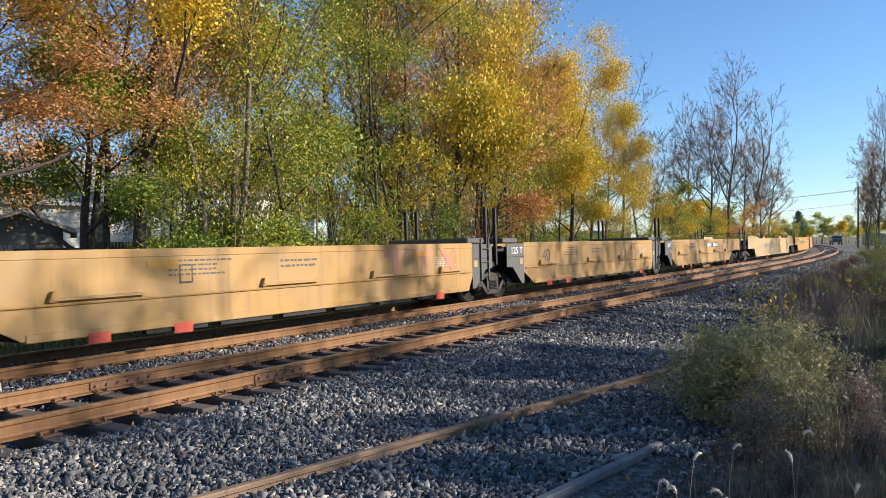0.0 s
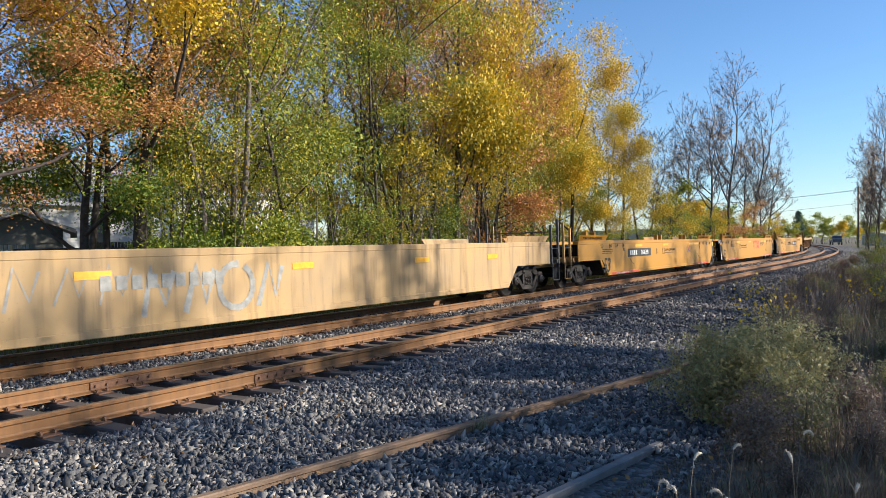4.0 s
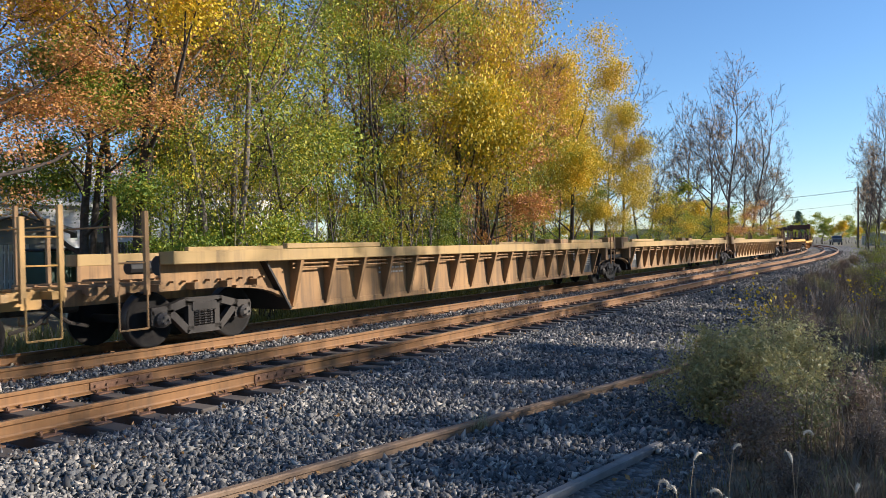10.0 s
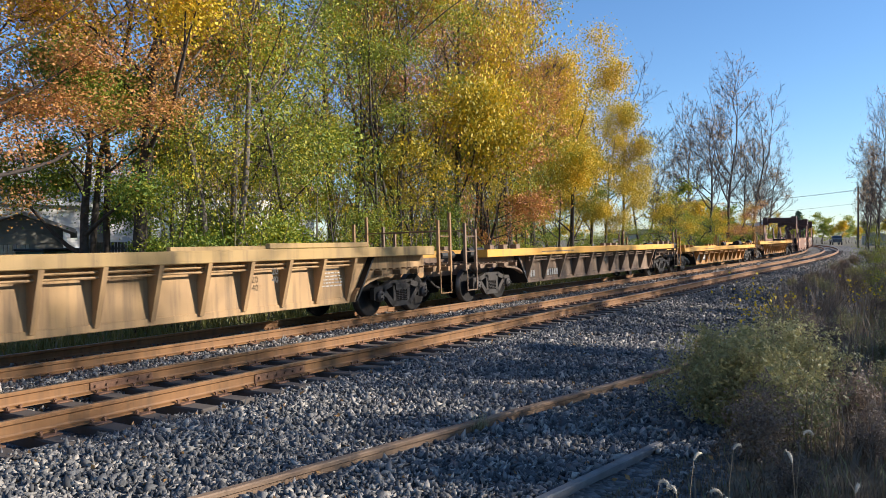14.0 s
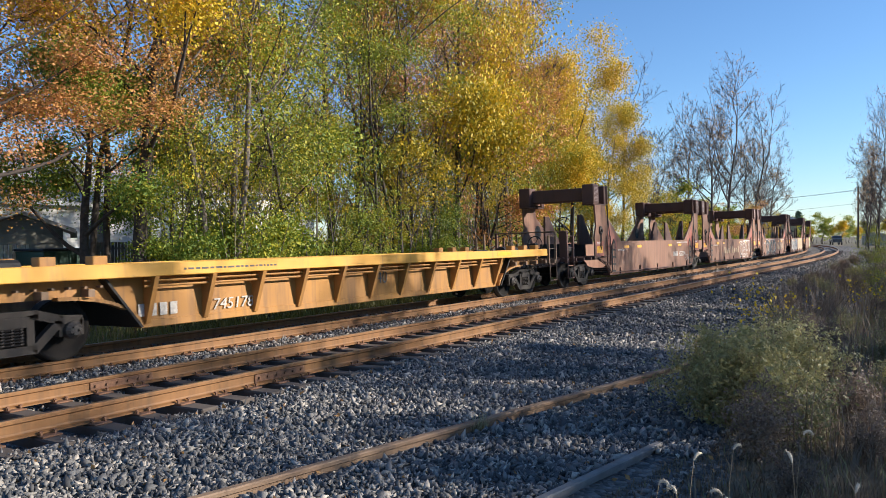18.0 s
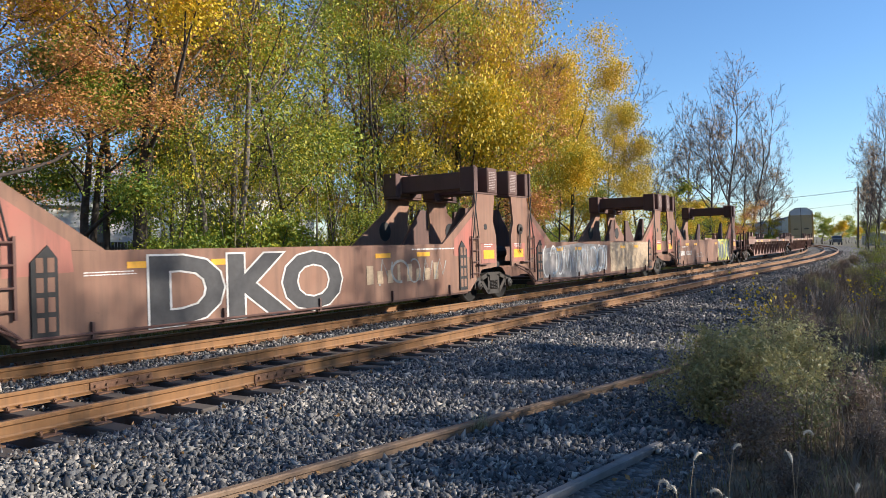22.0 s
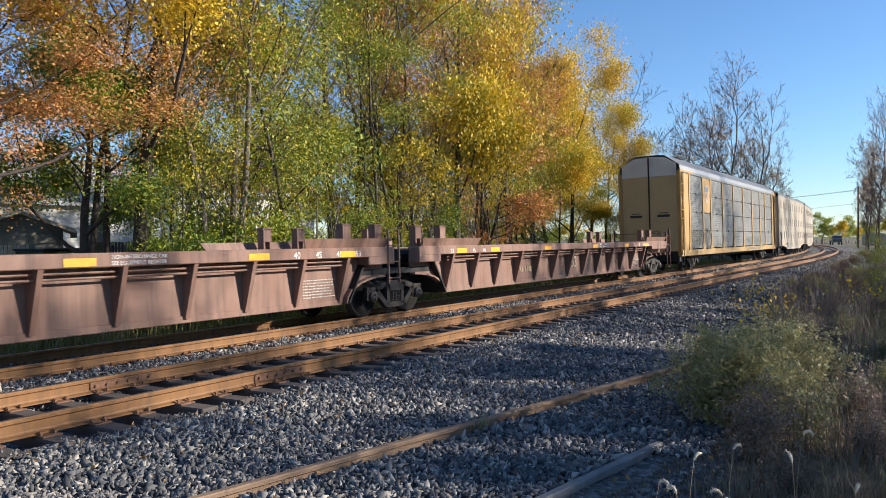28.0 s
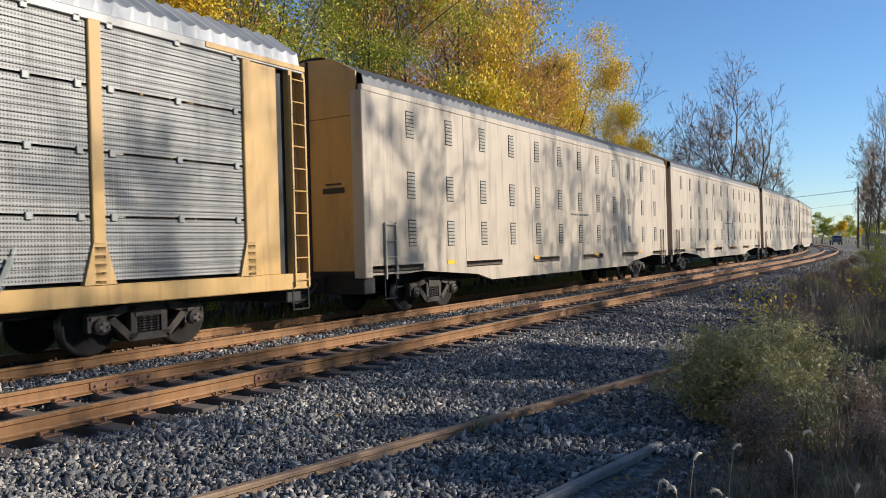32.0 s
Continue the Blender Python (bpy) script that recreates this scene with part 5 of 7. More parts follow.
def brake_wheel(car, x, y, z, mat, r=0.28):
    g = Geo().ring((x, y, z), (1, 0, 0), r, 0.018, 20, 5)
    for k in range(3):
        a = k * 2.09
        g.rod((x, y, z), (x, y + r * math.cos(a), z + r * math.sin(a)), 0.014, 5)
    g.rod((x - 0.1, y, z), (x + 0.1, y, z), 0.05, 8)
    return part("brake_wheel", g, mat, car)


def guide_post(car, x, y, z0, z1, mat, w=0.2):
    g = Geo().box(x - w / 2, x - w / 2 + 0.05, y - 0.09, y + 0.09, z0, z1)
    g.box(x + w / 2 - 0.05, x + w / 2, y - 0.09, y + 0.09, z0, z1)
    g.soft(x - w / 2 - 0.01, x + w / 2 + 0.01, y - 0.1, y - 0.06, z1 - 0.3, z1 + 0.01, 0.008)
    g.soft(x - w / 2 - 0.02, x + w / 2 + 0.02, y - 0.1, y + 0.1, z1 - 0.04, z1 + 0.02, 0.008)
    return part("guide_post", g, mat, car)


def end_deck(car, x, sign, mat, posts, z=1.05, coupled=True, reach=2.1):
    """The platform over an end truck; sign points away from the well."""
    a, b = sorted((x - sign * 1.4, x + sign * reach))
    g = Geo().box(a, b, -0.4, 0.4, z - 0.3, z - 0.05)
    for y in (-1.0, 1.0):
        g.box(a, b, y - 0.05, y + 0.05, z - 0.12, z)
    for k in range(5):
        xx = a + (b - a) * (k + 0.5) / 5
        g.box(xx - 0.05, xx + 0.05, -1.35, 1.35, z - 0.12, z - 0.01)
    part("end_platform", g, mat, car)
    g = Geo()
    for k in range(14):
        xx = a + (b - a) * (k + 0.5) / 14
        g.box(xx - 0.02, xx + 0.02, -1.25, -0.55, z, z + 0.03)
        g.box(xx - 0.02, xx + 0.02, 0.55, 1.25, z, z + 0.03)
    part("walkway", g, mat, car, "grated steel walkway")
    g = Geo().rod((x - 0.5, -0.55, z + 0.28), (x + 0.4, -0.55, z + 0.28), 0.17, 12)
    part("brake_cylinder", Geo().rod((x - 0.4, 0.4, z + 0.25), (x + 0.3, 0.4, z + 0.25), 0.12, 10), BLACK, car)
    part("air_reservoir", g, BLACK, car, "black air reservoir")
    if posts:
        e = x + sign * (reach - 0.25)
        for dx, tall in ((0.0, posts), (-sign * 0.55, posts * 0.85)):
            g = Geo().box(e + dx - 0.035, e + dx + 0.035, -1.36, -1.29, z - 0.15, z + tall)
            part("post", g, mat, car)
            part("post", Geo().box(e + dx - 0.03, e + dx + 0.03, 1.29, 1.36, z - 0.15, z + tall), mat, car)
        g = Geo()
        for zz in (z + 0.35, z + 0.75):
            if zz < z + posts * 0.85:
                g.rod((e, -1.325, zz), (e - sign * 0.55, -1.325, zz), 0.014)
        g.rod((e, -1.3, z + 0.9), (e, 1.3, z + 0.9), 0.014)
        part("handrail", g, mat, car)
        stirrup(car, e - sign * 0.28, -1.36, mat)
        stirrup(car, e - sign * 0.28, 1.36, mat)
    if coupled:
        coupler(car, x + sign * (reach - 0.25), sign)


def joint_end(car, x, sign, mat, ladders=True):
    """The narrow end over a truck shared with the next unit."""
    a, b = sorted((x + sign * 0.0, x - sign * 1.5))
    g = Geo().box(a, b, -0.5, 0.5, 0.72, 1.05)
    g.box(a, b, -1.15, -1.05, 0.95, 1.08)
    g.box(a, b, 1.05, 1.15, 0.95, 1.08)
    part("end_platform", g, BLACK, car)
    c = x - sign * 0.8
    g = Geo().rod((c - 0.35, -0.75, 1.33), (c + 0.35, -0.75, 1.33), 0.2, 12)
    part("brake_cylinder", Geo().rod((c - 0.3, 0.6, 1.25), (c + 0.3, 0.6, 1.25), 0.14, 10), BLACK, car)
    part("air_reservoir", g, BLACK, car)
    g = Geo().rods([(x - sign * 1.1, -0.6, 0.9), (x - sign * 0.3, -0.9, 0.65), (x + sign * 0.4, -0.7, 0.8)], 0.025)
    part("brake_hose", g, BLACK, car)


def well(name, label, u, L, mat, chord, lead, tail, ztop=1.62, zbot=0.35, ribs=0, end_mat=None, inner=None, flaps=True, posts=1.2, tall=0, lean=0.0, group="cars of the train", last_truck=True, first_truck=True, pipes=True, body=(1.45, 1.45)):
    """One well unit. lead and tail: 'coupled' or 'joined'. ribs: how many outside ribs, none for a smooth side."""
    car = thing(name, label, "well car", group)
    end_mat = end_mat or mat
    ez = 0.92                       # height of the side's lower edge over a truck
    x0 = (0.55 if ribs else body[0]) if lead == "joined" else -0.9
    x1 = (L - 0.55 if ribs else L - body[1]) if tail == "joined" else L + 0.9
    cut0, cut1 = 1.95, L - 1.95     # where the full depth begins
    y = NEAR
    for side in (-1, 1):
        ya, yb = sorted((side * y, side * (y - 0.03)))
        inset = INSET if ribs else 0.0
        if ribs:
            ya, yb = sorted((side * (y - inset), side * (y - inset - 0.03)))
        pts = [(cut0, zbot), (cut1, zbot)]
        arch = [(1.95 - 1.35 * (1 - math.cos(k * 0.2244)), zbot + (ez - zbot) * math.sin(k * 0.2244)) for k in range(8)]
        if ribs:
            pts = [(L - xx, zz) for xx, zz in arch] + [(x1, ez), (x1, ztop), (x0, ztop), (x0, ez)] + arch[::-1]
        else:
            pts += [(x1, 0.75), (x1, ztop)] if tail == "joined" else [(cut1 + 0.55, ez), (x1, ez), (x1, ztop)]
            pts += [(x0, ztop), (x0, 0.75)] if lead == "joined" else [(x0, ztop), (x0, ez), (cut0 - 0.55, ez)]
        part("side_panel", Geo().plate(pts, ya, yb), mat, car)
        ch = 0.20 if ribs else 0.12
        a, b = sorted((side * (y + 0.01), side * (y - (0.36 if ribs else 0.2))))
        part("top_chord", Geo().soft(x0, x1, a, b, ztop - ch, ztop + 0.012, 0.012), chord, car)
        a, b = sorted((side * (y - inset + 0.02), side * (y - inset - 0.16)))
        part("bottom_sill", Geo().soft(cut0 + 0.05, cut1 - 0.05, a, b, zbot - 0.03, zbot + 0.09, 0.01), mat, car)
        if ribs:
            rx = []
            for k in range(ribs):
                xx = cut0 + 0.15 + (cut1 - cut0 - 0.3) * k / (ribs - 1)
                w = 0.085
                o, i0 = side * y, side * (y - inset)
                g = Geo()
                vs = []
                for zz, out in ((ztop - ch, o), (zbot + 0.04, side * (y - inset + 0.06))):
                    vs += [(xx - w / 2, i0, zz), (xx + w / 2, i0, zz), (xx + w / 2, out, zz), (xx - w / 2, out, zz)]
                g.add(vs, [(0, 1, 2, 3), (7, 6, 5, 4), (0, 4, 5, 1), (1, 5, 6, 2), (2, 6, 7, 3), (3, 7, 4, 0)])
                part("rib", g, mat, car)
            if pipes:
                g = Geo()
                for zz in (ztop - ch - 0.07, ztop - ch - 0.15):
                    g.rod((cut0, side * (y - 0.14), zz), (cut1, side * (y - 0.14), zz), 0.02, 5)
                part("brake_pipe", g, mat, car)
            # arch over the truck
            for c, on in ((0, lead), (L, tail)):
                s = 1 if c == 0 else -1
                arc = [(c + s * xx, zz) for xx, zz in arch]
                a, b = sorted((side * (y - 0.2), side * (y - 0.34)))
                part("wheel_arch", Geo().beam(arc, a, b, 0.05), mat, car)
    # well floor and slope plates
    reach = NEAR - 0.07 - (INSET if ribs else 0.0)
    for k in range(7):
        xx = cut0 + 0.2 + (cut1 - cut0 - 0.4) * k / 6
        part("cross_bearer", Geo().soft(xx - 0.12, xx + 0.12, -reach, reach, zbot - 0.025, zbot + 0.10, 0.01), BLACK, car)
    for c, s in ((cut0, 1), (cut1, -1)):
        g = Geo()
        g.add([(c, -1.3, zbot), (c, 1.3, zbot), (c - s * 0.7, 1.3, ztop - 0.1), (c - s * 0.7, -1.3, ztop - 0.1), (c - s * 0.05, -1.3, zbot), (c - s * 0.05, 1.3, zbot), (c - s * 0.75, 1.3, ztop - 0.1), (c - s * 0.75, -1.3, ztop - 0.1)],
              [(0, 1, 2, 3), (7, 6, 5, 4), (0, 4, 5, 1), (1, 5, 6, 2), (2, 6, 7, 3), (3, 7, 4, 0)])
        part("end_bulkhead", g, BLACK, car)
    for c, s, on in ((0, -1, lead), (L, 1, tail)):
        if on == "coupled":
            end_deck(car, c, s, end_mat, posts)
        else:
            joint_end(car, c, s, end_mat)
    if flaps:
        for c, s in ((x0 + 0.1, 1), (x1 - 0.1, -1)):
            for side in (-1, 1):
                a, b = sorted((c + s * 0.1, c + s * 2.7))
                ya, yb = side * (y - 0.16), side * (y + 0.03)
                q0, q1 = sorted((ya, yb))
                g = Geo()
                zt = ztop + 0.2
                vs = [(a, side * (y - 0.06), ztop), (b, side * (y - 0.06), ztop), (b + 0.12, side * (y + 0.02), zt), (a - 0.12, side * (y + 0.02), zt)]
                vs += [(p[0], p[1] - side * 0.012, p[2]) for p in vs]
                g.add(vs, [(0, 1, 2, 3), (7, 6, 5, 4), (0, 4, 5, 1), (1, 5, 6, 2), (2, 6, 7, 3), (3, 7, 4, 0)])
                part("guide_flap", g, chord, car)
    if first_truck:
        truck(car, 0)
    if last_truck:
        truck(car, L)
    CARS.append((car, u, L))
    return car


# -- five-unit set with ledges along smooth yellow sides --
def ledge_unit(u, L, lead, tail, last=False, first=True, num=0):
    car = well("well_car", "weathered yellow well car with smooth sides and a long ledge", u, L, OLD_YELLOW, OLD_YELLOW, lead, tail, 1.60, 0.40, end_mat=GREY, flaps=False, last_truck=last, first_truck=first, body=(1.3, 1.75))
    y = -NEAR
    # grey end pieces
    for c, s, on in ((1.3, 1, lead), (L - 1.75, -1, tail)):
        if on == "joined":
            pts = [(c, 1.58), (c - s * 1.08, 1.58), (c - s * 1.08, 0.92), (c - s * 0.72, 0.9), (c - s * 0.16, 0.42), (c, 0.42)]
            part("end_plate", Geo().plate(pts, y - 0.004, y + 0.03), GREY, car, "grey end plate with a slanted foot")
            part("end_plate", Geo().plate(pts, -y - 0.03, -y + 0.004), GREY, car, "grey end plate with a slanted foot")
            part("end_seam", Geo().box(min(c, c - s * 1.08), max(c, c - s * 1.08), y - 0.008, y - 0.003, 1.19, 1.205), BLACK, car)
            panel(car, DUST_YELLOW, min(c - s * 0.08, c - s * 0.26), max(c - s * 0.08, c - s * 0.26), 0.98, 1.15, y - 0.006, "placard", "small yellowed placard")
            part("top_cover", Geo().soft(min(c - s * 1.0, c - s * 0.05), max(c - s * 1.0, c - s * 0.05), -1.3, 1.3, 1.6, 1.75, 0.03), GREY, car)
    g = Geo()
    xa, xb = 1.4, L - 1.85
    g.rod((xa, y - 0.02, 0.86), (xb, y - 0.02, 0.86), 0.022, 6)
    part("side_pipe", g, OLD_YELLOW, car)
    for k, f in enumerate((0.10, 0.42, 0.68, 0.90)):
        x = xa + (xb - xa) * f
        w = 1.5 if k < 3 else 1.0
        g = Geo().box(x - 0.3, x - 0.3 + w, y - 0.09, y + 0.005, 0.915, 0.955)
        g.plate([(x - 0.34, 0.9), (x - 0.22, 0.9), (x - 0.28, 1.05)], y - 0.08, y)
        part("ledge", g, OLD_YELLOW, car)
    for f in (0.12, 0.24, 0.86):
        panel(car, RED, xa + (xb - xa) * f, xa + (xb - xa) * f + 0.36, 0.26, 0.42, y - 0.02, "lifting_plate", "red lifting plate under the side")
    g = Geo()
    for k in range(6):
        x = xa + (xb - xa) * (0.2 + 0.12 * k)
        g.box(x, x + 1.2, y + 0.02, y + 0.12, 0.30, 0.40)
    part("underframe_step", g, BLACK, car)
    letters("125 T", 0.2, WHITE, car, 0.46, y - 0.006, 1.29, "white figures", 1.15) if lead == "joined" else None
    if num == 1:
        x = 10.0
        for dx in (0.0, 1.15):
            g = Geo().plate([(x + dx, 1.5), (x + dx, 1.36), (x + dx + 0.3, 1.3), (x + dx + 0.36, 0.82), (x + dx + 0.58, 0.82), (x + dx + 0.64, 1.3), (x + dx + 0.95, 1.36), (x + dx + 0.95, 1.5)], y - 0.006, y + 0.004)
            part("emblem", g, FADED_RED, car, "faded red block emblem")
        g = Geo().plate([(x + 2.25, 0.82), (x + 2.5, 0.82), (x + 3.2, 1.5), (x + 2.95, 1.5)], y - 0.006, y + 0.004)
        part("emblem", g, FADED_RED, car)
        g = Geo().plate([(x + 2.25, 1.5), (x + 2.5, 1.5), (x + 3.2, 0.82), (x + 2.95, 0.82)], y - 0.009, y + 0.003)
        part("emblem", g, FADED_RED, car)
        letters("40", 0.42, MARK, car, 1.05, y - 0.006, 0.98, "dark figures")
        part("stencil", Geo().ribbon([(4.52, 1.06), (4.52, 1.34), (4.76, 1.34), (4.76, 1.06), (4.5, 1.06)], y - 0.004, 0.035), MARK, car)
    elif num != 3:
        letters("40", 0.42, MARK if num != 2 else GREY, car, 2.6, y - 0.006, 1.0, "dark figures")
    bars(car, GREY, 4.3, 5.6, 1.15, 1.45, 4, y - 0.003, seed=num)
    bars(car, GREY, 6.8, 7.9, 1.2, 1.4, 2, y - 0.003, seed=num + 3)
    bars(car, SPRAY_MARK, L - 3.6, L - 2.6, 1.0, 1.3, 6, y - 0.003, seed=num + 5)
    panel(car, YELLOW, 3.9, 4.5, 1.32, 1.42, y - 0.003, "reflector", "faded yellow reflector strip")
    panel(car, YELLOW, L - 4.5, L - 3.9, 1.32, 1.42, y - 0.003, "reflector", "faded yellow reflector strip")
    if tail == "joined":
        ladder(car, L - 1.12, y - 0.03, 0.62, 1.72, GREY)
        for dx in (-0.75, -0.2):
            part("post", Geo().box(L + dx - 0.04, L + dx + 0.04, y + 0.1, y + 0.18, 1.0, 2.6), BLACK, car)
            part("post", Geo().box(L + dx - 0.04, L + dx + 0.04, -y - 0.18, -y - 0.1, 1.0, 2.6), BLACK, car)
    if num == 3:
        panel(car, MARK, 8.0, 10.7, 1.18, 1.42, y - 0.004, "number_panel", "black number panel")
        marks(car, WHITE, 8.1, 9.1, 1.21, 1.39, 4, y - 0.008)
        marks(car, WHITE, 9.4, 10.6, 1.21, 1.39, 6, y - 0.008)
    return car


ledge_unit(-11.93, 15.63, "joined", "joined", num=2)
ledge_unit(3.70, 15.63, "joined", "joined", num=1)
ledge_unit(19.33, 15.63, "joined", "joined", num=2)
c = ledge_unit(34.96, 15.68, "joined", "coupled", True, num=3)
brake_wheel(c, 15.68 + 1.75, -0.75, 1.62, RED)

# -- a single dusty smooth car --
c = well("well_car", "dusty tan well car with smooth sides and faded spray paint", 55.2, 20.2, DUST_YELLOW, DUST_YELLOW, "coupled", "coupled", 1.60, 0.36, end_mat=GREY, posts=1.3)
DUST = c


# -- three-unit set, clean yellow --
def yellow_unit(u, L, lead, tail, last, num):
    car = well("well_car", "bright yellow smooth-sided well car with black lettering", u, L, YELLOW, YELLOW, lead, tail, 1.62, 0.35, end_mat=OLD_YELLOW, last_truck=last, body=(1.15, 1.45))
    y = -NEAR - 0.005
    f = 1.55 if lead == "joined" else 1.6
    letters("53", 0.54, MARK, car, f - 0.15, y, 0.46, "large black figures", lean=0.25, fat=0.012)
    for i, txt in enumerate(("53", "48", "45", "40")):
        letters(txt, 0.13, MARK, car, f - 0.25 + 0.72 * i + (0.15 if i else 0), y, 1.36)
        panel(car, MARK, f - 0.33 + 0.72 * i + (0.15 if i else 0), f - 0.3 + 0.72 * i + (0.15 if i else 0), 1.34, 1.52, y, "tick")
        x = L - f - 0.5 - 0.72 * i
        letters(txt, 0.15, MARK, car, x, y, 1.33)
        panel(car, MARK, x + 0.24, x + 0.27, 1.31, 1.51, y, "tick")
    letters("20", 0.13, MARK, car, f + 2.07, y, 1.2)
    letters("20", 0.15, MARK, car, L - f - 2.66, y, 1.15)
    letters("S-2054-16 REEFER CLEARANCE", 0.1, MARK, car, 1.9 if lead == "joined" else -0.4, -NEAR + 0.028, 1.675).rotation_euler.x = radians(111.8)
    letters("S-2054-16 REEFER CLEARANCE", 0.1, MARK, car, L - (4.0 if tail == "joined" else 1.6), -NEAR + 0.028, 1.675).rotation_euler.x = radians(111.8)
    for x in (2.3, L - 5.6):
        panel(car, RED, x, x + 3.2, 0.34, 0.42, y - 0.018, "jacking_stripe", "red stripe with white lettering")
        letters("DO NOT JACK IN THIS AREA, EMPTY CAR ONLY", 0.055, WHITE, car, x + 0.5, y - 0.024, 0.355)
    bars(car, MARK, 3.4 if lead == "joined" else 1.4, 5.6 if lead == "joined" else 2.8, 1.12, 1.32, 3, y, seed=num)
    if num == 1:
        bars(car, MARK, L - 6.6, L - 5.2, 1.1, 1.4, 5, y, seed=num + 9)
    ld = (9.4, 6.6, 8.2)[num]
    letters("LD LMT 117,300 PER UNIT", 0.1, MARK, car, ld, y, 1.12)
    bars(car, MARK, ld, ld + 1.7, 1.0, 1.08, 1, y, seed=num + 2)
    letters("A" if num == 2 else "B", 0.24, MARK, car, 10.82 if num == 2 else 8.0, y, 1.02) if num != 1 else letters("C", 0.24, MARK, car, 8.1, y, 1.02)
    g = Geo()
    for a, b2, z0, z1 in ((0, 0.02, 0.98, 1.26), (0.28, 0.3, 0.98, 1.26), (0, 0.3, 0.98, 1.0), (0, 0.3, 1.24, 1.26)):
        a, b2 = a + (9.0, 6.1, 10.1)[num], b2 + (9.0, 6.1, 10.1)[num]
        g.box(a, b2, y - 0.003, y + 0.002, z0, z1)
    part("stencil", g, MARK, car)
    for x in (5.2, 9.0, 13.5, L - 5.2):
        panel(car, REFLECT, x, x + 0.9, 1.36, 1.45, y + 0.001, "reflector")
    for x in (L - 4.6, 4.5):
        part("stencil", Geo().beam([(x, 0.88), (x + 0.25, 0.72), (x + 0.5, 0.66)], y - 0.003, y + 0.002, 0.02), MARK, car)
    if num in (0, 2):
        x = 4.25 if num == 0 else 11.8
        panel(car, MARK, x, x + 3.0, 0.96, 1.29, y, "number_panel", "black number panel with white figures")
        marks(car, WHITE, x + 0.25, x + 1.2, 1.03, 1.22, 4, y - 0.005)
        letters("768538", 0.2, WHITE, car, x + 1.62, y - 0.005, 1.025, "white figures", 1.22)
    if num in (0, 2):
        x = 13.3 if num == 0 else 6.6
        for k, m in ((1, RED), (-1, shared("blue", lambda: plain("blue_marking", (0.06, 0.09, 0.36), 0.5, 0, 0.2, 10, 0)))):
            part("emblem", Geo().beam([(x, 1.15 + 0.12 * k), (x + 0.2, 1.15 + 0.02 * k), (x + 0.4, 1.15 + 0.12 * k)], y - 0.004, y + 0.002, 0.05), m, car, "small crossed emblem")
    if num == 1:
        x = 10.6
        for dx in (0.0, 0.8):
            g = Geo().box(x + dx, x + dx + 0.68, y - 0.004, y + 0.002, 1.34, 1.46)
            g.box(x + dx + 0.26, x + dx + 0.42, y - 0.004, y + 0.002, 0.92, 1.34)
            part("emblem", g, RED, car, "red block emblem")
        part("emblem", Geo().plate([(x + 1.5, 0.92), (x + 1.7, 0.92), (x + 2.25, 1.46), (x + 2.05, 1.46)], y - 0.004, y + 0.002), RED, car)
        part("emblem", Geo().plate([(x + 1.5, 1.46), (x + 1.7, 1.46), (x + 2.25, 0.92), (x + 2.05, 0.92)], y - 0.007, y + 0.001), RED, car)
    for c, s, on in ((0, 1, lead), (L, -1, tail)):
        if on == "joined":
            e = c + s * (1.15 if s == 1 else 1.45)
            pts = [(e, 1.56), (e - s * 0.5, 1.56), (e - s * 0.5, 1.0), (e - s * 0.28, 0.62), (e, 0.4)]
            for side in (-1, 1):
                a, b2 = sorted((side * (NEAR - 0.02), side * (NEAR - 0.05)))
                part("end_plate", Geo().plate(pts, a, b2), BLACK, car, "black end plate")
            panel(car, REFLECT, e - s * 0.25 - 0.12, e - s * 0.25 + 0.12, 1.25, 1.45, -NEAR + 0.015, "reflector")
            if s == 1:
                panel(car, MARK, e - 0.95, e - 0.3, 1.36, 1.56, -NEAR + 0.01, "load_plate", "black plate with white figures")
                letters("125 T", 0.15, WHITE, car, e - 0.9, -NEAR + 0.004, 1.39)
                part("foot_plate", Geo().plate([(e - 0.3, 0.9), (e - 0.3, 0.42), (e - 0.05, 0.42)], -NEAR + 0.0, -NEAR + 0.01), WHITE, car, "white triangular plate")
            else:
                ladder(car, e + 0.75, -NEAR + 0.05, 0.7, 2.0, YELLOW, 0.5)
        for k in (0.55, 1.35):
            for side in (-1, 1):
                xx = c + s * (k + (1.6 if on == "joined" else -0.2))
                guide_post(car, xx, side * 1.2, 1.55, 1.92, YELLOW, 0.12)
    return car


yellow_unit(79.55, 19.8, "coupled", "joined", False, 0)
yellow_unit(99.35, 19.85, "joined", "joined", False, 1)
yellow_unit(119.2, 19.75, "joined", "coupled", True, 2)


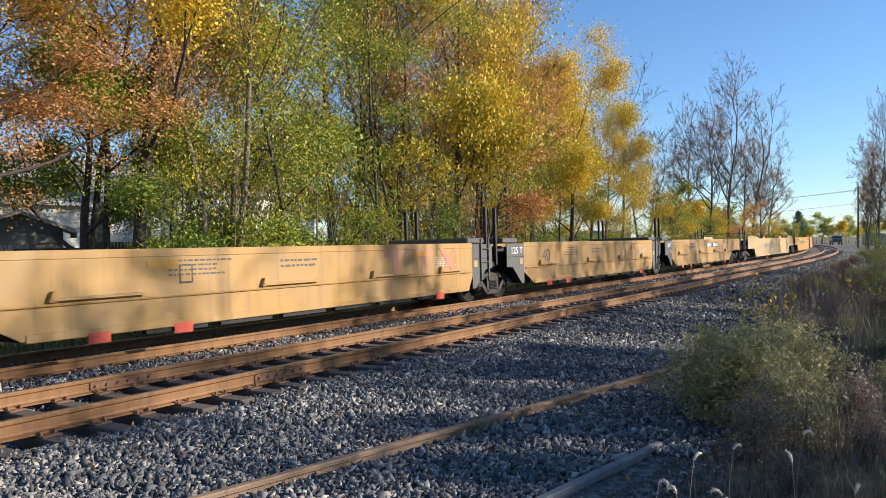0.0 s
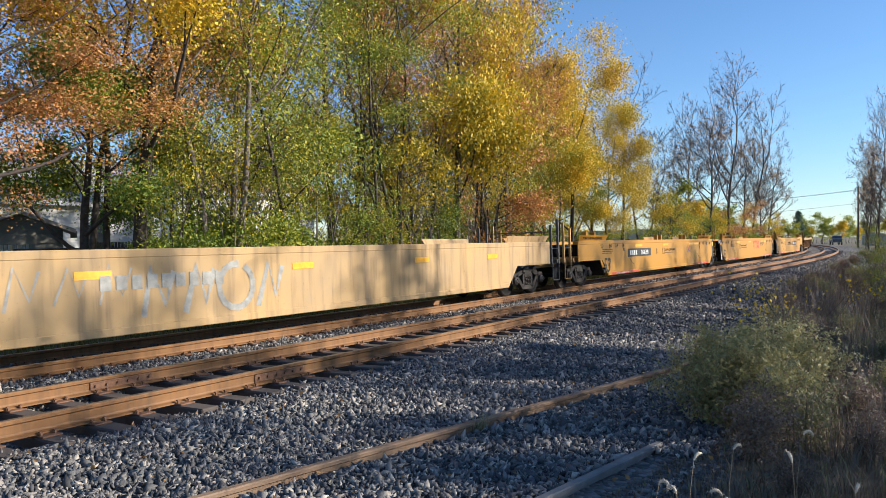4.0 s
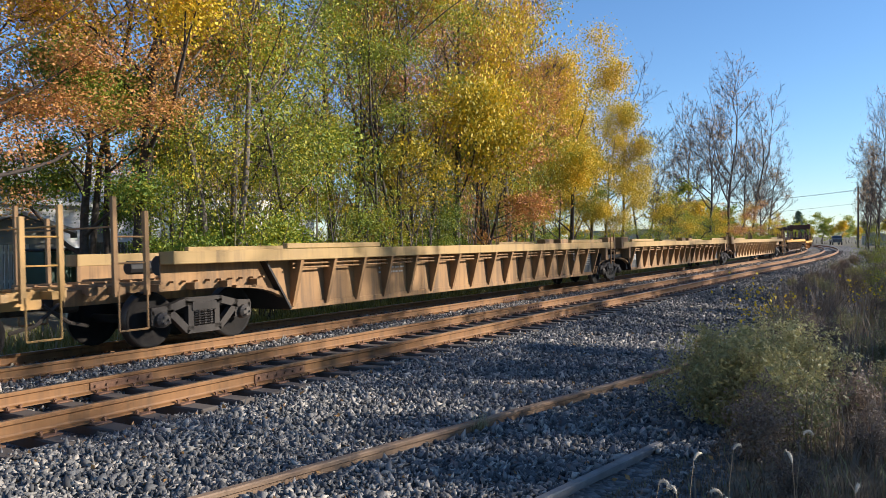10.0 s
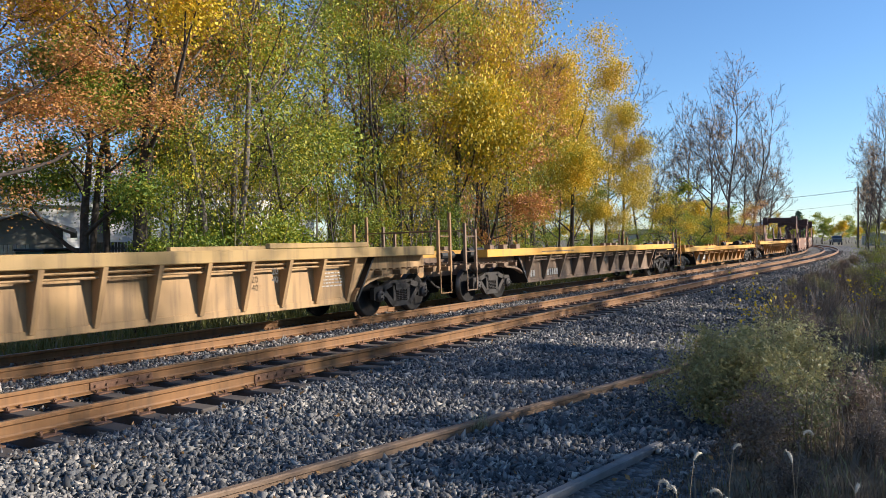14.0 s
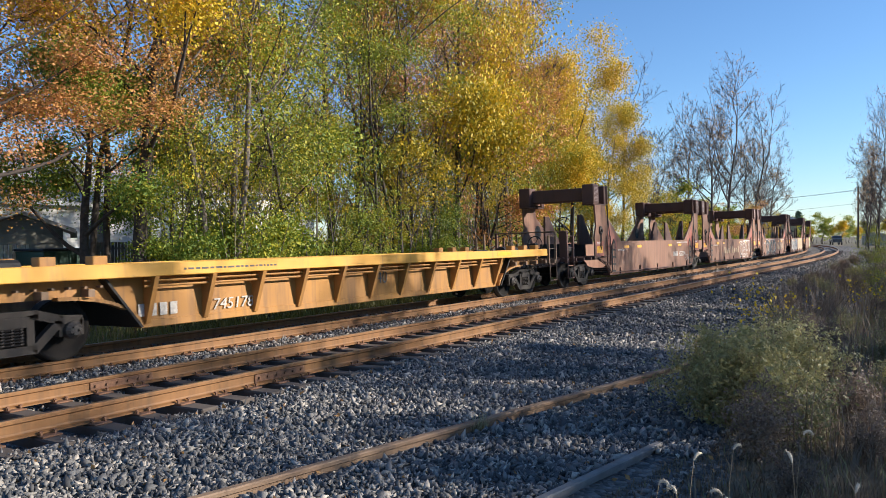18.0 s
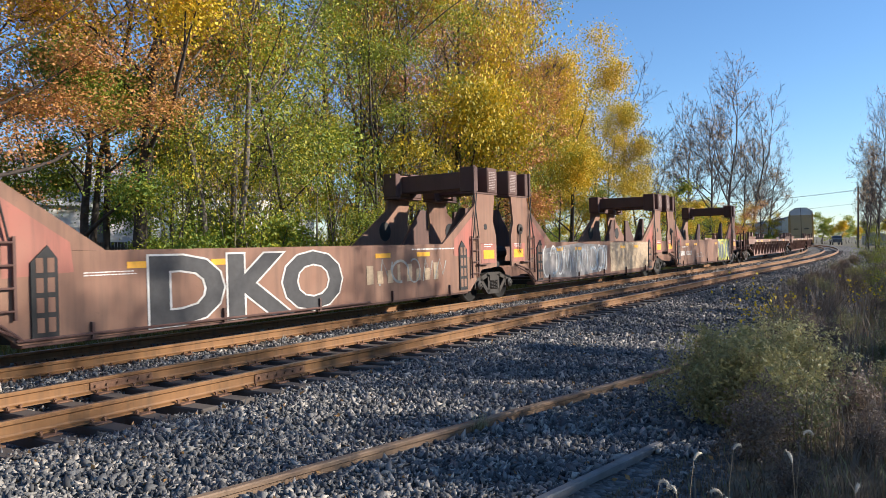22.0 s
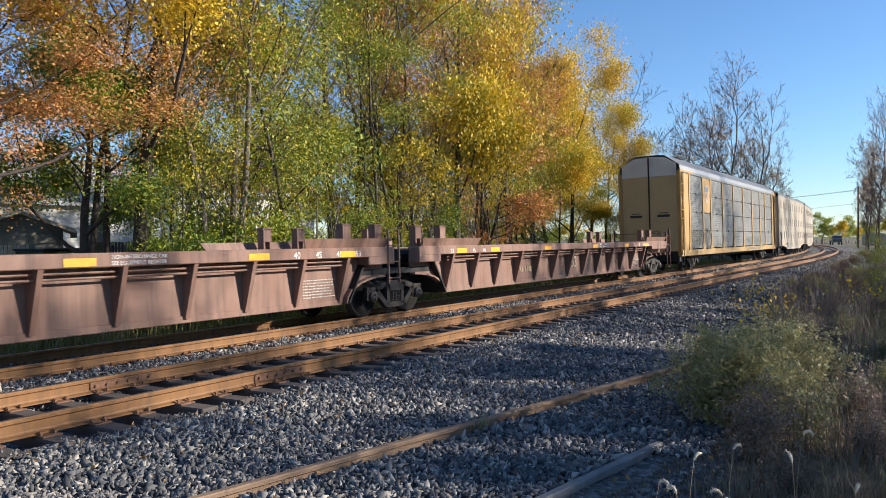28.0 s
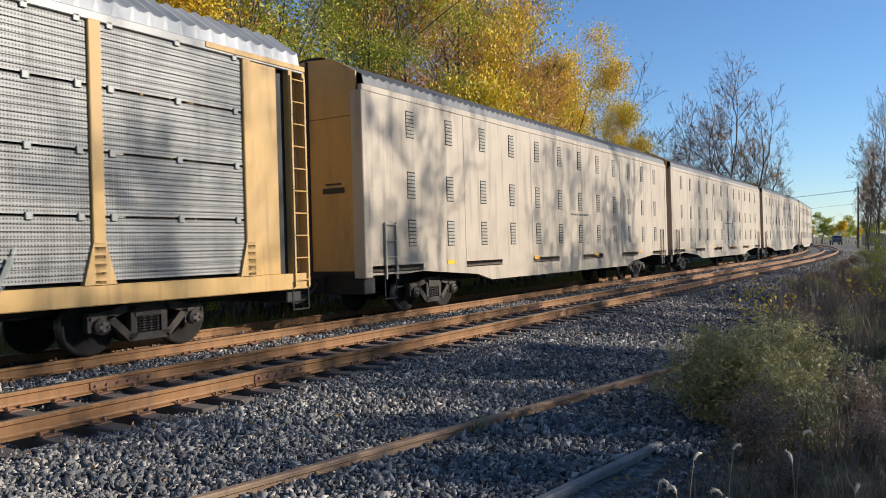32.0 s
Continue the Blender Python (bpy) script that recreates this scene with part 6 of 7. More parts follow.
# -- ribbed three-unit set, tan with grime --
def tan_unit(u, L, lead, tail, last, num):
    car = well("well_car", "grimy tan well car with closely spaced outside ribs", u, L, TAN_RIB if num < 2 else ORANGE_TAN, CHORD_TAN, lead, tail, 1.55, 0.42, ribs=17, end_mat=TAN_RIB, last_truck=last, flaps=False, posts=1.35)
    y = -NEAR + INSET - 0.005
    for c, s, on in ((0, 1, lead), (L, -1, tail)):
        a, b = sorted((c + s * 1.7, c + s * 4.6))
        for side in (-1, 1):
            p0, p1 = sorted((side * (NEAR - 0.02), side * (NEAR - 0.14)))
            part("guide_rail", Geo().soft(a, b, p0, p1, 1.57, 1.67, 0.012), CHORD_TAN, car)
        if on == "joined":
            for side in (-1, 1):
                p0, p1 = sorted((side * NEAR, side * (NEAR - 0.35)))
                part("corner_box", Geo().soft(min(c + s * 0.35, c + s * 1.15), max(c + s * 0.35, c + s * 1.15), p0, p1, 1.3, 1.75, 0.015), TAN_RIB, car)
                part("corner_post", Geo().soft(min(c + s * 1.2, c + s * 1.45), max(c + s * 1.2, c + s * 1.45), p0, p1, 0.9, 1.55, 0.012), TAN_RIB, car)
            if s == -1:
                ladder(car, c + s * 0.75, -NEAR - 0.01, 0.75, 1.9, TAN_RIB, 0.36)
    if num < 2 or lead == "joined":
        for a, b, on in ((1.7, 3.05, lead), (L - 3.0, L - 1.7, tail)):
            if on == "joined":
                part("end_bay", Geo().box(a, b, y - 0.012, y + 0.0, 0.46, 1.34), GREY, car, "dark grimy end bay")
    if lead == "joined":
        letters("125T", 0.26, WHITE, car, 2.22, y - 0.02, 0.8)
    for z, s in ((1.1, "20"), (0.95, "40")):
        letters(s, 0.12, GREY, car, L - 4.6, -NEAR - 0.006, z)
    bars(car, SPRAY_MARK, L - 2.9, L - 2.2, 0.75, 1.15, 6, y - 0.01, seed=num)
    bars(car, SPRAY_MARK, 4.9, 5.9, 0.95, 1.15, 2, y - 0.01, seed=num + 4)
    return car


CHORD_TAN = worn_paint("tan_chord_paint", (0.40, 0.255, 0.085), (0.33, 0.215, 0.085), (0.12, 0.08, 0.045), 0.5, 0.7)
ORANGE_TAN = worn_paint("orange_tan_paint", (0.44, 0.27, 0.11), (0.34, 0.21, 0.10), (0.10, 0.07, 0.045), 0.6, 0.72)
tan_unit(143.5, 19.95, "coupled", "joined", False, 0)
tan_unit(163.45, 19.95, "joined", "joined", False, 1)
tan_unit(183.4, 19.75, "joined", "coupled", True, 2)


# -- three single low cars --
def low_unit(u, L, mat, chord, ztop, num):
    car = well("well_car", ("dark brown well car with a yellow top chord and outside ribs", "orange yellow well car with outside ribs", "brown and orange well car with a bright yellow top chord")[num], u, L, mat, chord, "coupled", "coupled", ztop, 0.40 if num != 1 else 0.30, ribs=11, end_mat=DARK_RIB if num != 1 else ORANGE_RIB, flaps=False, posts=0.9 if num else 1.1)
    y = -NEAR + INSET - 0.005
    z = 0.55
    if num == 1:
        panel(car, MARK, 2.35, 5.35, z - 0.06, z + 0.26, y - 0.015, "number_panel", "faded black number panel")
    marks(car, SPRAY_MARK, 1.95, 2.75, z, z + 0.2, 4, y - 0.022)
    if num == 2:
        letters("745178", 0.2, SPRAY_MARK, car, 3.42, y - 0.022, z, "pale figures", 1.15, lean=0.15)
    else:
        marks(car, SPRAY_MARK, 3.42, 4.5, z, z + 0.2, 6, y - 0.022)
    letters("40", 0.3, GREY, car, L - 7.6, y - 0.02, 0.75)
    bars(car, GREY, 2.6, 5.5, ztop - 0.14, ztop - 0.06, 1, -NEAR - 0.012, seed=num + 50)
    g = Geo()
    for c, s in ((0, 1), (L, -1)):
        for k in range(3):
            x = c + s * (1.2 - k * 0.8)
            g.soft(x - 0.12, x + 0.12, -1.35, -1.15, ztop, ztop + 0.14, 0.01)
            g.soft(x - 0.12, x + 0.12, 1.15, 1.35, ztop, ztop + 0.14, 0.01)
    part("container_lock", g, mat, car)
    brake_wheel(car, L + 1.85, -0.6, 1.55, BLACK, 0.26)
    g = Geo()
    for k in range(14):
        x = L + 0.9 - k * 0.13
        g.ring((x, -NEAR - 0.02, 0.93 - 0.06 * math.sin(k / 13 * math.pi)), (0, 0.3 + k % 2, 1 - k % 2), 0.045, 0.013, 8, 4)
    part("chain", g, BLACK, car)
    panel(car, REFLECT, L - 2.4, L - 1.6, ztop - 0.13, ztop - 0.04, -NEAR - 0.012, "reflector")
    return car


low_unit(207.6, 16.4, DARK_RIB, CHORD_YELLOW, 1.42, 0)
low_unit(227.7, 16.35, ORANGE_RIB, CHORD_YELLOW, 1.20, 1)
low_unit(247.8, 15.7, ORANGE_RIB, CHORD_YELLOW, 1.38, 2)


# -- five-unit oxide-red set with tall bulkheads --
def bulkhead(car, c, s, end, num):
    """A tower at one end of a unit; s points into the unit."""
    z1 = 2.95
    for side in (-1, 1):
        p0, p1 = sorted((side * NEAR, side * (NEAR - 0.06)))
        pts = [(c + s * 0.45, 1.603), (c + s * 0.45, 1.8), (c + s * 0.62, 2.2), (c + s * 0.5, z1), (c + s * 1.55, z1), (c + s * 1.65, 2.6), (c + s * 3.25, 1.603)]
        part("bulkhead_side", Geo().plate(pts, p0, p1), OXIDE, car, "rust red bulkhead plate with a sloping edge")
        p0, p1 = sorted((side * (NEAR + 0.02), side * (NEAR - 0.42)))
        a, b = sorted((c + s * 0.35, c + s * 1.65))
        g = Geo().soft(min(c + s * 0.35, c + s * 0.9), max(c + s * 0.35, c + s * 0.9), p0, p1, z1 + 0.03, z1 + 0.72, 0.02)
        part("bulkhead_box", g, OXIDE_DARK, car, "dark red box on top of the bulkhead")
        g = Geo().soft(min(c + s * 1.42, c + s * 1.65), max(c + s * 1.42, c + s * 1.65), p0, p1, z1 + 0.03, z1 + 0.70, 0.02)
        part("bulkhead_frame", g, OXIDE_DARK, car, "dark red frame on top of the bulkhead")
        q0, q1 = sorted((side * (NEAR - 0.3), side * (NEAR - 0.36)))
        part("back_plate", Geo().box(min(c + s * 0.9, c + s * 1.42), max(c + s * 0.9, c + s * 1.42), q0, q1, z1 + 0.1, z1 + 0.66), OXIDE, car)
        part("base_plate", Geo().soft(a, b, p0, p1, z1 - 0.02, z1 + 0.028, 0.008), OXIDE_DARK, car)
        if side == 1:
            part("hole", Geo().lathe([(0.0, -0.004), (0.27, -0.004), (0.27, 0.004), (0.0, 0.004)], (c + s * 1.75, NEAR - 0.066, 2.02), 20), BLACK, car, "round hole in the plate")
        if side == -1:
            panel(car, OXIDE_DARK, c + s * 0.62 - 0.24, c + s * 0.62 + 0.24, z1 + 0.08, z1 + 0.64, -NEAR - 0.024, "notice", "dark notice with pale lines")
            bars(car, shared("notice_ink", lambda: plain("notice_ink", (0.38, 0.30, 0.27), 0.7, 0, 0.2, 9, 0)), c + s * 0.62 - 0.2, c + s * 0.62 + 0.2, z1 + 0.12, z1 + 0.62, 11, -NEAR - 0.03, seed=num)
            part("hole", Geo().lathe([(0.0, -0.004), (0.085, -0.004), (0.085, 0.004), (0.0, 0.004)], (c + s * 1.05, -NEAR - 0.002, 2.05), 14), BLACK, car, "round hole in the plate")
            panel(car, ROSE, *sorted((c + s * 0.5, c + s * 1.32)), 1.06, 1.6, -NEAR - 0.001, "paint_patch", "faded rose red paint patch")
            part("paint_patch", Geo().plate([(c + s * 1.75, 1.25), (c + s * 2.75, 1.3), (c + s * 2.7, 1.72), (c + s * 1.75, 2.32)], -NEAR - 0.004, -NEAR + 0.002), ROSE, car)
            fr = part("step_plate", Geo().plate([(c + s * 2.12, 0.42), (c + s * 2.5, 0.42), (c + s * 2.5, 1.5), (c + s * 2.36, 1.68), (c + s * 2.12, 1.45)], -NEAR - 0.03, -NEAR - 0.006), BLACK, car, "black plate with step openings")
            for q in range(4):
                for xx in (2.19, 2.35):
                    part("opening", Geo().box(*sorted((c + s * xx, c + s * (xx + 0.1))), -NEAR - 0.034, -NEAR - 0.029, 0.5 + q * 0.27, 0.7 + q * 0.27), OXIDE, fr)
            part("shelf", Geo().box(*sorted((c + s * 1.0, c + s * 1.6)), -NEAR - 0.12, -NEAR, 1.03, 1.06), OXIDE_DARK, car)
            if s > 0:
                part("hand_brake", Geo().lathe([(0.0, -0.10), (0.05, -0.10), (0.06, -0.05), (0.15, -0.04), (0.16, 0.0), (0.0, 0.0)], (c + 1.0, -NEAR - 0.003, 2.0), 16), TRUCK, car, "round brake gear housing")
                part("chain", Geo().rods([(c + 0.9, -NEAR - 0.05, 1.98), (c + 0.86, -NEAR - 0.05, 1.4), (c + 0.98, -NEAR - 0.05, 1.3)], 0.014).rods([(c + 0.98, -NEAR - 0.05, 1.9), (c + 0.97, -NEAR - 0.05, 1.3)], 0.014), BLACK, car)
            panel(car, REFLECT, c + s * 0.9 - 0.3, c + s * 0.9 + 0.3, 1.18, 1.42, -NEAR - 0.006, "reflector", "orange yellow reflector plate")
            bars(car, WHITE, c + s * 0.9 - 0.25, c + s * 0.9 + 0.25, 1.48, 1.6, 2, -NEAR - 0.006, seed=num + 2)
            g = Geo()
            x = c + s * 1.72
            g.rods([(x - s * 0.15, -NEAR - 0.05, z1), (x, -NEAR - 0.06, 2.2), (x + s * 0.1, -NEAR - 0.06, 1.75)], 0.016)
            g.rods([(x + s * 0.0, -NEAR - 0.05, z1), (x - s * 0.12, -NEAR - 0.06, 2.2), (x - s * 0.2, -NEAR - 0.06, 1.75)], 0.016)
            part("cable", g, BLACK, car)
            ladder(car, c + s * 1.72, -NEAR - 0.05, 0.7, 1.8, OXIDE_DARK, 0.34, 0.3)
            ladder(car, c + s * 1.66, -NEAR - 0.04, z1 + 0.02, z1 + 0.72, OXIDE_DARK, 0.05, 0.22, "grab_iron")
    a, b = sorted((c + s * 0.6, c + s * 1.3))
    part("cross_beam", Geo().soft(a, b, -1.1, 1.1, z1 + 0.15, z1 + 0.62, 0.02), OXIDE_DARK, car, "dark red cross beam between the bulkhead boxes")
    for yy in (-0.75, 0.6):
        part("brace", Geo().plate([(c + s * 0.7, 1.5), (c + s * 0.75, 2.6), (c + s * 1.1, 2.6), (c + s * 2.1, 1.5)], yy, yy + 0.08), OXIDE_DARK, car)
    g = Geo().box(min(c + s * 0.2, c + s * 1.7), max(c + s * 0.2, c + s * 1.7), -0.6, 0.6, 1.0, 1.55)
    part("end_box", g, BLACK, car)


def strokes(car, mat, seed, x0, x1, z0, z1, n, w, y, name="spray_paint", label="", loops=0.55):
    """Sprayed loops and bars of paint."""
    rnd = random.Random(seed)
    g = Geo()
    for k in range(n):
        cx = x0 + (x1 - x0) * (k + 0.5) / n
        rx, rz = (x1 - x0) / n * rnd.uniform(0.4, 0.6), (z1 - z0) / 2 * rnd.uniform(0.8, 1)
        cz = (z0 + z1) / 2
        kind = rnd.random()
        if kind < loops:
            a0, span = rnd.uniform(0, 6.28), rnd.uniform(3.5, 6.2)
            pts = [(cx + rx * math.cos(a0 + span * i / 14), cz + rz * math.sin(a0 + span * i / 14)) for i in range(15)]
        else:
            pts = [(cx - rx * 0.8, cz - rz), (cx - rx * rnd.uniform(0, 0.4), cz + rz), (cx + rx * 0.4, cz - rz * 0.6), (cx + rx * 0.9, cz + rz * 0.8)]
        g.ribbon(pts, y - 0.0015 * (k % 3), w * rnd.uniform(0.8, 1.25))
    return part(name, g, mat, car, label)


def tower_unit(u, L, lead, tail, last, num):
    car = thing("well_car", "rust red well car with tall bulkheads and spray paint", "well car", "cars of the train")
    zt, zb = 1.62, 0.36
    for side in (-1, 1):
        p0, p1 = sorted((side * NEAR, side * (NEAR - 0.05)))
        pts = [(1.95, zb), (L - 1.95, zb), (L - 1.3, 0.9), (L - 0.45, 0.95), (L - 0.45, zt - 0.02), (0.45, zt - 0.02), (0.45, 0.95), (1.3, 0.9)]
        part("side_panel", Geo().plate(pts, p0, p1), OXIDE, car)
        p0, p1 = sorted((side * (NEAR - 0.03), side * (NEAR - 0.3)))
        part("bottom_sill", Geo().soft(2.0, L - 2.0, p0, p1, zb - 0.05, zb + 0.05, 0.01), OXIDE_DARK, car)
    g = Geo().rod((1.9, -NEAR - 0.04, zb + 0.06), (L * 0.6, -NEAR - 0.04, zb + 0.03), 0.022)
    g.rods([(0.6, -NEAR - 0.04, 1.0), (1.5, -NEAR - 0.05, 0.8), (2.0, -NEAR - 0.04, zb + 0.05)], 0.022)
    g.rods([(0.7, -NEAR - 0.04, 0.93), (1.4, -NEAR - 0.05, 0.72), (1.9, -NEAR - 0.04, zb + 0.12)], 0.022)
    part("brake_pipe", g, OXIDE_DARK, car)
    for k in range(6):
        x = 2.2 + (L - 4.4) * k / 5
        part("cross_bearer", Geo().soft(x - 0.12, x + 0.12, -1.35, 1.35, zb - 0.03, zb + 0.1, 0.01), BLACK, car)
    for k in range(5):
        x = 3 + (L - 6) * k / 4
        part("bracket", Geo().box(x - 0.02, x + 0.02, -NEAR - 0.05, -NEAR, zb - 0.02, zb + 0.22), OXIDE_DARK, car)
    bulkhead(car, 0, 1, lead, num)
    bulkhead(car, L, -1, tail, num + 1)
    for c, s, on in ((0, -1, lead), (L, 1, tail)):
        if on == "coupled":
            end_deck(car, c, s, OXIDE_DARK, 0.9)
            brake_wheel(car, c + s * 1.3, -1.0, 2.15, RED if s > 0 else BLACK, 0.3)
            part("brake_stand", Geo().soft(c + s * 1.3 - 0.12, c + s * 1.3 + 0.12, -1.12, -0.88, 1.0, 2.0, 0.02), OXIDE_DARK, car)
        else:
            joint_end(car, c, s, BLACK)
    y = -NEAR - 0.002
    for x in (3.6, 5.2, L - 6, L - 4.4):
        panel(car, REFLECT, x, x + 0.55, 1.32, 1.42, y, "reflector")
    bars(car, WHITE, 2.9, 4.0, 1.22, 1.3, 2, y, seed=num)
    bars(car, WHITE, L - 4.6, L - 2.4, 1.45, 1.53, 1, y, seed=num + 7)
    truck(car, 0)
    if last:
        truck(car, L)
    CARS.append((car, u, L))
    return car


SPRAY_WHITE = plain("spray_white", (0.56, 0.53, 0.49), 0.7, 0, 0.3, 5, 0)
SPRAY_GROUND = plain("spray_ground", (0.25, 0.225, 0.21), 0.7, 0, 0.45, 2, 0)
SPRAY_SKY = plain("spray_pale_blue", (0.34, 0.38, 0.42), 0.7, 0, 0.3, 5, 0)
PALE_LETTER = plain("pale_yellow_marking", (0.40, 0.29, 0.18), 0.7, 0, 0.3, 9, 0)
SPRAY_DARK = plain("spray_black", (0.03, 0.028, 0.03), 0.6, 0, 0.3, 7, 0)
SPRAY_BLUE = plain("spray_blue", (0.16, 0.22, 0.32), 0.6, 0, 0.3, 7, 0)
SPRAY_LIME = plain("spray_lime", (0.50, 0.48, 0.08), 0.6, 0, 0.3, 7, 0)
SPRAY_GREY = plain("spray_grey", (0.27, 0.265, 0.24), 0.6, 0, 0.3, 7, 0)
TOWER = [tower_unit(268.1 + 15.73 * i, 15.73, "coupled" if i == 0 else "joined", "coupled" if i == 4 else "joined", i == 4, i) for i in range(5)]


# faded company lettering, as plain bars, and spray paint
YS = -NEAR - 0.004
for k, a, b in ((1, 5.5, 9.75), (2, 9.4, 12.4), (3, 8.6, 12.6)):
    w = (b - a) / 8
    for q, (ww, hh) in enumerate(((0.62, 0.4), (0.55, 0.28), (0.55, 0.28), (0.3, 0.4), (0.55, 0.4), (0.55, 0.28), (0.55, 0.28), (0.55, 0.4))):
        panel(TOWER[k], PALE_LETTER, a + q * w, a + q * w + ww * w, 0.76, 0.76 + hh, YS, "faded_mark", "faded pale block of lost lettering")
for k, x in ((0, 10.5), (4, 2.65)):
    marks(TOWER[k], SPRAY_WHITE, x, x + 0.75, 0.84, 1.06, 4, YS, "faded_lettering")
    letters("620204", 0.22, SPRAY_WHITE, TOWER[k], x + 0.95, YS, 0.84, "white figures", 1.22)
letters("DEX", 1.0, SPRAY_WHITE, TOWER[1], 9.9, YS - 0.004, 0.48, "white sprayed letters", 0.85, "spray_paint", fat=0.05)
letters("DEX", 1.0, OXIDE, TOWER[1], 9.9, YS - 0.008, 0.48, "", 0.85, "spray_paint", fat=-0.012)
strokes(TOWER[1], SPRAY_WHITE, 3, 12.2, 13.6, 0.75, 1.5, 3, 0.05, YS - 0.004, label="white sprayed loops")
letters("DKO", 1.05, SPRAY_WHITE, TOWER[2], 3.9, YS - 0.003, 0.45, "black sprayed letters with white edges", 1.45, "spray_paint", fat=0.085)
letters("DKO", 1.05, SPRAY_DARK, TOWER[2], 3.9, YS - 0.007, 0.45, "", 1.45, "spray_paint", fat=0.055)
strokes(TOWER[2], SPRAY_GREY, 5, 9.8, 12.6, 0.7, 1.3, 5, 0.05, YS - 0.003, label="grey sprayed loops")
part("spray_paint", Geo().plate([(2.6, 0.5), (2.5, 1.4), (5.5, 1.55), (8.3, 1.45), (8.2, 0.55), (5.2, 0.42)], YS - 0.001, YS + 0.003), SPRAY_GROUND, TOWER[3], "brownish grey sprayed ground")
strokes(TOWER[3], SPRAY_WHITE, 6, 2.6, 8.2, 0.5, 1.5, 11, 0.055, YS - 0.004, label="pale sprayed loops")
strokes(TOWER[3], SPRAY_SKY, 8, 3.0, 8.0, 0.6, 1.4, 6, 0.06, YS - 0.006, label="dark sprayed loops")
part("spray_paint", Geo().plate([(8.6, 0.45), (8.6, 1.55), (13.2, 1.55), (13.2, 0.5)], YS - 0.001, YS + 0.003), PALE_LETTER, TOWER[3], "tan sprayed panel")
part("spray_paint", Geo().plate([(10.6, 0.5), (10.6, 1.5), (13.4, 1.5), (13.4, 0.5)], YS - 0.001, YS + 0.003), SPRAY_GREY, TOWER[4], "grey sprayed ground")
strokes(TOWER[4], SPRAY_LIME, 11, 10.5, 13.5, 0.42, 1.56, 4, 0.13, YS - 0.004, label="lime yellow sprayed loops", loops=1.0)
for zz in (0.45, 1.55):
    part("spray_paint", Geo().ribbon([(10.5 + 0.3 * i, zz + 0.04 * math.sin(2.1 * i)) for i in range(11)], YS - 0.0065, 0.1), SPRAY_LIME, TOWER[4], "lime yellow sprayed band")
strokes(TOWER[4], SPRAY_GROUND, 12, 5.6, 7.2, 0.7, 0.95, 7, 0.025, YS - 0.004, label="thin white sprayed lines")
strokes(TOWER[0], SPRAY_WHITE, 13, 12.4, 13.6, 0.6, 0.9, 5, 0.02, YS - 0.004, label="thin white sprayed lines")
strokes(DUST, SPRAY_GREY, 14, 6.0, 9.2, 0.55, 1.35, 4, 0.12, YS, label="faded grey sprayed shapes")
strokes(DUST, SPRAY_GREY, 15, 3.2, 6.0, 0.8, 1.4, 4, 0.04, YS, label="thin grey sprayed lines")
marks(DUST, SPRAY_GREY, 5.4, 7.8, 1.0, 1.22, 9, YS - 0.004)
for x in (2.2, 5.0, 9.4, 13.5, 17.0):
    panel(DUST, REFLECT, x, x + 0.6, 1.18, 1.3, YS, "reflector")


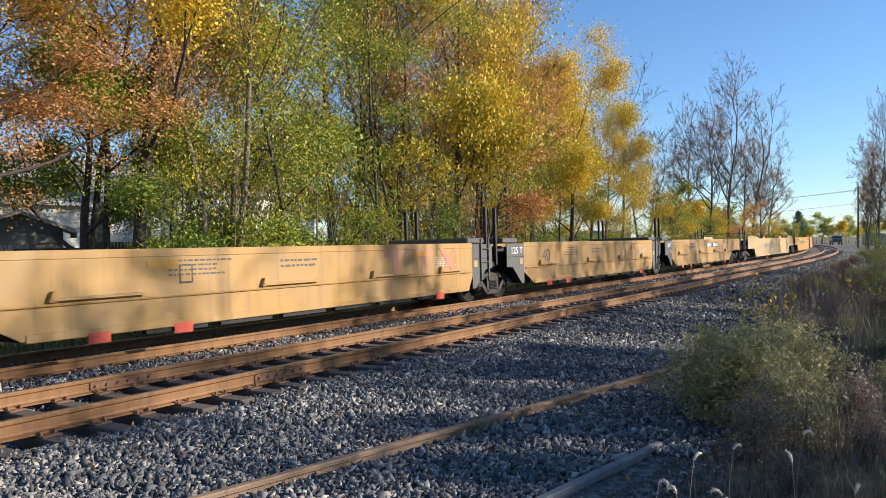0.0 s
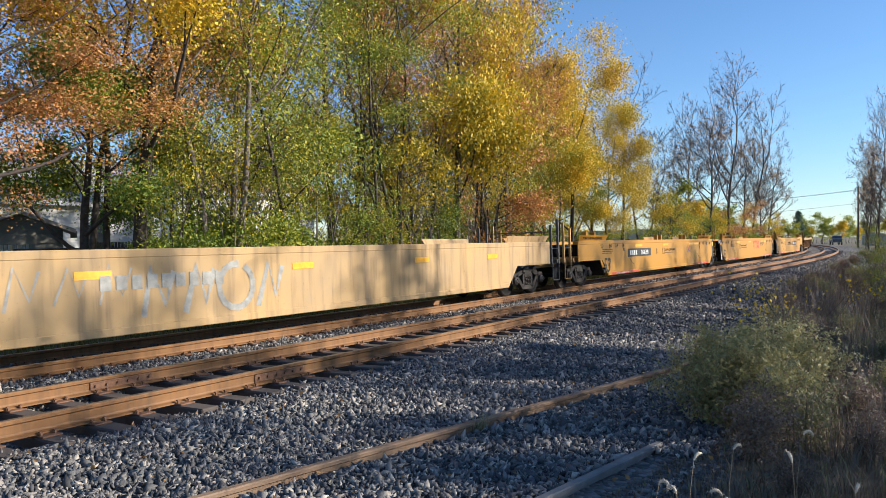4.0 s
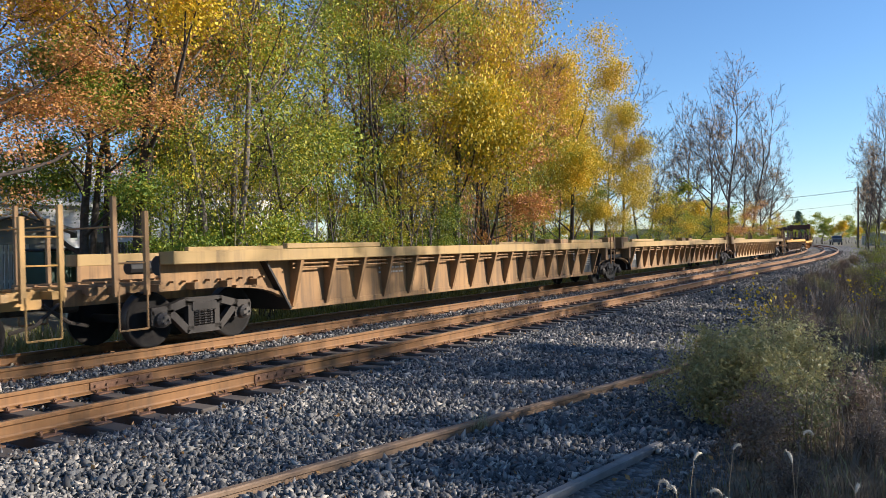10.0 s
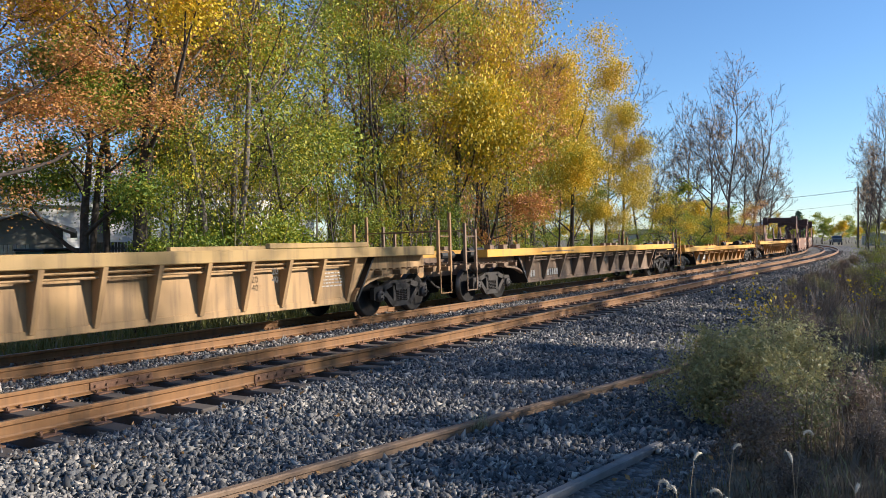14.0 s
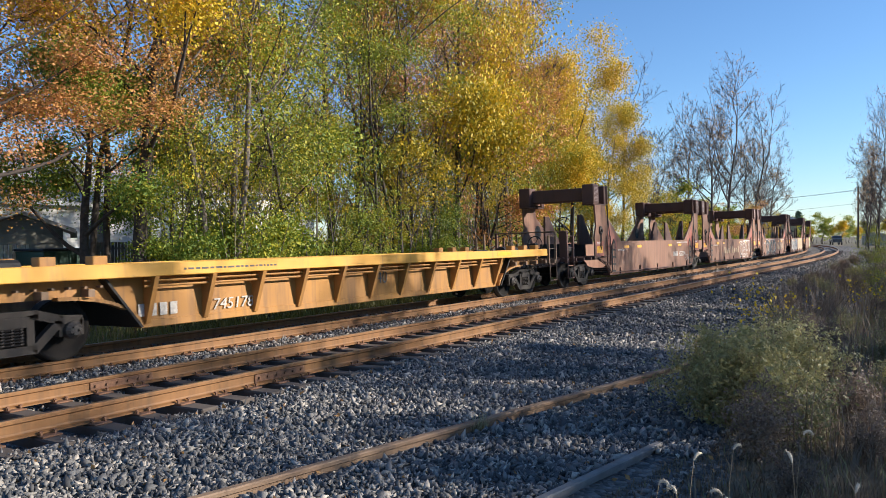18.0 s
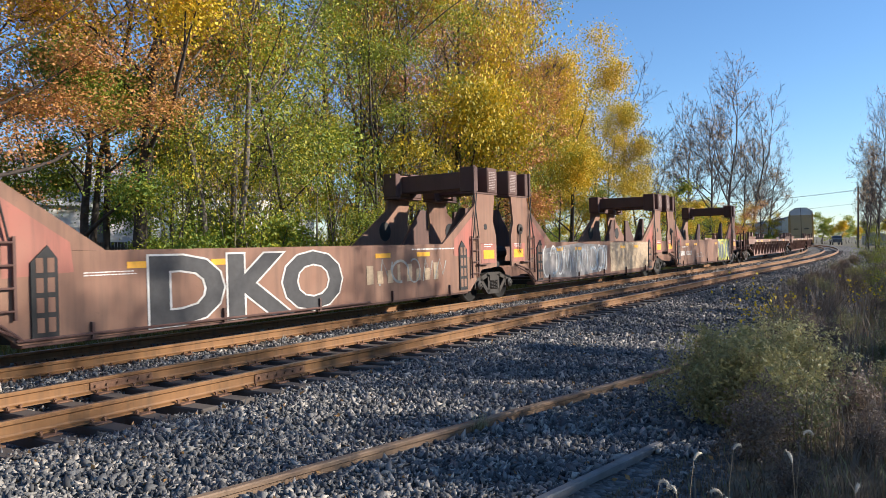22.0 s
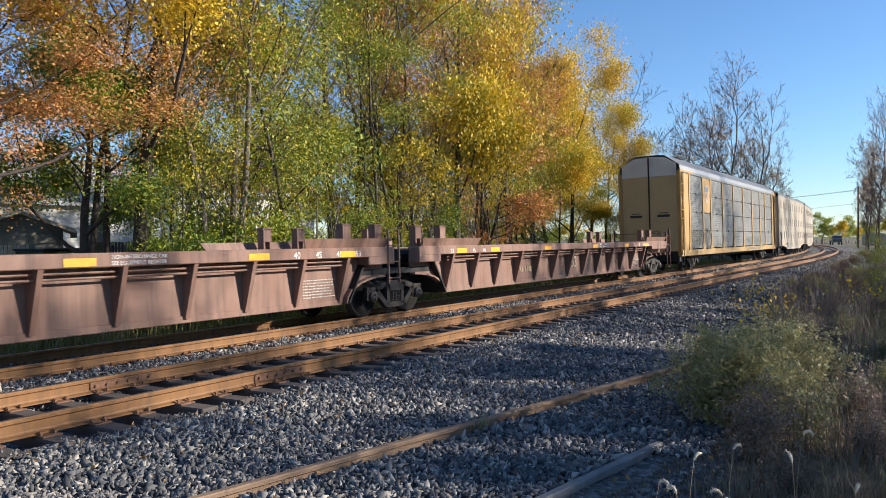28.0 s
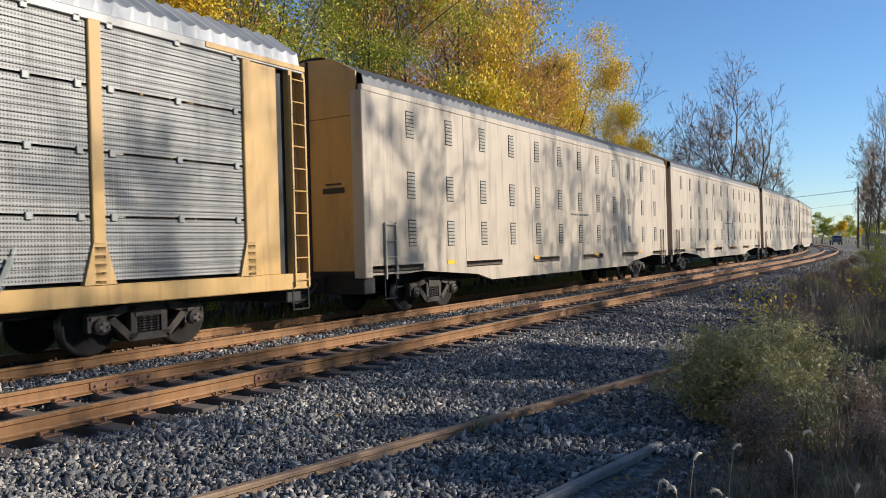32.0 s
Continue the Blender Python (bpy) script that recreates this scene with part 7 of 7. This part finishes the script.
# -- three-unit brown ribbed set --
def brown_unit(u, L, lead, tail, last, num):
    car = well("well_car", "red brown well car with outside ribs and white lettering", u, L, BROWN, BROWN, lead, tail, 1.55, 0.40, ribs=13, end_mat=OXIDE_DARK, flaps=True, posts=1.1, last_truck=last)
    y = -NEAR + INSET - 0.005
    letters("53", 0.38, shared("cream", lambda: plain("cream_marking", (0.58, 0.47, 0.34), 0.7, 0, 0.2, 9, 0)), car, 10.28, y - 0.02, 0.74)
    letters("A" if num == 0 else "B", 0.14, WHITE, car, 3.7, y - 0.02, 0.95)
    marks(car, PALE_LETTER, 6.15, 6.62, 0.72, 0.88, 4, y - 0.01)
    marks(car, PALE_LETTER, 6.72, 7.2, 0.72, 0.88, 4, y - 0.01)
    bars(car, SPRAY_MARK, L - 3.2, L - 2.2, 0.55, 0.95, 7, y - 0.01, seed=num + 66)
    letters("NON-INTERCHANGE CAR", 0.06, WHITE, car, L - 7.6, -NEAR - 0.012, 1.47)
    letters("SEE EQUIPMENT REGISTER", 0.06, WHITE, car, L - 7.6, -NEAR - 0.012, 1.38)
    for x in (2.2, 4.0, 7.5, 11.6, L - 4.9, L - 2.4):
        panel(car, REFLECT, x, x + 0.5, 1.37, 1.49, -NEAR - 0.012, "reflector")
    for i, s in enumerate(("53", "48", "45", "40")):
        letters(s, 0.13, WHITE, car, L - 1.9 - 0.62 * i, -NEAR - 0.012, 1.37)
        letters(s, 0.11, WHITE, car, 1.9 + 0.55 * i, -NEAR - 0.012, 1.37)
    for c, s, on in ((0, 1, lead), (L, -1, tail)):
        for k in (0.4, 1.5):
            for side in (-1, 1):
                guide_post(car, c + s * (k + 0.4), side * 1.15, 1.55, 2.05, BROWN, 0.24)
        if on == "joined":
            for side in (-1, 1):
                p0, p1 = sorted((side * (NEAR + 0.005), side * (NEAR - 0.3)))
                part("corner_box", Geo().soft(min(c + s * 0.5, c + s * 1.45), max(c + s * 0.5, c + s * 1.45), p0, p1, 1.18, 1.55, 0.015), BROWN, car)
            if s == -1:
                ladder(car, c + s * 0.55, -NEAR - 0.01, 0.75, 1.95, BROWN, 0.4)
        if on == "coupled":
            for side in (-1, 1):
                p0, p1 = sorted((side * (NEAR + 0.005), side * (NEAR - 0.3)))
                part("corner_box", Geo().soft(min(c - s * 0.8, c + s * 1.3), max(c - s * 0.8, c + s * 1.3), p0, p1, 1.22, 1.56, 0.015), BROWN, car)
    return car


brown_unit(351.3, 19.95, "coupled", "joined", False, 0)
brown_unit(371.25, 19.95, "joined", "joined", False, 1)
c = brown_unit(391.2, 19.9, "joined", "coupled", True, 2)
brake_wheel(c, 19.9 + 1.6, -0.8, 1.75, BROWN, 0.3)
# -- enclosed car carriers --
ALU = worn_paint("galvanised_sheet", (0.22, 0.22, 0.21), (0.18, 0.18, 0.17), (0.12, 0.115, 0.10), 0.4, 0.5, 0.2, 0.6)
RACK_YELLOW = worn_paint("rack_yellow_paint", (0.45, 0.27, 0.075), (0.38, 0.24, 0.085), (0.17, 0.105, 0.05), 0.5, 0.6)
RACK_TAN = worn_paint("rack_tan_paint", (0.46, 0.34, 0.16), (0.40, 0.31, 0.17), (0.22, 0.16, 0.09), 0.35, 0.6)
CREAM = worn_paint("cream_paint", (0.40, 0.335, 0.25), (0.34, 0.28, 0.21), (0.17, 0.135, 0.10), 0.55, 0.55)
ROOF_SHEET = worn_paint("roof_sheet", (0.29, 0.295, 0.30), (0.23, 0.235, 0.24), (0.18, 0.18, 0.175), 0.4, 0.45, 0.2)
ROOF_DARK = worn_paint("dark_roof_sheet", (0.11, 0.11, 0.108), (0.14, 0.138, 0.135), (0.07, 0.065, 0.06), 0.4, 0.6, 0.1)
DOOR_SILVER = worn_paint("silver_door_paint", (0.58, 0.57, 0.55), (0.50, 0.49, 0.47), (0.28, 0.26, 0.23), 0.35, 0.5)
# near-black colour that paints the shade inside vents and door slots
HOLE_SHADE = plain("vent_shadow", (0.03, 0.03, 0.028), 0.8, 0, 0.2, 8, 0)


def perforated():
    """Galvanised sheet with rows of round holes and pressed grooves."""
    m, n, l, b = nodes("perforated_sheet")
    tc = n.new("ShaderNodeTexCoord")
    sep = n.new("ShaderNodeSeparateXYZ")
    l.new(tc.outputs["Object"], sep.inputs[0])

    def wave(sock, k):
        a = n.new("ShaderNodeMath")
        a.operation = "MULTIPLY"
        l.new(sock, a.inputs[0])
        a.inputs[1].default_value = k
        f = n.new("ShaderNodeMath")
        f.operation = "FRACT"
        l.new(a.outputs[0], f.inputs[0])
        s = n.new("ShaderNodeMath")
        s.operation = "SUBTRACT"
        l.new(f.outputs[0], s.inputs[0])
        s.inputs[1].default_value = 0.5
        p = n.new("ShaderNodeMath")
        p.operation = "POWER"
        l.new(s.outputs[0], p.inputs[0])
        p.inputs[1].default_value = 2
        return p.outputs[0]
    ad = n.new("ShaderNodeMath")
    l.new(wave(sep.outputs[0], 22), ad.inputs[0])
    l.new(wave(sep.outputs[2], 17), ad.inputs[1])
    hole = n.new("ShaderNodeMath")
    hole.operation = "LESS_THAN"
    l.new(ad.outputs[0], hole.inputs[0])
    hole.inputs[1].default_value = 0.085
    big = noise_at(n, l, 0.8, 5)
    col = ramp(n, l, big, [(0.3, (0.20, 0.196, 0.184)), (0.7, (0.28, 0.275, 0.255))])
    run = noise_at(n, l, 2.5, 5, 0.6, (3, 1, 0.25))
    col = mix(n, l, ramp(n, l, run, [(0.5, (0, 0, 0)), (0.8, (0.7,) * 3)]), col, (0.10, 0.09, 0.075))
    col = mix(n, l, hole.outputs[0], col, (0.03, 0.03, 0.03))
    l.new(col, b.inputs["Base Color"])
    b.inputs["Roughness"].default_value, b.inputs["Metallic"].default_value = 0.55, 0.1
    return m


PERF = perforated()
LEN = 20.4            # between truck centres
OVER = 3.3            # body beyond each truck
HALF = 1.52


def roof(car, mat, x0, x1, z0, z1, flat):
    """A roof with pressed cross ribs."""
    sec = [(-HALF, z0), (-HALF + 0.05, z0 + 0.2), (-flat, z1 - 0.02), (0, z1), (flat, z1 - 0.02), (HALF - 0.05, z0 + 0.2), (HALF, z0)]
    g = Geo()
    n = int((x1 - x0) / 0.1)
    for i in range(n + 1):
        x = x0 + (x1 - x0) * i / n
        up = 0.05 if i % 3 == 0 else 0.0
        g.v += [(x, y, z + (up if 0 < k < 6 else 0)) for k, (y, z) in enumerate(sec)]
    g.f = [(i * 7 + j, (i + 1) * 7 + j, (i + 1) * 7 + j + 1, i * 7 + j + 1) for i in range(n) for j in range(6)]
    return part("roof", g, mat, car, "ribbed sheet metal roof")


def end_doors(car, x, s, mat, top_mat, z0, z1, zt):
    """Two tall doors that close an end, in folded panels."""
    for y0, y1 in ((-1.35, -0.012), (0.012, 1.35)):
        outer = y0 if y0 < 0 else y1
        low = [(y0, z0), (y1, z0), (y1, z1), (y0, z1)]
        g = Geo()
        a, b = sorted((x, x + s * 0.06))
        g.soft(a, b, y0, y1, z0, z1, 0.012)
        d = part("end_door", g, mat, car)
        top = (zt - 0.3) if outer == y0 else (zt - 0.3)
        g = Geo()
        inner = y1 if y0 < 0 else y0
        pts = [(outer, z1 + 0.01), (inner, z1 + 0.01), (inner, zt - 0.03), (outer * 0.55, zt - 0.08), (outer, zt - 0.42)]
        vs = [(x + s * 0.005, p, q) for p, q in pts] + [(x + s * 0.055, p, q) for p, q in pts]
        g.add(vs, [(0, 1, 2, 3, 4), (9, 8, 7, 6, 5)] + [(i, 5 + i, 5 + (i + 1) % 5, (i + 1) % 5) for i in range(5)])
        part("end_door_top", g, top_mat, car, "pale upper door panel")
        yy = (y0 + y1) / 2
        # slots are dark boxes on the closed door, their shade painted
        part("door_slot", Geo().box(min(x + s * 0.06, x + s * 0.075), max(x + s * 0.06, x + s * 0.075), yy - 0.3, yy + 0.3, 2.75, 2.87), HOLE_SHADE, d)
        part("door_slot", Geo().box(min(x + s * 0.06, x + s * 0.072), max(x + s * 0.06, x + s * 0.072), yy - 0.22, yy + 0.22, 2.93, 2.97), HOLE_SHADE, d)
    part("door_post", Geo().soft(min(x, x + s * 0.1), max(x, x + s * 0.1), -0.03, 0.03, z0, zt - 0.05, 0.008), BLACK, car)


def rack_car(u, kind, num, LEN=20.4):
    car = thing("car_carrier", "tall enclosed rail car with perforated metal panels and yellow posts" if kind == "posts" else "tall cream enclosed rail car with rows of vent grilles", "rail car", "cars of the train")
    x0, x1 = -OVER - (0.3 if kind == "posts" else 0.0), LEN + OVER
    zs, ze, zt = 0.80, 4.92, 5.76
    y = -HALF
    base = RACK_YELLOW if kind == "posts" else CREAM
    # underframe
    part("deck", Geo().box(x0 + 0.05, x1 - 0.05, -1.35, 1.35, 0.95, 1.12), BLACK, car)
    part("centre_sill", Geo().box(x0, x1, -0.35, 0.35, 0.62, 0.95), BLACK, car)
    for side in (-1, 1):
        a, b = sorted((side * (HALF + 0.01), side * (HALF - 0.15)))
        if kind == "posts":
            part("side_sill", Geo().soft(x0, x1, a, b, zs, 1.10, 0.015), RACK_YELLOW, car)
        else:
            pts = [(x0, 1.15), (x0, 0.95), (x0 + 1.6, 0.95), (x0 + 2.2, 0.98), (x0 + 4.8, 0.80), (x0 + 5.6, 0.62), (x1 - 5.6, 0.62), (x1 - 4.8, 0.80), (x1 - 2.2, 0.98), (x1, 0.95), (x1, 1.15)]
            a, b = sorted((side * HALF, side * (HALF - 0.1)))
            part("side_sill", Geo().plate(pts, a, b), CREAM, car)
        a, b = sorted((side * (HALF + 0.015), side * (HALF - 0.1)))
        part("eave", Geo().soft(x0 + 0.02, x1 - 0.02, a, b, ze - 0.02, ze + 0.12, 0.012), ALU if kind == "posts" else CREAM, car)
    roof(car, ROOF_SHEET if kind == "posts" else ROOF_DARK, x0 + 0.12, x1 - 0.12, ze + 0.12 if kind == "posts" else ze + 0.1, zt, 0.75 if kind == "posts" else 0.35)
    if kind == "posts":
        # end bays, posts and sheets between them
        bays = 9
        edges = [-1.9, 0.85, 2.6, 5.52, 8.43, 11.38, 14.37, 17.25, 19.27, 22.2]
        for k, x in enumerate(edges):
            for side in (-1, 1):
                a, b = sorted((side * (HALF + 0.03), side * (HALF - 0.08)))
                g = Geo().soft(x - 0.10, x + 0.10, a, b, 1.1, ze, 0.012)
                g.plate([(x - 0.10, 1.7), (x + 0.10, 1.7), (x + 0.26, 1.1), (x - 0.26, 1.1)], a, b)
                part("post", g, RACK_YELLOW, car)
        for k in range(bays):
            xa, xb = edges[k] + 0.11, edges[k + 1] - 0.11
            xm = (xa + xb) / 2
            for r in range(4):
                za = 1.16 + (ze - 1.16) * r / 4
                zb = 1.16 + (ze - 1.16) * (r + 1) / 4 - 0.03
                for side in (-1, 1):
                    a, b = sorted((side * (HALF - 0.02), side * (HALF - 0.045)))
                    logo = k == 1 and r >= 2 and side == -1 and num == 0
                    g = Geo()
                    # shallow pressed folds
                    m = 9
                    h = (zb - za) / m
                    o, i = side * (HALF - 0.02), side * (HALF - 0.034)
                    fold = [(yy, za + (q + f) * h) for q in range(m) for yy, f in ((o, 0.0), (o, 0.8), (i, 0.9))] + [(o, zb)]
                    g.add([(xx, yy, zz) for yy, zz in fold for xx in (xa, xb)], [(2 * q, 2 * q + 1, 2 * q + 3, 2 * q + 2) for q in range(len(fold) - 1)])
                    if logo:
                        continue
                    part("side_sheet", g, PERF, car, "perforated galvanised sheet")
                for xx in (xa + 0.15, xm, xb - 0.15):
                    cl = part("clamp", shared("clamp", lambda: Geo().soft(-0.05, 0.05, -0.015, 0.02, -0.05, 0.06, 0.006).mesh("clamp", ALU)), ALU, car)
                    cl.location = (xx, -HALF, zb)
        if num == 0:
            xa, xb = edges[1] + 0.1, edges[2] - 0.1
            part("emblem_panel", Geo().box(xa, xb, y + 0.005, y + 0.02, 3.04, ze - 0.03), RACK_YELLOW, car, "plain yellow panel with a shield emblem")
            xm = (xa + xb) / 2
            g = Geo().plate([(xm - 0.42, 4.45), (xm - 0.42, 3.75), (xm, 3.5), (xm + 0.42, 3.75), (xm + 0.42, 4.45), (xm, 4.55)], y - 0.002, y + 0.006)
            sh = part("emblem", g, CREAM, car, "faded white shield")
            for q in range(4):
                part("emblem_stripe", Geo().box(xm - 0.34 + q * 0.2, xm - 0.25 + q * 0.2, y - 0.006, y, 3.74, 4.12), FADED_RED, sh)
            part("emblem_band", Geo().box(xm - 0.38, xm + 0.38, y - 0.006, y, 4.16, 4.42), SPRAY_BLUE, sh)
        for c, s in ((x0, 1), (x1, -1)):
            for side in (-1, 1):
                a, b = sorted((side * (HALF - 0.01), side * (HALF - 0.05)))
                xa, xb = sorted((c + s * 0.75, c + s * (1.6 if s > 0 else 1.4)))
                part("end_bay", Geo().soft(xa, xb, a, b, 1.1, ze, 0.01), RACK_YELLOW, car, "plain yellow end bay plate")
                xa, xb = sorted((c + s * 0.45, c + s * 0.75))
                a, b = sorted((side * (HALF - 0.12), side * (HALF - 0.2)))
                part("door_recess", Geo().box(xa, xb, a, b, 1.1, ze), BLACK, car)
                a, b = sorted((side * (HALF + 0.02), side * (HALF - 0.16)))
                xa, xb = sorted((c + s * 0.0, c + s * 0.45))
                part("corner_post", Geo().soft(xa, xa + 0.1, a, b, 0.9, ze, 0.01), RACK_YELLOW, car)
                part("corner_post", Geo().soft(xb - 0.08, xb, a, b, 0.9, ze, 0.01), RACK_YELLOW, car)
            ladder(car, c + s * 0.23, y - 0.03, 0.85, ze - 0.1, RACK_YELLOW, 0.36, 0.42)
            stirrup(car, c + s * 0.25, y, BLACK, 0.42, 0.95, 0.42)
            part("end_beam", Geo().soft(min(c, c + s * 2.4), max(c, c + s * 2.4), y - 0.03, y + 0.1, ze + 0.02, ze + 0.12, 0.01), RACK_YELLOW, car)
            end_doors(car, c + s * 0.1, -s, RACK_TAN, DOOR_SILVER if s > 0 else RACK_TAN, 1.05, 4.75, zt)
        cream = plain("spray_cream", (0.31, 0.27, 0.17), 0.7, 0, 0.3, 5, 0)
        strokes(car, cream, 7 + num, edges[0] + 0.2, edges[2], 1.2, 2.1, 8, 0.06, y - 0.034, label="pale cream sprayed loops")
        strokes(car, GREY, 27 + num, edges[0] + 0.2, edges[2], 1.25, 2.0, 9, 0.035, y - 0.037, label="dark sprayed lines")
        grn = plain("spray_grey_green", (0.14, 0.155, 0.14), 0.7, 0, 0.35, 2.5, 0)
        pale = plain("spray_pale_green", (0.21, 0.225, 0.205), 0.7, 0, 0.3, 5, 0)
        xa, xb = edges[5] + 0.6, edges[7] + 0.9
        strokes(car, grn, 19, xa, xb, 0.85, 1.6, 5, 0.09, y - 0.034, label="grey green sprayed shapes")
        strokes(car, pale, 9 + num, xa, xb, 0.9, 1.75, 7, 0.03, y - 0.037, label="pale green sprayed loops")
    else:
        # cream sheets with vent grilles
        n = 11
        for side in (-1, 1):
            for k in range(n):
                xa = x0 + 0.25 + (x1 - x0 - 0.5) * k / n
                xb = x0 + 0.25 + (x1 - x0 - 0.5) * (k + 1) / n
                a, b = sorted((side * (HALF - 0.005 * (k % 2)), side * (HALF - 0.04)))
                part("side_sheet", Geo().box(xa + 0.004, xb - 0.004, a, b, 1.0, ze), CREAM, car)
        slats = Geo()
        for q in range(7):
            slats.box(-0.15, 0.15, -0.012, 0.004, -0.27 + q * 0.085, -0.21 + q * 0.085)
        sm = shared("grille", lambda: slats.mesh("slats", shared("grille_grey", lambda: plain("grille_grey", (0.27, 0.24, 0.19), 0.7, 0, 0.3, 12, 0))))
        # dark box on the uncut sheet: painted shade behind the slats
        hm = shared("grille_shade", lambda: Geo().box(-0.16, 0.16, -0.004, 0.004, -0.29, 0.33).mesh("vent_grille", HOLE_SHADE))
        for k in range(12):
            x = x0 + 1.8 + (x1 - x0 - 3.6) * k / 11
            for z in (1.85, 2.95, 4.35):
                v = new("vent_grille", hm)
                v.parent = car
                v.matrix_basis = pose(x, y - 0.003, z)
                if k < 14 and num < 3:
                    w = new("slats", sm)
                    w.parent = v
                    w.matrix_basis = pose(0, -0.002, 0)
        for c, s in ((x0, 1), (x1, -1)):
            for side in (-1, 1):
                a, b = sorted((side * (HALF + 0.01), side * (HALF - 0.3)))
                part("corner_post", Geo().soft(min(c, c + s * 0.26), max(c, c + s * 0.26), a, b, 0.9, ze, 0.015), CREAM, car)
            ladder(car, c + s * 0.9, y - 0.04, 0.85, 2.1, CREAM, 0.4, 0.36)
            stirrup(car, c + s * 0.9, y, BLACK, 0.42, 0.95, 0.42)
            end_doors(car, c + s * 0.1, -s, RACK_YELLOW, RACK_YELLOW, 1.05, 4.4, zt)
        bars(car, GREY, LEN * 0.5, LEN * 0.5 + 2.2, 2.45, 2.6, 1, y - 0.004, seed=num)
        for x in (0, 5, 10, 15):
            panel(car, REFLECT, x, x + 0.35, 1.1, 1.2, y - 0.004, "reflector")
    for c, s in ((x0, -1), (x1, 1)):
        coupler(car, c - s * 0.1, s)
        g = Geo().soft(min(c - s * 0.5, c - s * 0.1), max(c - s * 0.5, c - s * 0.1), -1.4, 1.4, 0.55, 0.98, 0.02)
        part("end_sill", g, BLACK, car)
    g = Geo()
    for k in range(int(LEN / 2.3)):
        x = 2.2 + 2.2 * k
        g.box(x, x + 0.12, -1.3, 1.3, 0.8, 0.95)
    g.rod((2, -1.15, 0.7), (LEN - 2, -1.15, 0.7), 0.03)
    part("cross_bearers", g, BLACK, car)
    truck(car, 0, 1.73)
    truck(car, LEN, 1.73)
    CARS.append((car, u, LEN))
    return car


rack_car(417.9, "posts", 0)
for k in range(8):
    rack_car(446.65 + 23.2 * k, "vents", k, 15.8)
# ---- movement ----
def motions():
    """The train rolls along its line; every wheelset turns with it."""
    for car, u, length in CARS:
        rows = []
        for k in range(65):
            t = k * 0.5
            a, _ = track(u - SPEED * t, 0.755)
            b, _ = track(u + length - SPEED * t, 0.755)
            h = math.atan2(b.y - a.y, b.x - a.x)
            rows.append((t, Matrix.Translation((a.x, a.y, -0.019)) @ Matrix.Rotation(h, 4, "Z") @ Matrix.Rotation(-CANT, 4, "X")))
        walk(car, rows)
    first = SPINNERS[0]
    walk(first, [(k / 30, Matrix.Rotation(-SPEED * k / 30 / 0.457, 4, "Y")) for k in range(961)])
    keys = first.animation_data
    for w in SPINNERS[1:]:
        w.rotation_mode = "QUATERNION"
        d = w.animation_data_create()
        d.action = keys.action
        d.action_slot = keys.action_slot


motions()
